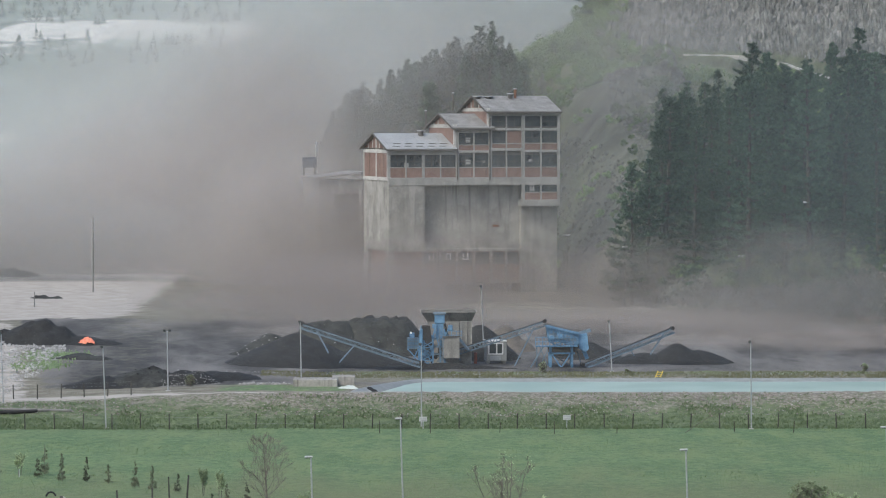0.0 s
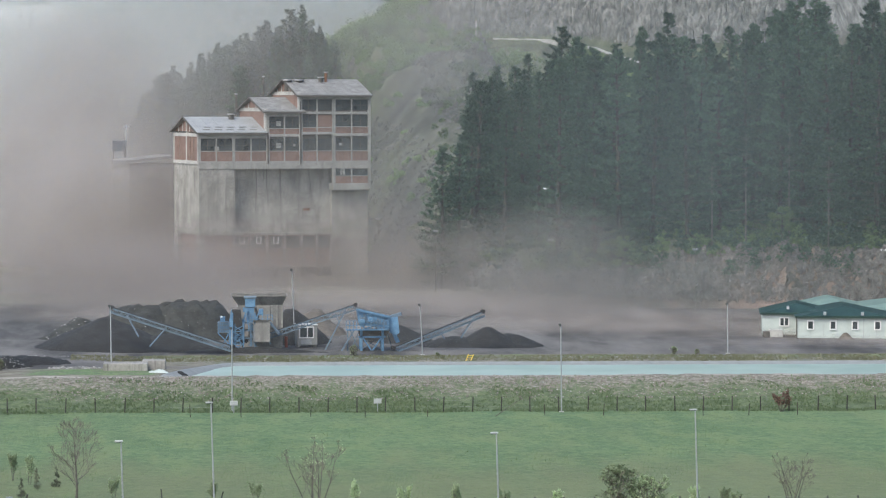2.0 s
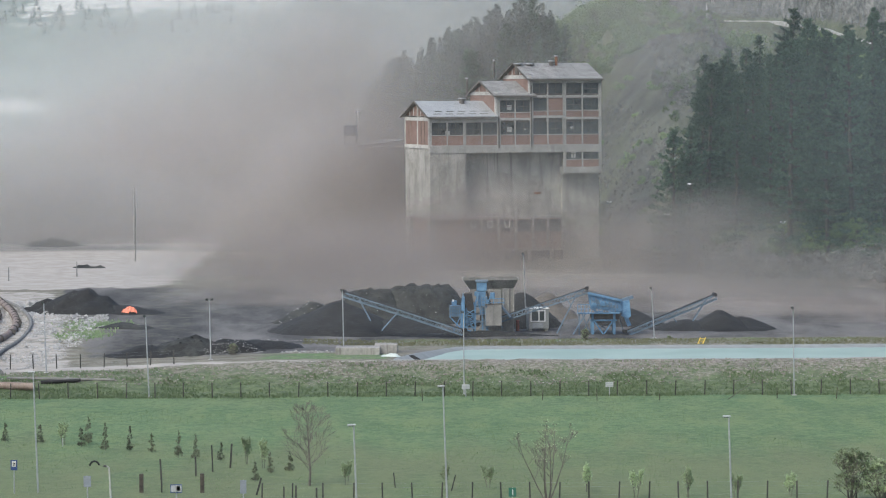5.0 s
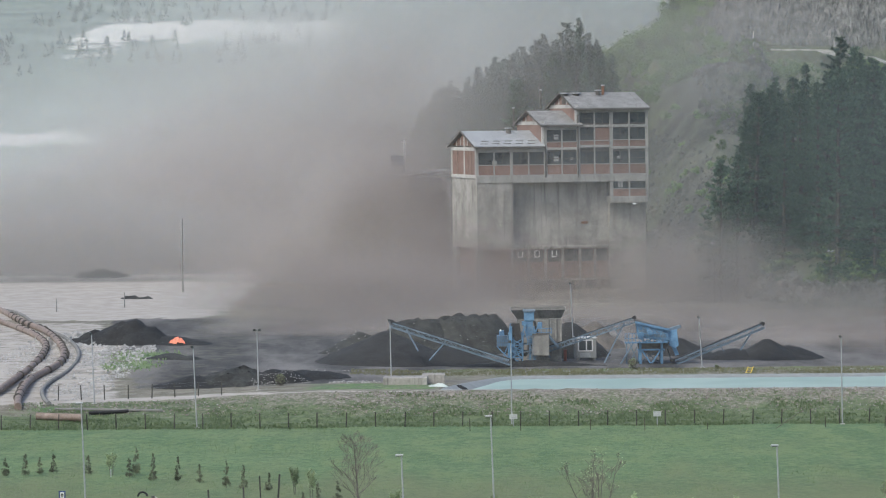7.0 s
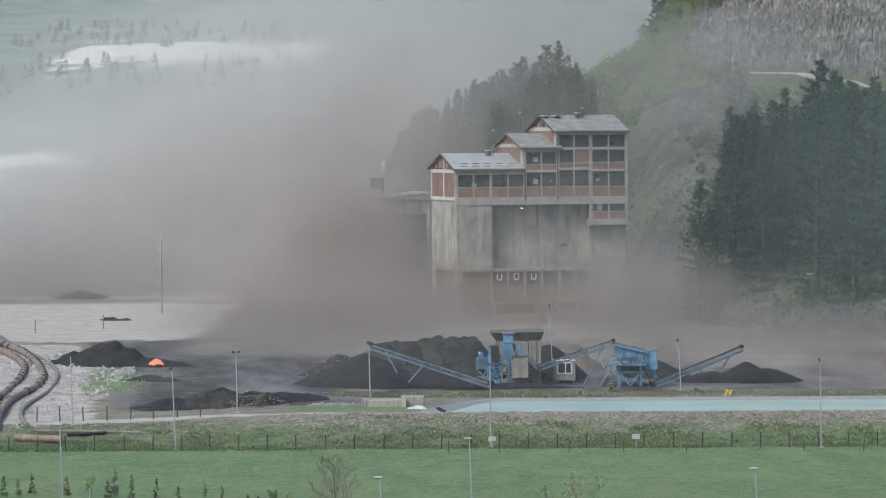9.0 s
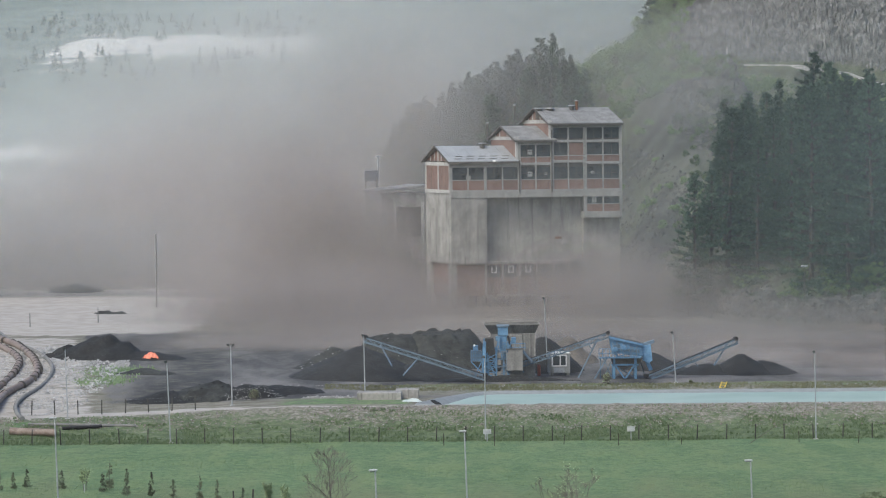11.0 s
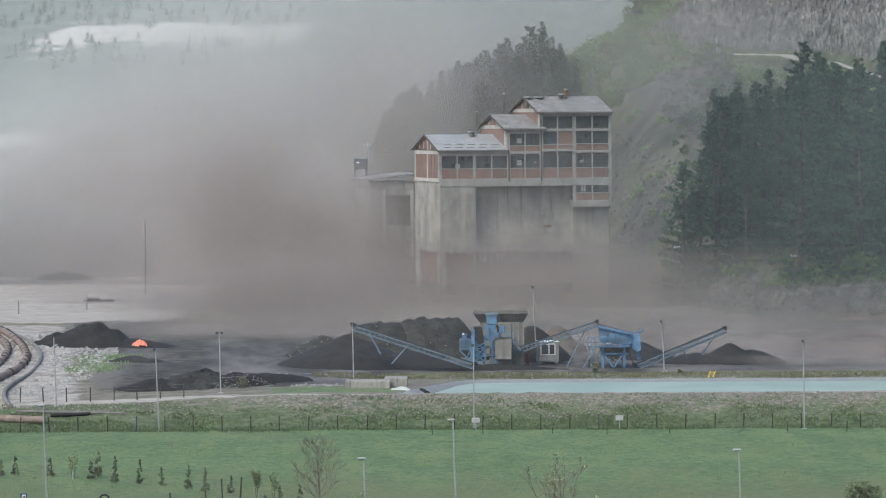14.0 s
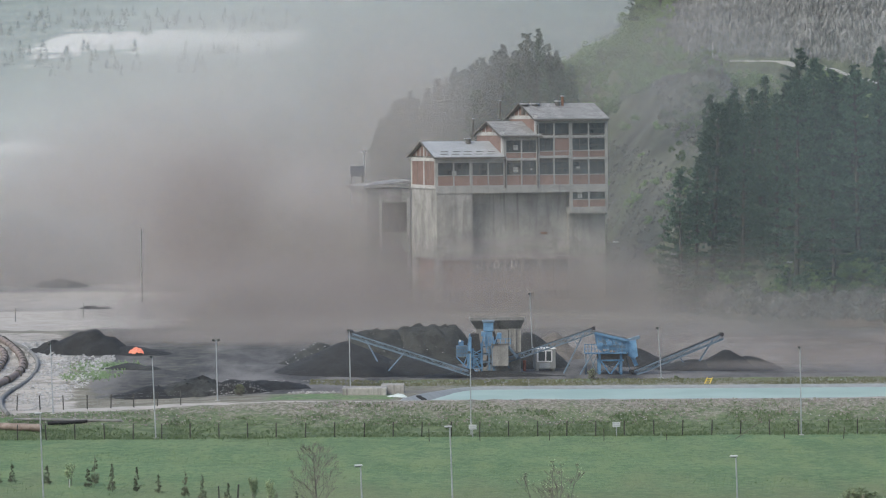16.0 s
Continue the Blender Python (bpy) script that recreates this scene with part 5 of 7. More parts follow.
def site_lamp(x, y, h, label="grey steel yard lamp post with twin floodlights", twin=True, lean=0.0, z=None):
    ob = thing("yard_lamp", x, y, height(x, y) if z is None else z, label, "lamp post", "lamp posts of the coal yard")
    ob.matrix_basis = pose(x, y, (height(x, y) if z is None else z) - 0.1, 0, lean, 0)
    # far poles get a darker colour, to be lost as if in haze
    part("pole", bar(bmesh.new(), (0, 0, 0), (0, 0, h), 0.065, 0.045, 8), STEEL if y < 420 else TRIM_AND_SHADE, ob)
    part("base_plate", one_box((-0.22, -0.22, 0), (0.22, 0.22, 0.14)), CONCRETE_PALE, ob)
    if twin:
        part("crossarm", beam(bmesh.new(), (-0.3, 0, h), (0.3, 0, h), 0.06, 0.06), STEEL, ob)
    for s in ((-0.24, 0.24) if twin else (-0.1,)):
        f = part("floodlight", one_box((s - 0.13, -0.22, h - 0.02), (s + 0.13, 0.05, h + 0.2), 0.03), TRIM_AND_SHADE if y < 420 else WHITE, ob)
        part("lens", one_box((s - 0.1, -0.245, h), (s + 0.1, -0.225, h + 0.17)), GLASS, f)
    return ob


for x, y, h, lean in (
        (-9.5, 349, 6.03, -0.8), (1.81, 326.5, 7.41, -0.1), (31.05, 324.5, 7.78, -0.6),
        (21.35, 371, 5.1, -3.0), (8.77, 388, 7.85, -2.0), (-21.92, 345, 5.7, -0.8),
        (-26.23, 326, 7.25, -2.0), (-36.55, 337, 6.5, -1.5), (52.65, 372, 5.1, -0.8),
        (42.3, 456, 8.0, 0), (29.74, 487, 8.0, 0), (23.04, 508, 8.9, 0), (57.87, 437, 7.6, 0), (79.21, 429, 7.8, 0)):
    site_lamp(x, y, h, lean=lean, twin=y == 345 or y > 420)


def block(x, y, w, d, h, label):
    ob = new("concrete_block", mesh_of("concrete_block", one_box((-w / 2, -d / 2, -0.3), (w / 2, d / 2, h), 0.05), CONCRETE))
    ob.location = (x, y, height(x, y))
    return tagged(ob, label, "concrete block")


block(-8.11, 348, 4.2, 3.0, 0.68, "pale concrete shaft box beside the pond")
block(-5.5, 351, 2.2, 2.4, 0.8, "pale concrete shaft box beside the pond")


def plastic_sheet(x, y, w, d, seed):
    gx, gy = np.meshgrid(np.linspace(-w, w, 26), np.linspace(-d, d, 12))
    z = 0.09 + grid_noise(gx, gy, 1.4, seed) * 0.16
    edge = (np.abs(gx) / w) ** 4 + (np.abs(gy) / d) ** 4
    z = z - 0.35 * np.clip(edge, 0, 1)
    i = np.arange(gx.size).reshape(gx.shape)
    me = bpy.data.meshes.new("plastic_sheet")
    me.from_pydata(np.stack([gx, gy, z], -1).reshape(-1, 3).tolist(), [], np.stack([i[:-1, :-1], i[:-1, 1:], i[1:, 1:], i[1:, :-1]], -1).reshape(-1, 4).tolist())
    me.materials.append(PANEL)
    ob = new("plastic_sheet", me)
    ob.location = (x, y, height(x, y) + 0.05)
    return tagged(ob, "crumpled white plastic liner sheet at the pond's end", "liner sheet")


plastic_sheet(-4.99, 344.8, 1.1, 0.8, 2.0)
heap(-2.97, 345.5, 0.9, 0.7, 0.45, 41.0, "small dark coal scrap pile at the pond", rough=0.08)


def tarpaulin(x, y, z):
    gx, gy = np.meshgrid(np.linspace(-1, 1, 16), np.linspace(-0.8, 0.8, 10))
    r = np.clip(1 - gx ** 2 - (gy / 0.8) ** 2, 0, None)
    zz = r ** 0.6 * 0.48 + grid_noise(gx, gy, 2.4, 4.0) * 0.25 - 0.05
    i = np.arange(gx.size).reshape(gx.shape)
    me = bpy.data.meshes.new("tarpaulin")
    me.from_pydata(np.stack([gx * 0.85, gy * 0.8, zz], -1).reshape(-1, 3).tolist(), [], np.stack([i[:-1, :-1], i[:-1, 1:], i[1:, 1:], i[1:, :-1]], -1).reshape(-1, 4).tolist())
    me.materials.append(TARP)
    ob = new("tarpaulin", me)
    ob.location = (x, y, z)
    return tagged(ob, "crumpled bright orange-red tarpaulin on the coal", "tarpaulin")


tarpaulin(-34.4, 402, on_heaps(-34.4, 402) - 0.05)


def barrier():
    ob = thing("ladder_barrier", 25.42, 362.5, 1.45, "yellow steel access ladder on the pond's bank", "ladder")
    for s in (-0.25, 0.25):
        part("rail", bar(bmesh.new(), (s - 0.3, -1.2, 0.0), (s + 0.3, 0.9, 0.95), 0.05), YELLOW, ob)
    for k in range(5):
        f = k / 5 + 0.1
        part("rung", bar(bmesh.new(), (-0.55 + 0.6 * f, -1.2 + 2.1 * f, 0.95 * f), (-0.05 + 0.6 * f, -1.2 + 2.1 * f, 0.95 * f), 0.035), YELLOW, ob)


barrier()


def tube_path(name, pts, r, material, label, sides=10):
    cu = bpy.data.curves.new(name, "CURVE")
    cu.dimensions, cu.bevel_depth, cu.bevel_resolution = "3D", r, 3
    sp = cu.splines.new("NURBS")
    sp.points.add(len(pts) - 1)
    for p, c in zip(sp.points, pts):
        p.co = (*c, 1)
    sp.use_endpoint_u, sp.order_u = True, 4
    cu.use_fill_caps = True
    cu.materials.append(material)
    tmp = bpy.data.objects.new(name, cu)
    scene.collection.objects.link(tmp)
    dg = bpy.context.evaluated_depsgraph_get()
    me = bpy.data.meshes.new_from_object(tmp.evaluated_get(dg))
    bpy.data.objects.remove(tmp)
    ob = new(name, me)
    return tagged(ob, label, "pipe", "pipes beside the yard")


def loop(pts, r, material, label):
    return tube_path("pipe", [(x, y, height(x, y) + r * 0.8) for x, y in pts], r, material, label)


def flanged(pts, r, material, label, every=4.0):
    """A pipeline with flange rings along it."""
    ob = loop(pts, r, material, label)
    run = [Vector((x, y, height(x, y) + r * 0.8)) for x, y in pts]
    for a, b in zip(run[1:], run[2:-1]):
        for k in range(max(1, int((b - a).length / every))):
            c = a.lerp(b, (k + 0.5) / max(1, int((b - a).length / every)))
            d = (b - a).normalized()
            part("flange", bar(bmesh.new(), c - d * 0.09, c + d * 0.09, r * 1.22, sides=12), TRIM_AND_SHADE, ob)


flanged([(-65.25, 480.4), (-60.34, 459.8), (-55.39, 437.3), (-52.35, 429.0), (-47.26, 402.3), (-44.26, 381.7), (-43.38, 366.7), (-44.59, 360.3), (-45.21, 354.1), (-43.8, 338.0), (-43.2, 334.0)], 0.36, PIPE, "thick brown dusty pipeline curving on gravel", 4.0)
flanged([(-61.33, 451.3), (-56.04, 432.9), (-52.01, 418.2), (-49.09, 403.6), (-47.8, 393.9), (-46.43, 377.7), (-45.97, 362.4), (-46.6, 357.7), (-46.88, 344.0)], 0.34, PIPE, "thick brown dusty pipeline curving on gravel", 4.0)
loop([(-63.75, 474.7), (-61.71, 470.3), (-59.01, 463.3), (-54.07, 434.8), (-50.81, 424.4), (-47.23, 410.2), (-44.6, 395.3), (-42.76, 381.4), (-41.69, 364.2), (-42.89, 356.3), (-43.14, 349.7), (-41.61, 340.0), (-40.6, 336.0)], 0.22, HOSE, "grey hose line curving on gravel")
loop([(-41.0, 330), (-38.9, 329.6), (-36.8, 329.4)], 0.36, PIPE, "brown pipe lying at the fence")
loop([(-36.5, 331.9), (-34.6, 332.3), (-33.0, 332.8)], 0.17, BLACK, "black pipe lying on the bank")
loop([(-39.8, 333.7), (-35.0, 333.4), (-29.9, 332.9)], 0.13, HOSE, "long thin grey pipe lying along the bank")
scraps("rubble", -40.0, 376, 0, 4.6, 36, 8500, 0.1, RUBBLE, "white crushed rubble slope beside the pipes", 11, height, gaps=-0.08)
scraps("rubble", -39.4, 378, 0, 3.0, 24, 260, 0.22, RUBBLE, "large white blocks of crushed stone beside the pipes", 13, height)
scraps("rubble", -46.5, 395, 0, 5, 34, 2600, 0.11, RUBBLE, "pale stones strewn between the pipes", 14, height)
scraps("rubble", -45.67, 412, 0, 6, 14, 300, 0.3, RUBBLE, "white crushed rubble at the yard's edge", 12, height)
tagged(new("pole", mesh_of("pole", bar(bmesh.new(), (-43.6, 520, 2.0), (-43.6, 520, 13.04), 0.1, 0.07), HOSE)), "tall grey pole standing in the dust", "pole", "poles on the gravel lot")
heap(-60.5, 570, 5.0, 3.0, 1.5, 62.0, "grey spoil heap with scrap on the gravel lot", DUSTY_COAL, flat=1.0, rough=0.7, name="spoil_mound")
heap(-48.4, 502, 2.6, 1.4, 0.4, 61.0, "low dark scrap heap on the gravel lot", DUSTY_COAL, flat=1.6, rough=0.35, name="spoil_mound")
for u, y, h in ((14, 470, 2.2), (135, 480, 2.4)):
    x = (u - 784) * y / 6500
    tagged(new("pole", mesh_of("pole", bar(bmesh.new(), (x, y, 2.0), (x + 0.3 * (h > 5), y, 2.2 + h), 0.08, 0.05), HOSE)), "thin grey pole on the pale gravel lot", "pole", "poles on the gravel lot")


# ---- the white office building ----
def office():
    k = 0.0597
    x = lambda u: (u - 1386) * k
    ob = thing("site_office", 62.38, 388, 2.2, "white prefabricated site office with dark green gabled roof", "building", turn=-8)

    def block_of(u0, u1, y0, y1, h, panels):
        w = part("wall", one_box((x(u0), y0, 0), (x(u1), y1, h), 0.02), PANEL, ob)
        n = int((u1 - u0) / 21)
        for i in range(1, n):
            px = x(u0) + (x(u1) - x(u0)) * i / n
            part("panel_joint", one_box((px - 0.02, y0 - 0.015, 0.1), (px + 0.02, y0, h - 0.05)), STEEL, w)
        part("plinth", one_box((x(u0) - 0.02, y0 - 0.03, -0.1), (x(u1) + 0.02, y0 + 0.1, 0.12)), TRIM_AND_SHADE, ob)
        part("fascia", one_box((x(u0) - 0.25, y0 - 0.4, h - 0.02), (x(u1) + 0.25, y0 - 0.25, h + 0.18)), GREEN_ROOF, ob)

    def window(u, y, w, v0=567, v1=582, two=False):
        a, b2 = (600 - v1) * k, (600 - v0) * k
        win = part("window", one_box((x(u), y - 0.04, a), (x(u) + w, y + 0.02, b2)), GLASS, ob)
        fr = bmesh.new()
        for px in (0, w) + ((w / 2,) if two else ()):
            beam(fr, (x(u) + px, y - 0.06, a - 0.06), (x(u) + px, y - 0.06, b2 + 0.06), 0.12, 0.12)
        for pz in (a, b2):
            beam(fr, (x(u), y - 0.06, pz), (x(u) + w, y - 0.06, pz), 0.12, 0.12)
        part("window_frame", fr, WHITE, win, "white window frame")

    def gable(u0, u1, y0, y1, h, top, mat, hip=True):
        r = bmesh.new()
        xa, xb = x(u0) - 0.3, x(u1) + 0.3
        xm = (xa + xb) / 2
        base = [r.verts.new(p) for p in ((xa, y0 - 0.4, h), (xb, y0 - 0.4, h), (xb, y1, h), (xa, y1, h))]
        rid = [r.verts.new(p) for p in ((xm, y0 + (3.0 if hip else -0.3), top), (xm, y1, top))]
        for q in ((base[0], base[1], rid[0]), (base[1], base[2], rid[1], rid[0]), (base[2], base[3], rid[1]), (base[3], base[0], rid[0], rid[1]), tuple(base[::-1])):
            r.faces.new(q)
        bmesh.ops.recalc_face_normals(r, faces=r.faces[:])
        part("roof", r, mat, ob)

    block_of(1386, 1550, 0, 10, 2.35, 8)
    block_of(1324, 1386, 5.5, 14, 2.35, 3)
    block_of(1550, 1640, 3.0, 14, 2.3, 4)
    gable(1386, 1550, 0, 12, 2.37, 3.42, GREEN_ROOF)
    gable(1324, 1450, 5.5, 16, 2.37, 3.35, GREEN_ROOF)
    gable(1380, 1520, 17, 26, 2.4, 3.4, PALE_ROOF)
    gable(1480, 1700, 14, 26, 2.4, 3.3, PALE_ROOF)
    part("wall", one_box((x(1396), 17, 0), (x(1640), 26, 2.38)), PANEL, ob)
    for u in (1404, 1444, 1483, 1523):
        window(u, 0, 0.62)
    window(1356, 5.5, 0.95, two=True)
    window(1557, 3.0, 0.3)
    window(1600, 3.0, 0.7)
    door = part("door", one_box((x(1572), 2.94, 0.05), (x(1586), 3.04, 2.1)), WHITE, ob)
    part("handle", one_box((x(1584), 2.88, 1.0), (x(1585), 2.95, 1.1)), STEEL, door)
    for u, v in ((1432, 551), (1499, 551), (1368, 546)):
        part("roof_vent", one_box((x(u), -0.2 if u > 1386 else 5.4, (600 - v) * k - 0.35), (x(u) + 0.3, 0.6 if u > 1386 else 6.4, (600 - v) * k), 0.02), STEEL, ob)
    for u in (1384.5, 1549.5):
        part("downpipe", bar(bmesh.new(), (x(u), -0.12, 0.05), (x(u), -0.12, 2.4), 0.06), TRIM_AND_SHADE, ob)


office()
for u, y, w, h, m, lab in ((1357, 391, 1.4, 0.85, CONCRETE_PALE, "grey box cabinet beside the office"), (1340, 391, 0.6, 0.7, TRIM_AND_SHADE, "dark bin beside the office")):
    x = (u + 433 - 784) * y / 6500
    tagged(new("utility_box", mesh_of("utility_box", one_box((x - w / 2, y - 0.5, 2.1), (x + w / 2, y + 0.4, 2.2 + h), 0.05), m)), lab, "box")
heap(67.28, 386.3, 1.0, 0.9, 1.0, 44.0, "brown earth pile before the office", SOIL, rough=0.12, name="spoil_mound")


# ---- fences, lamps and signs on the meadow ----
def fence(name, y, x0, x1, step, h, label, z=None, seed=1):
    ob = thing(name, 0, y, 0, label, "fence")
    rnd = random.Random(seed)
    me = mesh_of("post", one_box((-0.05, -0.05, -0.3), (0.05, 0.05, h), 0.012), POST)
    x, tops = x0, []
    while x < x1:
        p = new("post", me)
        p.parent = ob
        g = height(x, y)
        p.matrix_basis = pose(x, 0, g, rnd.uniform(-2, 2), rnd.uniform(-2.5, 2.5), 0)
        tops.append((x, g))
        x += step + rnd.uniform(-0.06, 0.06)
    for k in (0.35, 0.75, 0.96):
        w, last = bmesh.new(), None
        for a, ga in tops:
            ring = [w.verts.new((a, 0.0025 * math.cos(q), ga + h * k + 0.0025 * math.sin(q))) for q in (0.0, 2.09, 4.19)]
            if last:
                for i in range(3):
                    w.faces.new((last[i], last[(i + 1) % 3], ring[(i + 1) % 3], ring[i]))
            last = ring
        part("wire", w, STEEL, ob)
    return ob


fence("wire_fence", 325.0, -46.15, 63.8, 2.573, 1.35, "dark fence posts with thin wire along the embankment")
fence("wire_fence", 243.0, -12.11, 49.2, 1.98, 1.35, "dark fence posts with thin wire along the meadow", seed=5)
fence("wire_fence", 341.0, -40.34, -23.82, 2.2, 1.35, "leaning fence posts on the bank above the meadow", seed=8)


def meadow_lamp(x, y, h, lean=-1.8):
    ob = thing("street_lamp", x, y, 0, "slim grey street lamp with a flat white head", "street lamp", "street lamps on the meadow")
    ob.matrix_basis = pose(x, y, height(x, y) - 0.05, 0, lean, 0)
    part("pole", bar(bmesh.new(), (0, 0, 0), (0, 0, h), 0.065, 0.045, 10), STEEL, ob)
    hd = bmesh.new()
    box(hd, (-0.36, -0.15, h - 0.02), (0.12, 0.15, h + 0.08), 0.035)
    head = part("lamp_head", hd, LAMP_WHITE, ob, "flat white lamp head")
    part("lens", one_box((-0.3, -0.11, h - 0.045), (0.0, 0.11, h - 0.015)), GLASS, head)
    return ob


for u, v in ((49, 655), (617, 752), (776, 684), (1283, 740), (1639, 700)):
    hh = 8.3
    vb = (v - 143 * hh / 28) / (1 - hh / 28)
    y = 28 * 6500 / (vb - 143)
    meadow_lamp((u + (vb - v) * 0.034 + 6 - 784) * y / 6500, y, hh)


def pole_sign(name, x, y, h, w, ph, mat, label, parts=()):
    ob = thing(name, x, y, height(x, y), label, "sign")
    part("post", bar(bmesh.new(), (0, 0, -0.1), (0, 0, h), 0.045, sides=8), STEEL, ob)
    panel = part("panel", one_box((-w / 2, -0.08, h - ph), (w / 2, -0.045, h), 0.01), mat, ob)
    for (a, b, c, d), m in parts:
        part("marking", one_box((a, -0.09, h - ph + b), (c, -0.081, h - ph + d)), m, panel)
    return ob


def at(u, v, base):
    """Metres over the meadow for a bearing and the drop to its foot."""
    y = 28 * 6500 / (base - 143)
    return (u - 784) * y / 6500, y, (base - v) * y / 6500


x, y, h = at(20, 812, 872)
pole_sign("fuel_sign", x, y, h, 0.46, 0.7, SIGN_BLUE, "blue filling station road sign with white pump field", [((-0.14, 0.24, 0.14, 0.62), WHITE), ((-0.07, 0.3, 0.05, 0.54), BLACK), ((0.05, 0.34, 0.09, 0.5), BLACK)])
x, y, h = at(150, 841, 890)
pole_sign("road_sign", x, y, h, 0.5, 0.75, SIGN_BACK, "grey back of a road sign on a post")
x, y, h = at(308, 857, 892)
pole_sign("road_sign", x, y, h, 0.78, 0.56, SIGN_BLUE, "dark framed sign with pale field on a post", [((-0.35, 0.06, 0.35, 0.5), STEEL), ((0.02, 0.14, 0.26, 0.44), WHITE)])
x, y, h = at(427, 850, 890)
pole_sign("road_sign", x, y, h, 0.42, 0.9, SIGN_BACK, "pale grey sign panel on a post")
x, y, h = at(905, 866, 892)
pole_sign("road_sign", x, y, h, 0.5, 0.6, SIGN_GREEN, "dark green sign panel on a short post", [((0.0, 0.1, 0.05, 0.5), WHITE)])
pole_sign("notice_board", 14.68, 324.6, 1.25, 0.68, 0.44, LAMP_WHITE, "white notice board on the embankment fence", [((-0.3, 0.1, 0.3, 0.16), STEEL), ((-0.3, 0.28, 0.3, 0.38), STEEL)])
pole_sign("notice_board", 1.95, 324.6, 1.1, 0.7, 0.42, LAMP_WHITE, "white notice board at the lamp post", [((-0.28, 0.08, 0.28, 0.14), STEEL), ((-0.28, 0.22, 0.28, 0.3), STEEL)])


def stake(u, v, base, w=0.12, lean=0.0, mat=POST, name="wooden_stake", lab="dark wooden stake standing in the meadow"):
    x, y, h = at(u, v, base)
    ob = new(name, mesh_of(name, one_box((-w / 2, -w / 2, -0.2), (w / 2, w / 2, h), w * 0.12), mat))
    ob.matrix_basis = pose(x, y, height(x, y), 0, lean, 0)
    return tagged(ob, lab, "post", "stakes in the meadow")


for u, v, b, w, ln in ((282, 812, 858, 0.12, -3), (404, 785, 829, 0.13, 4), (343, 808, 842, 0.12, -1), (373, 788, 835, 0.1, -2), (450, 845, 878, 0.12, 16), (282, 855, 872, 0.1, 0), (499, 862, 890, 0.1, 0),
                       (520, 860, 892, 0.12, 1), (557, 865, 892, 0.12, 0), (697, 838, 865, 0.08, -6), (797, 842, 870, 0.08, 15)):
    stake(u, v, b, w, ln)
for u in (246, 354):
    stake(u, 838, 872, 0.28, 0, BARK, "gate_post", "stout dark brown post at the meadow's edge")
x, y, h = at(192, 826, 895)
cp = thing("curved_lamp", x, y, height(x, y), "pale slim post with a small hooked lamp", "lamp post")
part("pole", bar(bmesh.new(), (0, 0, 0), (-0.12, 0, h), 0.07, 0.05), CONCRETE_PALE, cp)
part("hook", bar(bmesh.new(), (-0.12, 0, h), (-0.35, 0, h + 0.1), 0.045), CONCRETE_PALE, cp)
part("lamp_head", one_box((-0.5, -0.12, h + 0.02), (-0.28, 0.12, h + 0.14), 0.02), TRIM_AND_SHADE, cp)
x, y, h = at(163, 818, 823)
ty = bmesh.new()
R, r0 = 0.34, 0.07
vv = [[ty.verts.new((math.cos(a) * (R + r0 * math.cos(b)), r0 * math.sin(b), math.sin(a) * (R + r0 * math.cos(b)))) for b in [k * math.pi / 4 for k in range(8)]] for a in [k * math.pi / 10 for k in range(20)]]
for i in range(20):
    for j in range(8):
        ty.faces.new((vv[i][j], vv[(i + 1) % 20][j], vv[(i + 1) % 20][(j + 1) % 8], vv[i][(j + 1) % 8]))
tyre = tagged(new("tyre", mesh_of("tyre", ty, BLACK, shade=True)), "black tyre half buried upright in the meadow", "tyre")
tyre.location = (x, y, height(x, y) - 0.02)
x, y, h = at(107, 774, 788)
sap = tagged(new("marker_pole", mesh_of("marker_pole", bar(bmesh.new(), (0, 0, -0.1), (0, 0, h), 0.035, 0.035), LAMP_WHITE)), "short white marker pole in the meadow", "post")
sap.location = (x, y, height(x, y))


# ---- plants ----
def leaf_cloud(vs, fs, p, rnd, n, radius, size, flat=1.0):
    for _ in range(n):
        o = Vector((rnd.gauss(0, 1), rnd.gauss(0, 1), rnd.gauss(0, flat))) * radius * 0.6
        a = Vector((rnd.uniform(-1, 1), rnd.uniform(-1, 1), rnd.uniform(-0.6, 0.6))).normalized() * size * rnd.uniform(0.6, 1.3)
        b = a.cross(Vector((rnd.uniform(-1, 1), rnd.uniform(-1, 1), rnd.uniform(-1, 1)))).normalized() * size * 0.55
        k, c = len(vs), p + o
        vs += [tuple(c - a), tuple(c + b), tuple(c + a), tuple(c - b)]
        fs.append((k, k + 1, k + 2, k + 3))


def cloud_mesh(name, vs, fs, material):
    me = bpy.data.meshes.new(name)
    me.from_pydata(vs, [], fs)
    me.materials.append(material)
    return me


def quads_mesh(name, c, a, b, material):
    """Lozenge leaves about the centres c, with the half axes a and b."""
    vs = np.stack([c - a, c + b, c + a, c - b], 1).reshape(-1, 3)
    me = bpy.data.meshes.new(name)
    me.from_pydata(vs.tolist(), [], np.arange(len(vs)).reshape(-1, 4).tolist())
    me.materials.append(material)
    return me


def unit(v):
    return v / np.maximum(np.linalg.norm(v, axis=1, keepdims=True), 1e-6)


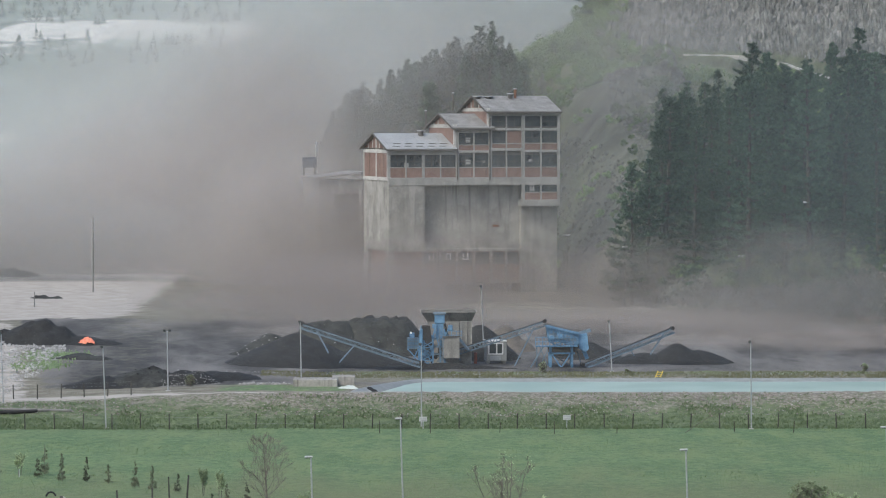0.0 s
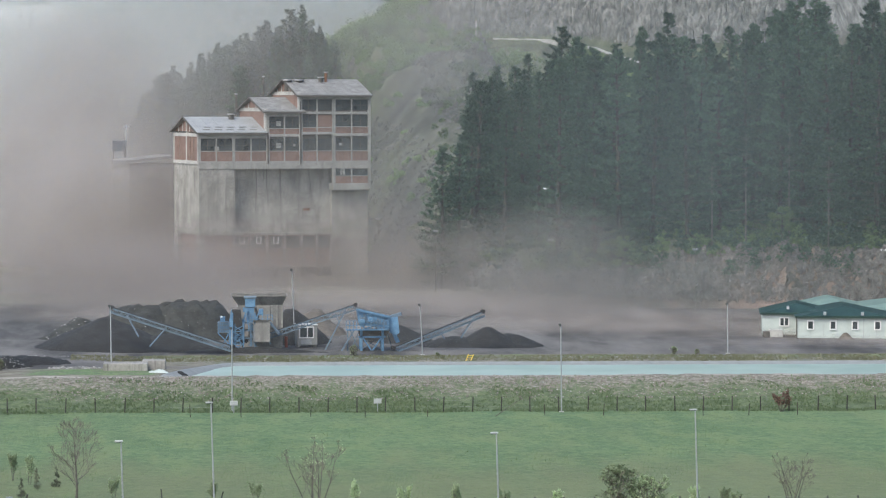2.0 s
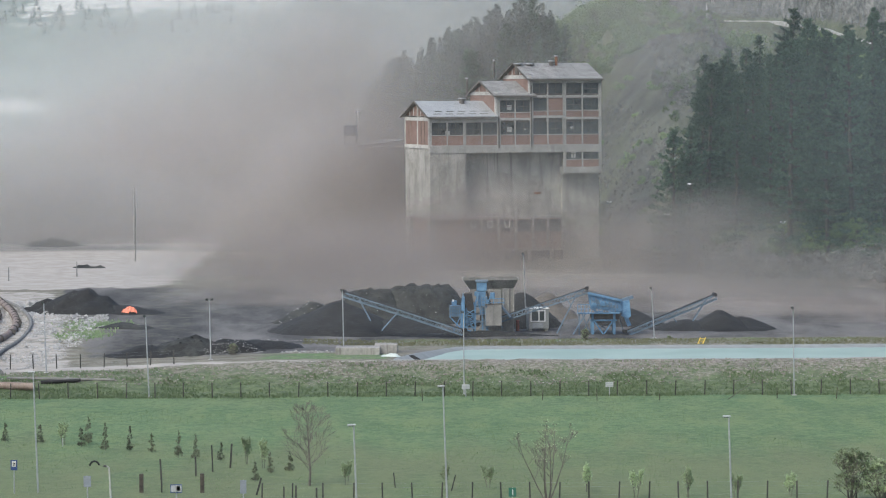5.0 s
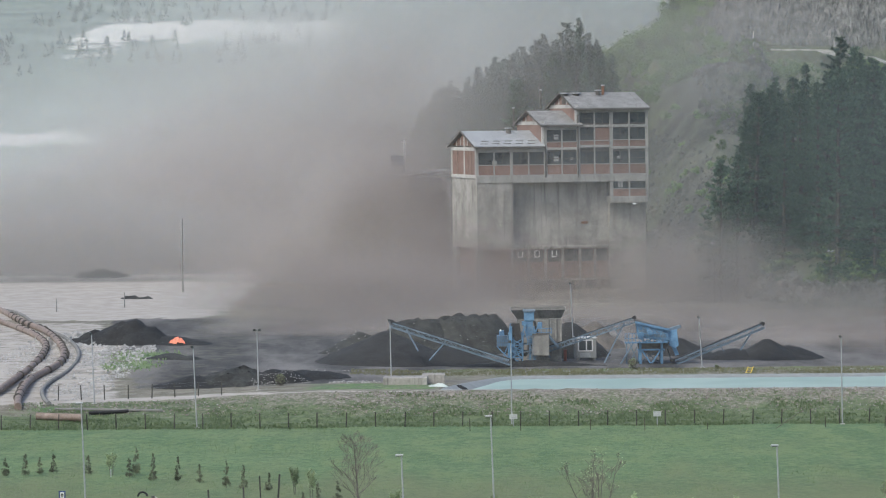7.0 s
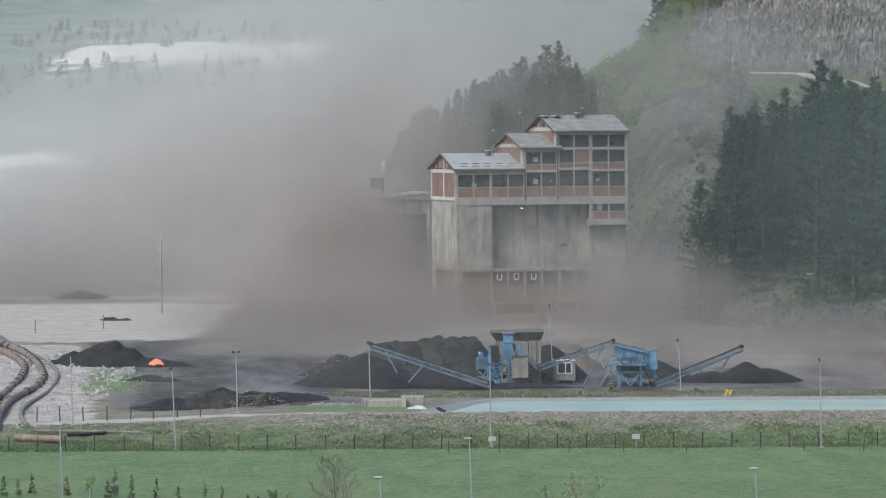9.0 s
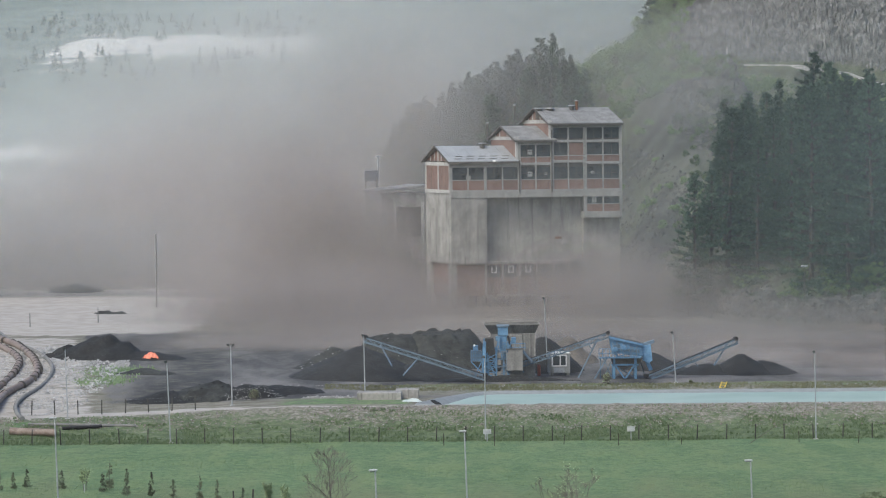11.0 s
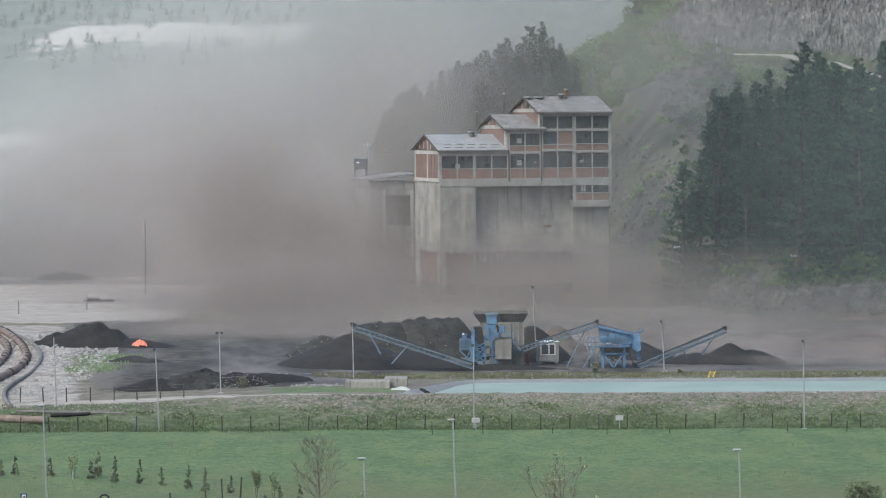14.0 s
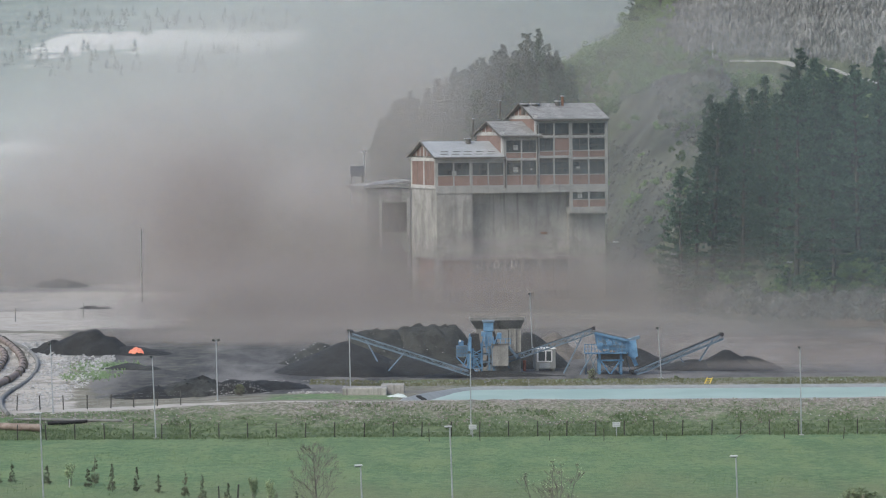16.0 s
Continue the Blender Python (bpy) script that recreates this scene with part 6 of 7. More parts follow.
def lobes(rng, centre, radius, n, size):
    """Leaves lying about the shells of rounded clumps: centres, half axes."""
    c, r = np.repeat(centre, n, 0), np.repeat(radius, n)[:, None]
    o = unit(rng.normal(0, 1, c.shape) + np.array([0, 0, 0.35]))
    c = c + o * r * rng.uniform(0.7, 1.08, (len(c), 1)) * np.array([1, 1, 0.85])
    d = unit(np.cross(o, rng.normal(0, 1, c.shape)) + rng.normal(0, 0.4, c.shape))
    s = rng.uniform(0.6, 1.35, (len(c), 1)) * size
    return c, d * s, unit(np.cross(d, o + rng.normal(0, 0.5, c.shape))) * s * 0.55


def small_tree(name, h, seed, label, limbs=16, leaves=0, leaf_size=0.08, leaf=LEAVES, spread=0.4, stems=1, r=0.07, category="tree", group="", twigs=5, bole=0.0):
    """A young or bare tree: one or more leaders, rising side limbs and fine twigs, with leaves at the twigs if asked for."""
    rnd = random.Random(seed)
    ob = thing(name, 0, 0, 0, label, category, group)
    bm, vs, fs = bmesh.new(), [], []
    if bole:
        bar(bm, (0, 0, -0.1), (0, 0, bole), r * 2.0, r * 1.7, 8)
    for s in range(stems):
        a0 = 6.283 * s / stems + rnd.uniform(-0.4, 0.4)
        out = rnd.uniform(0.25, 1.0) * spread * (stems > 1)
        p, d = Vector((math.cos(a0) * 0.08, math.sin(a0) * 0.08, bole - 0.1)), Vector((math.cos(a0) * out, math.sin(a0) * out, 1)).normalized()
        top = (h - bole) * (rnd.uniform(0.78, 1.0) if stems > 1 else 1.0)
        n, spine, rr = 9, [], r
        for i in range(n):
            d = (d + Vector((rnd.uniform(-1, 1), rnd.uniform(-1, 1), 0.25)) * 0.07).normalized()
            q = p + d * (top / n / max(0.75, d.z))
            r2 = max(0.012, r * (1 - (i + 1) / n) + 0.01)
            bar(bm, p, q, rr, r2, 6 if rr > 0.04 else 4)
            spine.append((p, q, r2))
            p, rr = q, r2
        for k in range(limbs):
            f = 0.16 + 0.8 * (k + rnd.random()) / limbs
            a, b, r2 = spine[min(n - 1, int(f * n))]
            o = a.lerp(b, rnd.random())
            ang = rnd.uniform(0, 6.283)
            e = Vector((math.cos(ang) * spread * 1.6, math.sin(ang) * spread * 1.6, rnd.uniform(0.75, 1.25))).normalized()
            L = h * (0.54 - 0.36 * f) * rnd.uniform(0.7, 1.15)
            lr = max(0.012, r2 * 0.3)
            for j in range(3):
                e = (e + Vector((rnd.uniform(-1, 1), rnd.uniform(-1, 1), rnd.uniform(0, 0.8))) * 0.13).normalized()
                w = o + e * (L / 3)
                bar(bm, o, w, lr, lr * 0.75, 4)
                o, lr = w, lr * 0.75
                for _ in range(twigs if j else twigs // 2):
                    c = (e + Vector((rnd.uniform(-1, 1), rnd.uniform(-1, 1), rnd.uniform(-0.2, 0.7))) * 0.6).normalized()
                    tip = o + c * (L * rnd.uniform(0.14, 0.34))
                    bar(bm, o, tip, 0.009, 0.006, 3)
                    if leaves:
                        leaf_cloud(vs, fs, tip, rnd, leaves, 0.15 * h / 2, leaf_size)
    part("trunk", bm, TWIGS, ob)
    if leaves:
        cr = new("crown", cloud_mesh("crown", vs, fs, leaf))
        cr.parent = ob
    return ob


def fine_tree(name, h, seed, label, reach=0.42, leaves=0, fork=0.28, category="tree", stems=1):
    """A bare or budding tree: a short trunk that forks again and again into fine twigs, with an egg-shaped head."""
    rnd = random.Random(seed)
    ob = thing(name, 0, 0, 0, label, category)
    bm, tips = bmesh.new(), []

    def grow(p, d, length, r, depth):
        q = p
        for _ in range(2):
            d = (d + Vector((rnd.gauss(0, 0.12), rnd.gauss(0, 0.12), 0.1))).normalized()
            n = q + d * (length / 2)
            bar(bm, q, n, r, max(0.007, r * 0.86), 5 if r > 0.03 else 3)
            q, r = n, max(0.007, r * 0.86)
        if depth == 0:
            tips.append(tuple(q))
            return
        for k in range(rnd.choice((2, 3, 3))):
            a = rnd.uniform(0, 6.283)
            side = Vector((math.cos(a), math.sin(a), 0))
            e = (d + side * rnd.uniform(0.3, 0.95) * (reach / 0.42)).normalized()
            grow(q if k else p.lerp(q, 0.75), e, length * rnd.uniform(0.6, 0.84), max(0.009, r * 0.72), depth - 1)

    for stem in range(stems):
        a = 6.283 * stem / stems + rnd.uniform(-0.3, 0.3)
        lean = 0.0 if stems == 1 else rnd.uniform(0.15, 0.55)
        p, d, steps = Vector((0, 0, -0.2)), Vector((math.cos(a) * lean, math.sin(a) * lean, 1)).normalized(), 14
        thick = h * (0.015 if stems == 1 else 0.008)
        for i in range(steps):
            f = (i + 1) / steps
            d = (d + Vector((rnd.gauss(0, 0.05), rnd.gauss(0, 0.05), 0.1 if stems == 1 else 0.02))).normalized()
            q = p + d * (h * 0.94 / steps)
            bar(bm, p, q, thick * (1.06 - f) + 0.01, thick * (1.0 - f) + 0.01, 7)
            if f > fork:
                for k in range(3 if stems == 1 else i % 2):
                    b = rnd.uniform(0, 6.283)
                    e = Vector((math.cos(b), math.sin(b), rnd.uniform(0.6, 1.15))).normalized()
                    grow(p.lerp(q, rnd.random()), e, h * reach * 0.42 * (1.02 - ((f - 0.42) / 0.66) ** 2) * (1 if stems == 1 else 0.75), max(0.014, h * 0.006 * (1.1 - f)), 3)
            p = q
    part("trunk", bm, TWIGS, ob)
    if leaves:
        rng = np.random.default_rng(seed)
        c = np.array(tips)[::3] if leaves == 1 else np.repeat(np.array(tips), leaves, 0)
        c = c + rng.normal(0, 0.06 * h / 4, c.shape)
        d = unit(rng.normal(0, 1, c.shape))
        cr = new("crown", quads_mesh("crown", c, d * (0.05 if leaves == 1 else 0.085), unit(np.cross(d, rng.normal(0, 1, c.shape))) * (0.032 if leaves == 1 else 0.055), GREY_LEAVES))
        cr.parent = ob
    return ob


def put(ob, x, y, turn=0.0, sink=0.05):
    s = ob.scale.copy()
    ob.matrix_basis = pose(x, y, height(x, y) - sink, 0, 0, turn) @ Matrix.Diagonal((*s, 1))
    return ob


x, y, h = at(545, 705, 862)
put(fine_tree("bare_tree", h, 5, "bare brown tree with a head of fine twigs"), x, y)
x, y, h = at(968, 738, 892)
put(fine_tree("sparse_tree", h, 12, "many-stemmed thin tree with sparse pale young leaves", 0.42, 1, 0.3, stems=6), x, y)
x, y, h = at(1505, 792, 895)
put(fine_tree("leafy_shrub", h, 21, "leafing green shrub at the meadow's edge", 0.55, 2, 0.1, "shrub", 8), x, y)
x, y, h = at(1560, 808, 895)
put(fine_tree("leafy_shrub", h, 22, "leafing green shrub at the meadow's edge", 0.55, 2, 0.1, "shrub", 7), x, y)
x, y, h = at(1822, 770, 885)
put(fine_tree("sparse_tree", h, 14, "many-stemmed thin tree with sparse pale young leaves", 0.42, 1, 0.3, stems=6), x, y)
def sapling(seed, h, label):
    """A young tree: a thin stem, bushy and dark below, drawn out to a thin leafing tip."""
    rnd = random.Random(seed)
    ob = thing("sapling", 0, 0, 0, label, "sapling", "saplings in the meadow")
    bm = bmesh.new()
    bar(bm, (0, 0, -0.1), (rnd.uniform(-0.04, 0.04), 0, h), 0.022, 0.008, 5)
    cs, rs = [], []
    for k in range(34):
        f = 0.1 + 0.86 * rnd.random() ** 1.35
        a, out = rnd.uniform(0, 6.283), h * (0.2 * (1 - f) ** 0.8 + 0.025) * rnd.uniform(0.3, 1.1)
        tip = Vector((math.cos(a) * out, math.sin(a) * out, h * f))
        bar(bm, (0, 0, h * f * 0.88), tip, 0.009, 0.005, 3)
        cs.append(tuple(tip))
        rs.append(h * (0.08 * (1 - f) + 0.02))
    part("trunk", bm, TWIGS, ob)
    rng = np.random.default_rng(seed)
    cr = new("crown", quads_mesh("crown", *lobes(rng, np.array(cs), np.array(rs), 30, 0.042), DRY_LEAVES))
    cr.parent = ob
    return ob


saps = [sapling(40 + k, 1.7, "thin young tree with dull leaves planted in a row") for k in range(4)]
fresh = [small_tree("sapling", 1.6, 50 + k, "thin young tree with fresh leaves in the meadow", 9, 5, 0.07, GREY_LEAVES, 0.3, 2, 0.02, "sapling", "saplings in the meadow", 3) for k in range(2)]
spots = [(67, 752, 783), (140, 758, 789), (152, 738, 784), (183, 752, 796), (226, 752, 797), (265, 765, 800), (312, 757, 808), (343, 768, 812), (388, 782, 815), (475, 800, 838), (510, 795, 835),
         (448, 818, 852), (5, 745, 780), (-45, 745, 785), (-80, 750, 785), (-20, 752, 782)]
spare = [(108, 745, 785), (433, 772, 822), (463, 772, 830), (611, 810, 862), (787, 818, 870), (862, 822, 866), (1037, 820, 875), (1125, 828, 885), (1217, 825, 885), (1303, 835, 890), (1400, 838, 885),
         (1645, 830, 885), (1700, 835, 888), (1610, 850, 890), (1720, 842, 890)]
for i, (kinds, places) in enumerate(((saps, spots), (fresh, spare))):
    for j, (u, v, b) in enumerate(places):
        x, y, h = at(u, v, b)
        src = kinds[j % len(kinds)]
        ob = src if j < len(kinds) else copy_thing(src, Matrix())
        ob.matrix_basis = pose(x, y, height(x, y) - 0.03, 0, 0, j * 77) @ Matrix.Diagonal((src.scale.x * 0.9, src.scale.y * 0.9, src.scale.x * h / (1.45 if i == 0 else 1.6), 1))
x, y = 50.7, 324
put(small_tree("reddish_shrub", 1.75, 61, "small reddish brown shrub at the fence", 8, 3, 0.08, RED_LEAVES, 0.5, 3, 0.03, "shrub"), x, y)
for k, (u, y, h) in enumerate(((1035, 369, 1.3), (1170 + 437, 371.5, 0.95), (1216 + 433, 371.5, 0.7), (1185, 369, 0.6), (410, 349, 1.3))):
    put(fine_tree("weed_bush", h, 70 + k, "thin pale green weeds on the pond's far bank", 0.5, 1, 0.02, "shrub"), (u - 784) * y / 6500, y)


def pine(seed, h, wid, lean=0.0, low=0.12, bark=BARK, girth=0.26, label="tall dark green pine on the slope"):
    """A pine: trunk, uneven whorls of limbs and upturned tufts of needles on them, with gaps between the layers."""
    rnd = random.Random(seed)
    ob = thing("pine_tree", 0, 0, 0, label, "tree", "pines on the slope")
    bm = bmesh.new()
    bar(bm, (0, 0, -1.5), (lean, 0, h * 0.55), girth, girth * 0.65, 7)
    bar(bm, (lean, 0, h * 0.55), (lean * 1.4, 0, h * 0.985), girth * 0.65, 0.03, 6)
    spots, ways = [], []
    z = h * low
    lobe = rnd.uniform(0, 6.283)
    while z < h * 0.985:
        f = z / h
        t = (f - low) / (1 - low)
        reach = (wid * (1 - t) ** 0.72 * (0.7 + 0.3 * min(1.0, t / 0.2)) + 0.25) * rnd.uniform(0.72, 1.15)
        for _ in range(rnd.randint(6, 9)):
            if rnd.random() < 0.16:
                continue
            a = rnd.uniform(0, 6.283)
            L = reach * rnd.uniform(0.55, 1.12) * (1 + 0.18 * math.cos(a - lobe + 3 * f))
            p = Vector((lean * f * 1.4, 0, z + rnd.uniform(-0.25, 0.25)))
            d = Vector((math.cos(a), math.sin(a), rnd.uniform(-0.32, 0.02) + 0.85 * t)).normalized()
            side = Vector((-math.sin(a), math.cos(a), 0))
            bar(bm, p, p + d * L * 0.9, 0.05, 0.015, 3)
            for i in range(max(3, int(L * 3.6))):
                k = 0.3 + 0.7 * rnd.random() ** 0.7
                spots.append(tuple(p + d * (L * k) + side * rnd.gauss(0, 0.12 + 0.3 * L * (1.1 - k)) + Vector((0, 0, 0.16 * L * k * k + rnd.uniform(-0.05, 0.06)))))
                ways.append(tuple(d * 0.7 + side * rnd.uniform(-0.5, 0.5) + Vector((0, 0, 0.55))))
        z += rnd.uniform(0.95, 1.5) * (1 - 0.45 * t)
    part("trunk", bm, bark, ob)
    rng = np.random.default_rng(seed)
    c, w = np.repeat(np.array(spots), 13, 0), np.repeat(unit(np.array(ways)), 13, 0)
    d = unit(w * 0.9 + rng.normal(0, 0.5, c.shape) * np.array([1, 1, 0.7]))
    long = rng.uniform(0.14, 0.26, (len(c), 1))
    across = unit(np.cross(d, rng.normal(0, 1, c.shape))) * rng.uniform(0.045, 0.085, (len(c), 1))
    cr = new("crown", quads_mesh("crown", c + d * long * 0.8 + rng.normal(0, 0.07, c.shape), d * long, across, NEEDLES))
    cr.parent = ob
    return ob, h


def broadleaf(seed, h, wid, material=LEAVES, label="round-headed tree in fresh green leaf"):
    """A leafy tree: trunk, rising limbs, and a crown of many clumps with gaps."""
    rnd = random.Random(seed)
    ob = thing("broadleaf_tree", 0, 0, 0, label, "tree", "leafy trees on the slope")
    bm = bmesh.new()
    bar(bm, (0, 0, -0.8), (0.1, 0, h * 0.5), 0.17, 0.1, 7)
    cs, rs = [], []
    for k in range(26):
        a, f = rnd.uniform(0, 6.283), rnd.uniform(0.3, 0.98)
        out = wid * 0.5 * math.sqrt(max(0.05, 1 - ((f - 0.58) / 0.45) ** 2)) * rnd.uniform(0.35, 1.0)
        tip = Vector((math.cos(a) * out, math.sin(a) * out, h * f * 0.95))
        cs.append(tuple(tip))
        rs.append(h * rnd.uniform(0.07, 0.135))
        bar(bm, (0.05, 0, h * min(0.5, f * 0.6)), tip, 0.05, 0.02, 4)
    part("trunk", bm, BARK, ob)
    rng = np.random.default_rng(seed)
    cr = new("crown", quads_mesh("crown", *lobes(rng, np.array(cs), np.array(rs), 110, 0.13), material))
    cr.parent = ob
    return ob, h


pines = [pine(101, 23, 4.3, 0, 0.06), pine(102, 21, 3.8, 0.4, 0.05), pine(103, 24, 3.9, 0, 0.1), pine(104, 19, 4.2, -0.3, 0.03), pine(105, 22, 4.7, 0, 0.03)]
rnd = random.Random(77)
made = 0
used = [False] * 5


def stand_pine(x, y, h, k=None, wide=1.0):
    global made
    k = rnd.randrange(5) if k is None else k
    src, hh = pines[k]
    ob = src if not used[k] else copy_thing(src, Matrix())
    used[k] = True
    s = h / hh
    wide *= 1.18
    ob.matrix_basis = pose(x, y, on_hill(x, y) - 0.3, 0, rnd.uniform(-2, 2), rnd.uniform(0, 360)) @ Matrix.Diagonal((s * wide * rnd.uniform(0.9, 1.15), s * wide * rnd.uniform(0.9, 1.15), s, 1))
    made += 1


# the wood: closed ranks up the slope, the tops rising with it
def wood_top(x, y):
    b = x / y
    return 28 + y * float(np.interp(b, [0.056, 0.066, 0.071, 0.078, 0.084, 0.0885, 0.0955, 0.104, 0.109, 0.117, 0.1254, 0.131, 0.137, 0.146, 0.152, 0.19], [-0.006, 0.005, 0.0015, 0.006, 0.005, 0.0105, 0.014, 0.013, 0.011, 0.014, 0.016, 0.013, 0.012, 0.014, 0.02, 0.021]))


for row in range(6):
    x = 33.5 + row * 1.0
    while x < 103:
        yy = 474 + row * 13 - 0.45 * max(0, x - 45) * (1 if row < 4 else 0.6) + rnd.uniform(-4, 4)
        if yy > foot(x) + 9:
            top = wood_top(x, yy) + 3.0 + 1.5 * (x > 64) - 5.5 * rnd.random() ** 1.5 - (5 - row) * rnd.uniform(0.2, 1.3)
            stand_pine(x, yy, min(27, max(9, top - on_hill(x, yy))))
        x += rnd.uniform(2.6, 4.8)
stand_pine(31.0, 492, 20.5, 4, 0.95)
stand_pine(33.2, 494, 19.5, 0)
stand_pine(38.31, 500, 18.1, 1)
stand_pine(60.2, 486, 22.5, 3, 0.9)
# the dark wooded ridge behind the plant
for k in range(170):
    f = k / 170
    x = -16.5 + 37 * f + rnd.uniform(-1, 1)
    yy = foot(x) + rnd.uniform(30, 100)
    b = 784 + 6500 * x / yy
    top = 28 - (float(np.interp(b, [600, 649, 664, 694, 734, 784, 854, 924, 964, 980, 1010], [230, 191, 140, 92, 86, 50, 26, -19, -20, 24, 45])) - 143) * yy / 6500
    tall = top - 7.0 * rnd.random() ** 1.4 - on_hill(x, yy)
    if tall > 3:
        stand_pine(x, yy, min(22.0, tall), None, 0.8)


# bare-stemmed pines at the wood's edge
slim = [pine(111 + k, 20, 2.4, 0.2 * k, 0.5, TWIGS, 0.13, "slender pine with a long bare pale stem") for k in range(2)]
for k, (x, y, h) in enumerate(((67.0, 458, 15.0), (72.3, 457, 16.5), (77.0, 455, 14.0), (63.2, 461, 14.0))):
    src, hh = slim[k % 2]
    ob = src if k < 2 else copy_thing(src, Matrix())
    ob.matrix_basis = pose(x, y, on_hill(x, y) - 0.3, 0, 0, 80 * k) @ Matrix.Diagonal((1, 1, h / hh, 1))
# leafy trees on the quarry's rim, on the green hill and at the wood's foot
leafy = [broadleaf(121, 8.0, 5.6), broadleaf(122, 7.0, 6.0), broadleaf(123, 9.0, 5.6)]
stood = [False] * 3


def stand_leafy(x, y, h):
    k = rnd.randrange(3)
    src, hh = leafy[k]
    ob = src if not stood[k] else copy_thing(src, Matrix())
    stood[k] = True
    ob.matrix_basis = pose(x, y, on_hill(x, y) - 0.3, 0, 0, rnd.uniform(0, 360)) @ Matrix.Diagonal((h / hh * rnd.uniform(0.9, 1.2), h / hh, h / hh, 1))


for k in range(30):
    x = 34.6 + 11.7 * k / 30 + rnd.uniform(-0.6, 0.6)
    stand_leafy(x, foot(x) + rnd.uniform(186, 232), rnd.uniform(6.0, 9.0))
stand_pine(34.6, 668, 10.5, 1, 0.9)
stand_pine(36.0, 676, 11.5, 3, 0.9)
for x, y, h in ((24.0, 655, 3.4), (27.2, 648, 3.2), (29.0, 640, 3.8), (31.0, 645, 4.2), (26.0, 622, 3.0), (22.0, 634, 3.2), (51.0, 466, 4.6), (52.5, 465, 3.6), (57.0, 462, 3.4), (71.3, 456, 4.4), (73.4, 456, 3.4),
                (69.5, 457, 3.2), (61.5, 460, 2.8), (82.0, 452, 4.0), (88.0, 451, 4.4), (60.5, 600, 4.6), (62.6, 598, 4.0), (58.8, 601, 3.2), (70.5, 592, 3.4)):
    stand_leafy(x, y, h)


def bushes(name, n, region, size, material, label, seed, cat="bushes"):
    """Scrub on the hillside: leafy clumps of uneven size."""
    r = random.Random(seed)
    cs, rs, left = [], [], n
    while left:
        x, y = region(r)
        if y < foot(x) + 2:
            continue
        left -= 1
        s = size * r.uniform(0.5, 1.5)
        z = on_hill(x, y) + s * 0.35
        for _ in range(5):
            cs.append((x + r.gauss(0, 0.55) * s, y + r.gauss(0, 0.55) * s, z + r.gauss(0.15, 0.35) * s))
            rs.append(s * r.uniform(0.3, 0.6))
    rng = np.random.default_rng(seed)
    return tagged(new(name, quads_mesh(name, *lobes(rng, np.array(cs), np.array(rs), 34, 0.17), material)), label, cat, kind="stuff")


bushes("hill_scrub", 520, lambda r: (r.uniform(17, 40), r.uniform(610, 690)), 1.4, LEAVES, "fresh green scrub along the ridge", 1)
bushes("hill_scrub", 170, lambda r: (lambda x: (x, foot(x) + r.uniform(70, 142)))(r.uniform(34, 66)), 0.9, LEAVES, "green scrub on the scree slope", 2)
bushes("cliff_scrub", 70, lambda r: (lambda x: (x, foot(x) + r.uniform(7, 26)))(r.uniform(33, 100)), 1.3, LEAVES, "green undergrowth above the cut rock", 3)
bushes("cliff_scrub", 170, lambda r: (lambda x: (x, foot(x) + r.uniform(4, 26)))(r.uniform(36, 100)), 1.5, NEEDLES, "dark undergrowth below the pines", 9)
bushes("ridge_scrub", 200, lambda r: (r.uniform(20, 38), r.uniform(650, 700)), 1.4, LEAVES, "green scrub along the crest", 7)
bushes("rim_scrub", 50, lambda r: (lambda x: (x, foot(x) + r.uniform(196, 235)))(r.uniform(30, 46)), 1.6, LEAVES, "green trees along the quarry's rim", 4)
bushes("road_scrub", 70, lambda r: (lambda x: (x, foot(x) + r.uniform(143, 149)))(r.choice((r.uniform(46, 52), r.uniform(57, 64), r.uniform(66, 76)))), 1.1, LEAVES, "light green scrub before the road wall", 6)
bushes("road_scrub", 90, lambda r: (lambda x: (x, foot(x) + r.uniform(125, 146)))(r.uniform(40, 80)), 1.2, LEAVES, "light green scrub below the bench road", 5)


def tufts(name, n, x0, x1, y0, y1, size, material, label, seed, keep=lambda x, y: True):
    r = random.Random(seed)
    vs, fs = [], []
    for _ in range(n):
        x, y = r.uniform(x0, x1), r.uniform(y0, y1)
        if not keep(x, y):
            continue
        z = height(x, y)
        s = size * r.uniform(0.5, 1.6)
        for _ in range(4):
            a = r.uniform(0, 6.283)
            k = len(vs)
            w = s * 0.35
            lx, ly = r.uniform(-0.5, 0.3) * s, r.uniform(-0.4, 0.4) * s
            vs += [(x - w * math.cos(a), y - w * math.sin(a), z - 0.03), (x + w * math.cos(a), y + w * math.sin(a), z - 0.03), (x + lx, y + ly, z + s)]
            fs.append((k, k + 1, k + 2))
    return tagged(new(name, cloud_mesh(name, vs, fs, material)), label, "grass", kind="stuff")


tufts("grass_tufts", 42000, -44, 68, 240, 325, 0.05, WEEDS, "rough tufts of meadow grass", 1)
tufts("bank_weeds", 26000, -44, 72, 324.5, 337, 0.12, WEEDS, "green weeds on the embankment", 2, lambda x, y: noise.noise(Vector((x * 0.2, y * 0.3, 0))) > (y - 332) / 12)
tufts("bank_weeds", 9000, -44, 72, 330, 338, 0.1, WEEDS, "thin weeds on the stony bank", 12, lambda x, y: noise.noise(Vector((x * 0.5, y * 0.9, 3))) > -0.05)
tufts("bank_weeds", 9000, -14, 72, 361.5, 370, 0.12, PALE_GRASS, "pale weeds along the pond's far bank", 3)
scraps("bank_stones", 14, 334.5, 0, 60, 4.4, 3000, 0.1, EARTH_STONE, "brown stones breaking out of the embankment", 20, height)
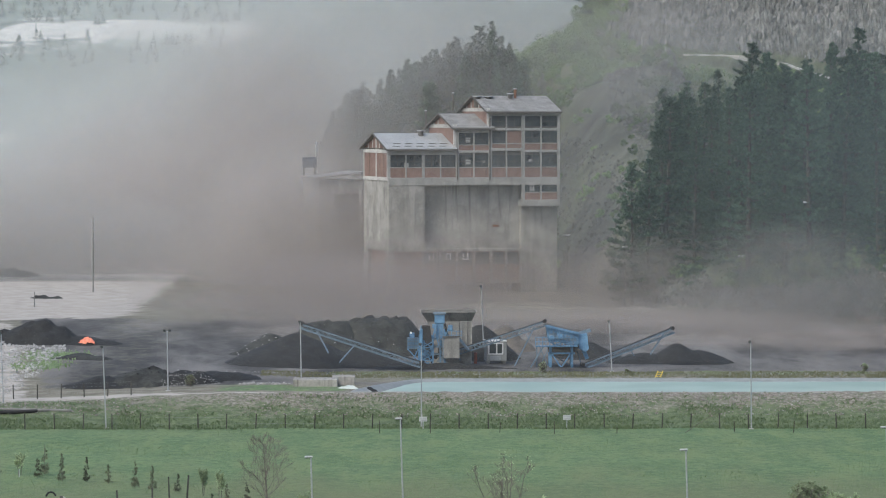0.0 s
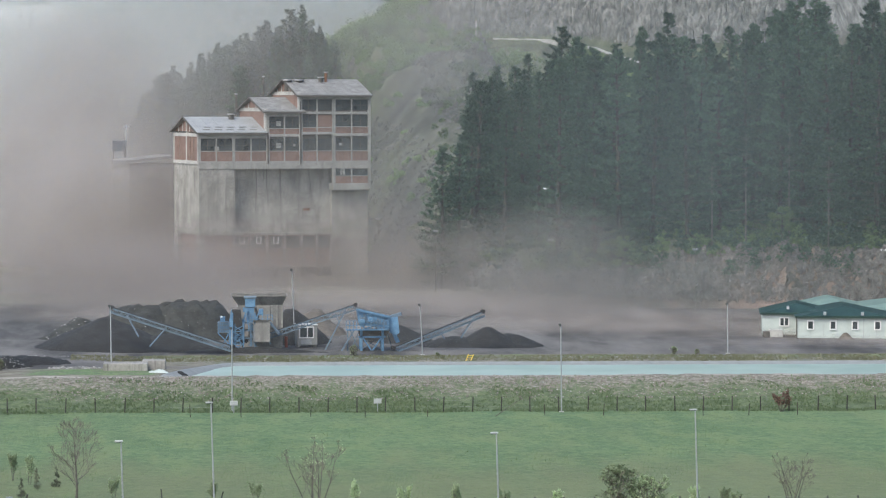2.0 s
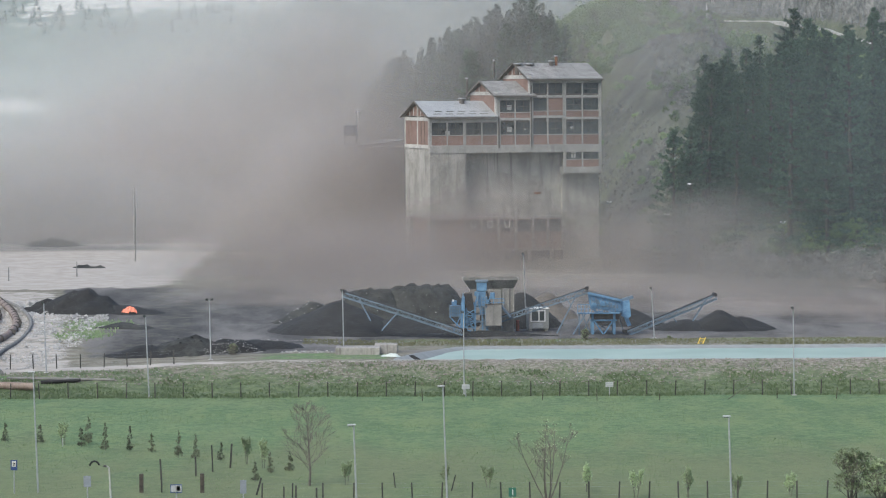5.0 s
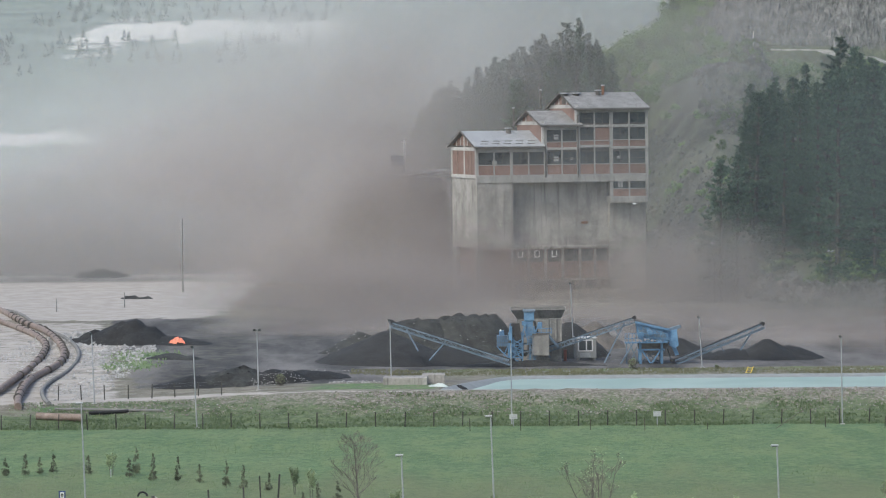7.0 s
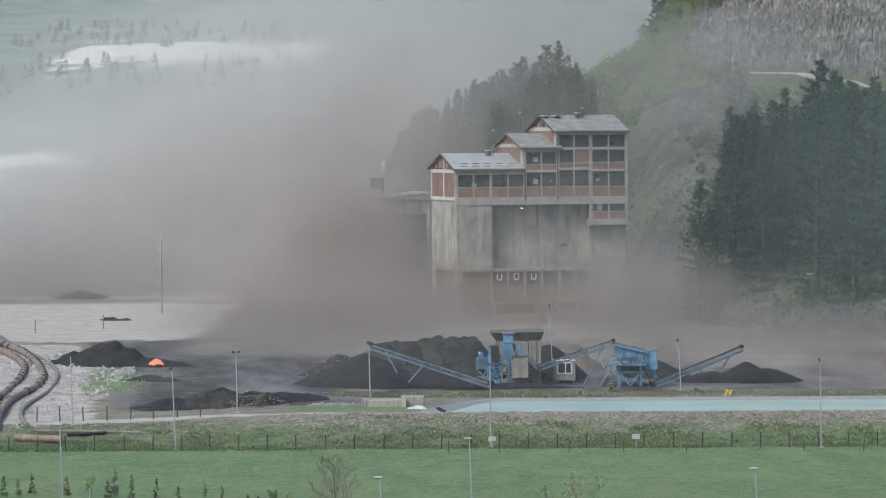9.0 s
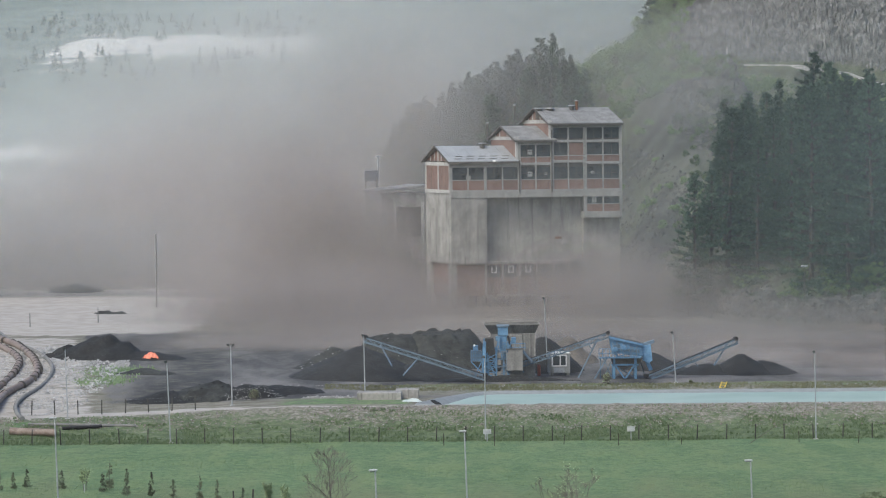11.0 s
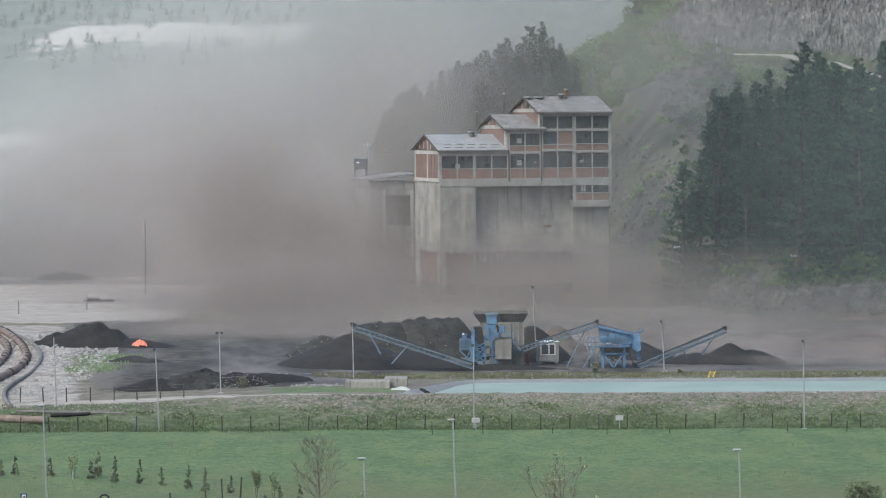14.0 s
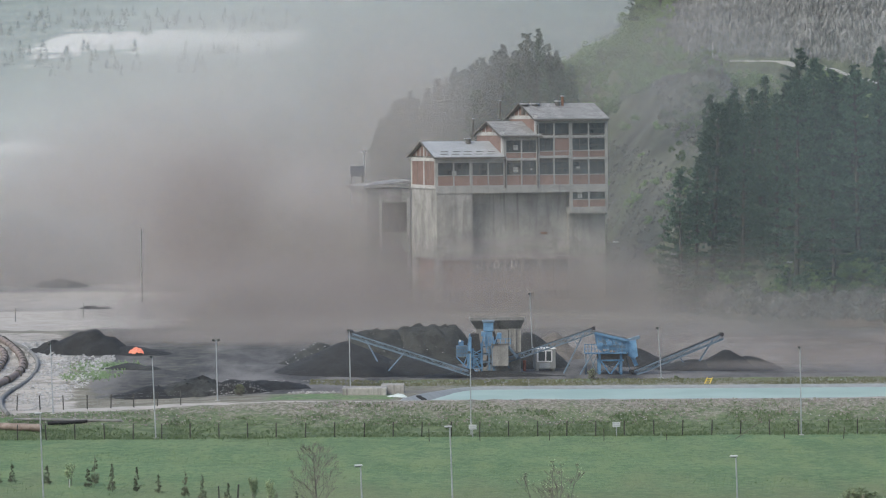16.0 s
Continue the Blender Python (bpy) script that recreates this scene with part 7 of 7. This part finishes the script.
scraps("bank_stones", 14, 335.0, 0, 60, 4.4, 1100, 0.075, STONE, "small pale stones in the embankment", 21, height)
scraps("bank_stones", 22, 366.8, 0, 46, 0.8, 500, 0.1, STONE, "pale stones along the pond's far bank", 22, height)


def rocks(name, n, x0, x1, d0, d1, size, material, label, seed, tall=1.0):
    """Broken rock standing out of a cut face."""
    r = random.Random(seed)
    vs, fs = [], []
    for _ in range(n):
        x = r.uniform(x0, x1)
        y = foot(x) + r.uniform(d0, d1)
        p = Vector((x, y - 0.2, on_hill(x, y)))
        s = size * r.uniform(0.4, 1.5) ** 1.3
        k = len(vs)
        for q in range(8):
            c = Vector((1 if q & 1 else -1, 1 if q & 2 else -1, 1 if q & 4 else -1))
            o = p + Vector((c.x * r.uniform(0.1, 1.2), c.y * r.uniform(0.2, 0.9), c.z * r.uniform(0.2, 1.5) * tall)) * s
            vs.append(tuple(o))
        fs += [tuple(k + i for i in f) for f in ((0, 2, 3, 1), (4, 5, 7, 6), (0, 1, 5, 4), (2, 6, 7, 3), (1, 3, 7, 5), (0, 4, 6, 2))]
    return tagged(new(name, cloud_mesh(name, vs, fs, material)), label, "rock", kind="stuff")


rocks("cliff_rocks", 3200, 30, 62, 1.0, 7, 0.22, ROCK_GREY, "broken grey rock of the cut slope", 31)
rocks("cliff_rocks", 6000, 54, 104, 0.8, 9, 0.23, ROCK_RED, "broken reddish rock of the cut slope", 32)


def road_wall():
    """The pale edge wall of the bench road, highest where the road turns downhill."""
    pts = []
    for k in range(61):
        x = 47.0 + 28.5 * k / 60
        tall = 0.2 + 0.7 * float(np.exp(-((x - 56.6) / 1.8) ** 2)) + 0.25 * (x > 60) + 0.1 * math.sin(x * 2.3)
        pts.append((x, foot(x) + 153.5, 38.0 - float(bench_drop(x)), tall))
    bm = bmesh.new()
    for a, b in zip(pts, pts[1:]):
        beam(bm, a[:3], b[:3], 0.5, a[3])
    return tagged(new("road_wall", mesh_of("road_wall", bm, CONCRETE_PALE)), "pale edge wall of the bench road", "wall", kind="structure")


road_wall()


def far_wood(n, label, seed):
    """Small far-off conifers: narrow spires of needle sprays."""
    rng = np.random.default_rng(seed)
    x, y = rng.uniform(-205, -70, n), rng.choice([1425, 1450, 1480, 1640, 1680, 1730, 1780], n) + rng.normal(0, 12, n)
    z, h = land(x, y), rng.uniform(3.0, 5.5, n)
    f = rng.random((n, 60)) ** 1.2
    a, out = rng.uniform(0, 6.283, f.shape), (1 - f) * 0.42 * h[:, None] * rng.uniform(0.3, 1.0, f.shape)
    c = np.stack([x[:, None] + np.cos(a) * out, y[:, None] + np.sin(a) * out, z[:, None] + f * h[:, None]], -1).reshape(-1, 3)
    d = unit(rng.normal(0, 1, c.shape))
    return tagged(new("far_wood", quads_mesh("far_wood", c, d * 0.55, unit(np.cross(d, rng.normal(0, 1, c.shape))) * 0.3, HAZE_TINTED_LEAVES)), label, "trees", kind="stuff")


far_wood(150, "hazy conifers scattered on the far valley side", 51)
bushes("hill_scrub", 50, lambda r: (lambda x: (x, foot(x) + r.uniform(6, 95)))(r.uniform(22, 38)), 0.9, LEAVES, "sparse scrub on the scree beside the plant", 8)
rocks("scree_rocks", 1600, 22, 40, 1, 75, 0.2, ROCK_GREY, "loose grey rock on the scree beside the plant", 35)
rocks("quarry_rocks", 7000, 37, 100, 168, 199, 0.21, ROCK_FRESH, "jagged pale rock of the quarried wall", 37, 3.4)
rocks("outcrop_rocks", 700, 34, 47, 100, 146, 0.4, ROCK_GREY, "grey rock outcrop above the wood", 36)
marker = tagged(new("survey_post", mesh_of("survey_post", bar(bmesh.new(), (0, 0, -1), (0, 0, 2.6), 0.12, 0.1), CONCRETE_PALE)), "pale short post on the rock outcrop", "post")
marker.location = (43.2, 600, on_hill(43.2, 600))
for u, v in ((746, 688), (836, 690), (959, 692), (1056, 690), (1167, 700), (1376, 690), (1481, 690), (1742, 690), (1830, 688), (1660, 694)):
    stake(u, v, 711, 0.06, (u * 7) % 9 - 4, BARK, "dead_sapling", "thin dead sapling beside the fence")
lp = tagged(new("leaning_pole", mesh_of("leaning_pole", bar(bmesh.new(), (0, 0, 0), (2.5, 0.6, 1.6), 0.03, 0.02), TWIGS)), "thin leaning pole at the fence", "pole")
lp.location = (24.76, 320, 0.0)
tufts("patch_weeds", 350, -41, -32, 362, 378, 0.18, WEEDS, "green weeds on the rubble's edge", 16, lambda x, y: ((x + 36.6) / 3.4) ** 2 + ((y - 370) / 7) ** 2 < 1 + 0.6 * noise.noise(Vector((x, y, 0))))
tufts("patch_weeds", 350, -42, -31, 376, 394, 0.18, WEEDS, "green weeds on the rubble's edge", 6, lambda x, y: ((x + 36.5) / 4.5) ** 2 + ((y - 384) / 9) ** 2 < 1 + 0.6 * noise.noise(Vector((x, y, 0))))



# ---- dust driven by the wind ----
def puff_mesh(seed, bulge=0.25):
    """A billow: a bulging shell of unit radius, lumpy, facing the valley's mouth."""
    vs, fs = [(0.0, -bulge, 0.0)], []
    rings, seg = 7, 20
    for i in range(1, rings + 1):
        r = i / rings
        for j in range(seg):
            a = 2 * math.pi * j / seg
            x, z = math.cos(a) * r, math.sin(a) * r
            y = -bulge * (1 - r * r) + 0.08 * noise.noise(Vector((x * 2 + seed, z * 2, seed)))
            vs.append((x, y, z))
    for j in range(seg):
        fs.append((0, 1 + j, 1 + (j + 1) % seg))
    for i in range(rings - 1):
        for j in range(seg):
            a, b = 1 + i * seg + j, 1 + i * seg + (j + 1) % seg
            fs.append((a, a + seg, b + seg, b))
    me = bpy.data.meshes.new("dust_cloud")
    me.from_pydata(vs, [], fs)
    me.polygons.foreach_set("use_smooth", [True] * len(me.polygons))
    return me


DRIFT = []
SHELLS = [puff_mesh(3.7 * k) for k in range(6)]
SHELL_OF = {}


def shell(k, material):
    """One of six billow shapes in a material, shared by all its puffs."""
    if (k, material.name) not in SHELL_OF:
        me = SHELLS[k].copy()
        me.materials.append(material)
        SHELL_OF[k, material.name] = me
    return SHELL_OF[k, material.name]


def puff(u, v, y, ru, rv, material, layers, speed=0.0, label="billowing brown-grey dust cloud drifting over the yard"):
    """A cloud of some thin billows about a bearing u and drop v from the eye, y metres off; speed in metres a second to the left."""
    r = random.Random(int(u * 7 + v * 3 + y))
    for n in range(layers):
        f = (n - (layers - 1) / 2) / max(1, layers)
        yy = y + f * min(14.0, 2.2 * layers) + r.uniform(-0.4, 0.4)
        k = yy / 6500
        uu, vv, g = u + ru * r.uniform(-0.16, 0.16), v + rv * r.uniform(-0.12, 0.12), r.uniform(0.82, 1.12)
        ob = new("dust_cloud", shell(r.randrange(6), material))
        x, z = (uu - 784) * k, 28 - (vv - 143) * k
        ob.scale = (ru * k * g, ru * k * 0.12, rv * k * g)
        ob.location = (x, yy, z)
        tagged(ob, label, "dust cloud", "dust clouds", "stuff")
        DRIFT.append((ob, x, yy, z, speed * r.uniform(0.8, 1.2)))


# haze far up the valley
for u, v, y, ru, rv in ((250, 120, 900, 900, 420), (800, 20, 880, 800, 400), (60, 300, 820, 700, 300)):
    puff(u, v, y, ru, rv, VALLEY_HAZE, 3, 0.4, "pale haze hanging over the far valley")
# thin haze before the ridge and the wood
for u, v, y, ru, rv, m, n in ((800, 140, 640, 460, 340, GREY_DUST, 2), (1420, 260, 434, 640, 560, WOOD_HAZE, 2), (1950, 260, 432, 640, 560, WOOD_HAZE, 2), (1110, 210, 536, 260, 330, THIN_HAZE, 2)):
    puff(u, v, y, ru, rv, m, n, 0.3, "thin grey haze hanging before the wooded slope")
puff(1240, 50, 575, 330, 190, GREY_DUST, 2, 0.2, "thin grey haze before the quarry")
puff(780, 90, 600, 240, 200, PALE_DUST, 1, 0.2, "thin pale haze before the wooded ridge")
puff(900, 545, 371.5, 900, 110, THIN_HAZE, 1, 0.3, "thin dust haze over the coal yard")
puff(1020, 80, 586, 330, 260, GREY_DUST, 1, 0.2, "thin grey haze before the green hill")
puff(1330, 500, 450, 330, 80, BROWN_DUST, 2, 0.4)
puff(1560, 490, 441, 330, 75, BROWN_DUST, 1, 0.4)
puff(1150, 450, 488, 170, 110, BROWN_DUST, 3, 0.3)
puff(580, 340, 548.5, 200, 190, PLUME_DUST, 6, 0.1, "brown dust hanging beside the plant")
# the main plume beyond and beside the plant
for u, v, y, ru, rv, m, n in ((0, 370, 556, 520, 130, GREY_DUST, 6), (300, 380, 600, 640, 270, BROWN_DUST, 7), (60, 430, 580, 460, 190, BROWN_DUST, 5), (430, 310, 640, 400, 290, BROWN_DUST, 6), (560, 440, 552, 330, 190, BROWN_DUST, 6),
                              (470, 520, 480, 340, 95, BROWN_DUST, 6), (540, 470, 445, 340, 105, BROWN_DUST, 6), (700, 100, 800, 430, 330, PALE_DUST, 2), (420, 130, 700, 440, 270, PALE_DUST, 2)):
    puff(u, v, y, ru, rv, PLUME_DUST if m is BROWN_DUST and y > 500 else m, n, 0.9)
puff(630, 140, 612, 190, 170, PLUME_DUST, 4, -0.8, "brown dust drifting across the wooded ridge")
puff(600, 330, 549, 170, 190, BROWN_DUST, 6, 2.5, "thick brown gust passing behind the plant")
# a steady veil before the plant
for u, v, y, ru, rv, m, n in ((880, 340, 506, 380, 280, GREY_DUST, 1), (860, 458, 503, 420, 100, BROWN_DUST, 3)):
    puff(u, v, y, ru, rv, m, n, 0.2, "thin dust veil drifting before the plant")
# gusts passing before the plant's foot
for u, v, y, ru, rv in ((650, 470, 498, 300, 150), (1130, 470, 494, 330, 150), (1480, 480, 480, 360, 140), (880, 520, 490, 420, 80), (1250, 520, 455, 460, 75)):
    puff(u, v, y, ru, rv, BROWN_DUST, {470: 4, 480: 2}.get(v, 3), 1.6)
puff(1130, 425, 452, 220, 115, BROWN_DUST, 3, 3.0, "brown gust rolling along the slope's foot to the plant")
puff(650, 410, 497, 220, 130, BROWN_DUST, 2, 5.2, "fast brown gust crossing the plant")
# the lowest dust, thick along the ground
for u, v, y, ru, rv in ((700, 530, 462, 340, 78), (1010, 532, 460, 330, 66), (1300, 540, 440, 330, 55)):
    puff(u, v, y, ru, rv, BROWN_DUST, 6, 0.5, "thick brown dust rolling along the ground")
# low sheets over the yard
for u, v, y, ru, rv in ((1450, 550, 425, 620, 45), (950, 530, 430, 560, 60), (520, 545, 425, 420, 60), (1900, 545, 425, 460, 45), (1150, 560, 412, 420, 35), (1520, 562, 404, 520, 36), (1880, 564, 404, 420, 36)):
    puff(u, v, y, ru, rv, BROWN_DUST, 4, 2.0, "low brown dust sheet blowing over the yard")
for u, v, y, ru, rv in ((1600, 572, 394, 380, 24), (1900, 574, 392, 360, 24), (1680, 584, 379, 300, 18)):
    puff(u, v, y, ru, rv, BROWN_DUST, 3, 2.0, "low brown dust sheet blowing over the yard")


def bird():
    """A white pigeon in flight, its wings spread."""
    ob = thing("bird", 43, 440, 18, "white pigeon flying past and landing on a roof", "bird")
    b = bmesh.new()
    bmesh.ops.create_uvsphere(b, u_segments=10, v_segments=7, radius=1, matrix=Matrix.Diagonal((0.19, 0.085, 0.085, 1)))
    bmesh.ops.create_uvsphere(b, u_segments=8, v_segments=6, radius=0.055, matrix=Matrix.Translation((-0.2, 0, 0.04)))
    part("body", b, PAPER, ob, shade=True)
    part("tail", prism(bmesh.new(), [(0.14, 0.0), (0.34, -0.03), (0.34, 0.01), (0.14, 0.03)], -0.05, 0.05), PAPER, ob)
    wings = []
    for s in (-1, 1):
        w = bmesh.new()
        pts = [(-0.1, 0.05), (-0.13, 0.3), (0.0, 0.42), (0.1, 0.25), (0.1, 0.05)]
        lo, hi = [w.verts.new((x, s * y, 0)) for x, y in pts], [w.verts.new((x, s * y, 0.018)) for x, y in pts]
        w.faces.new(lo), w.faces.new(hi[::-1])
        for i in range(5):
            w.faces.new((lo[i], lo[(i + 1) % 5], hi[(i + 1) % 5], hi[i]))
        bmesh.ops.recalc_face_normals(w, faces=w.faces[:])
        wings.append((part("wing", w, PAPER, ob), s))
    return ob, wings


BIRD, WINGS = bird()
FLIGHT = [(0.0, 48.47, 440, 17.3), (1.5, 42.04, 440, 16.97), (2.2, 39.4, 440, 16.97), (3.5, 36.42, 440, 16.7),
          (5.0, 30.25, 450.0, 15.2), (7.0, 18.25, 463.3, 16.1), (9.0, 6.89, 476.7, 18.17), (11.3, 2.93, 495.6, 24.48),
          (11.7, -0.78, 503.1, 26.03), (12.0, -3.69, 508.8, 26.39), (12.4, -6.59, 516.2, 26.8), (12.7, -8.59, 521.9, 26.99),
          (13.0, -11.14, 527.5, 25.9), (13.3, -13.15, 533.1, 24.54), (13.5, -14.0, 536.9, 23.23), (13.7, -14.31, 540.6, 22.04),
          (14.0, -14.08, 546.2, 20.86), (14.3, -14.24, 551.9, 18.93), (14.6, -12.45, 557.5, 18.47), (16.0, -12.45, 557.5, 18.47)]


def motions():
    for ob, x, y, z, speed in DRIFT:
        walk(ob, [(t, pose(x - speed * (t - 8), y, z + 0.2 * math.sin(t * 0.5 + x), 0, 1.5 * math.sin(t * 0.4 + y), 0)) for t in (0.0, 4.0, 8.0, 12.0, 16.0)])
    walk(BIRD, [(t, pose(x, y, z, 0, 0, 12)) for t, x, y, z in FLIGHT])
    for wing, s in WINGS:
        walk(wing, [(k * 0.125, pose(0, 0, 0.03, s * (-75 if k > 116 else 28 if k % 2 else -18), 0, 0)) for k in range(129)])


motions()
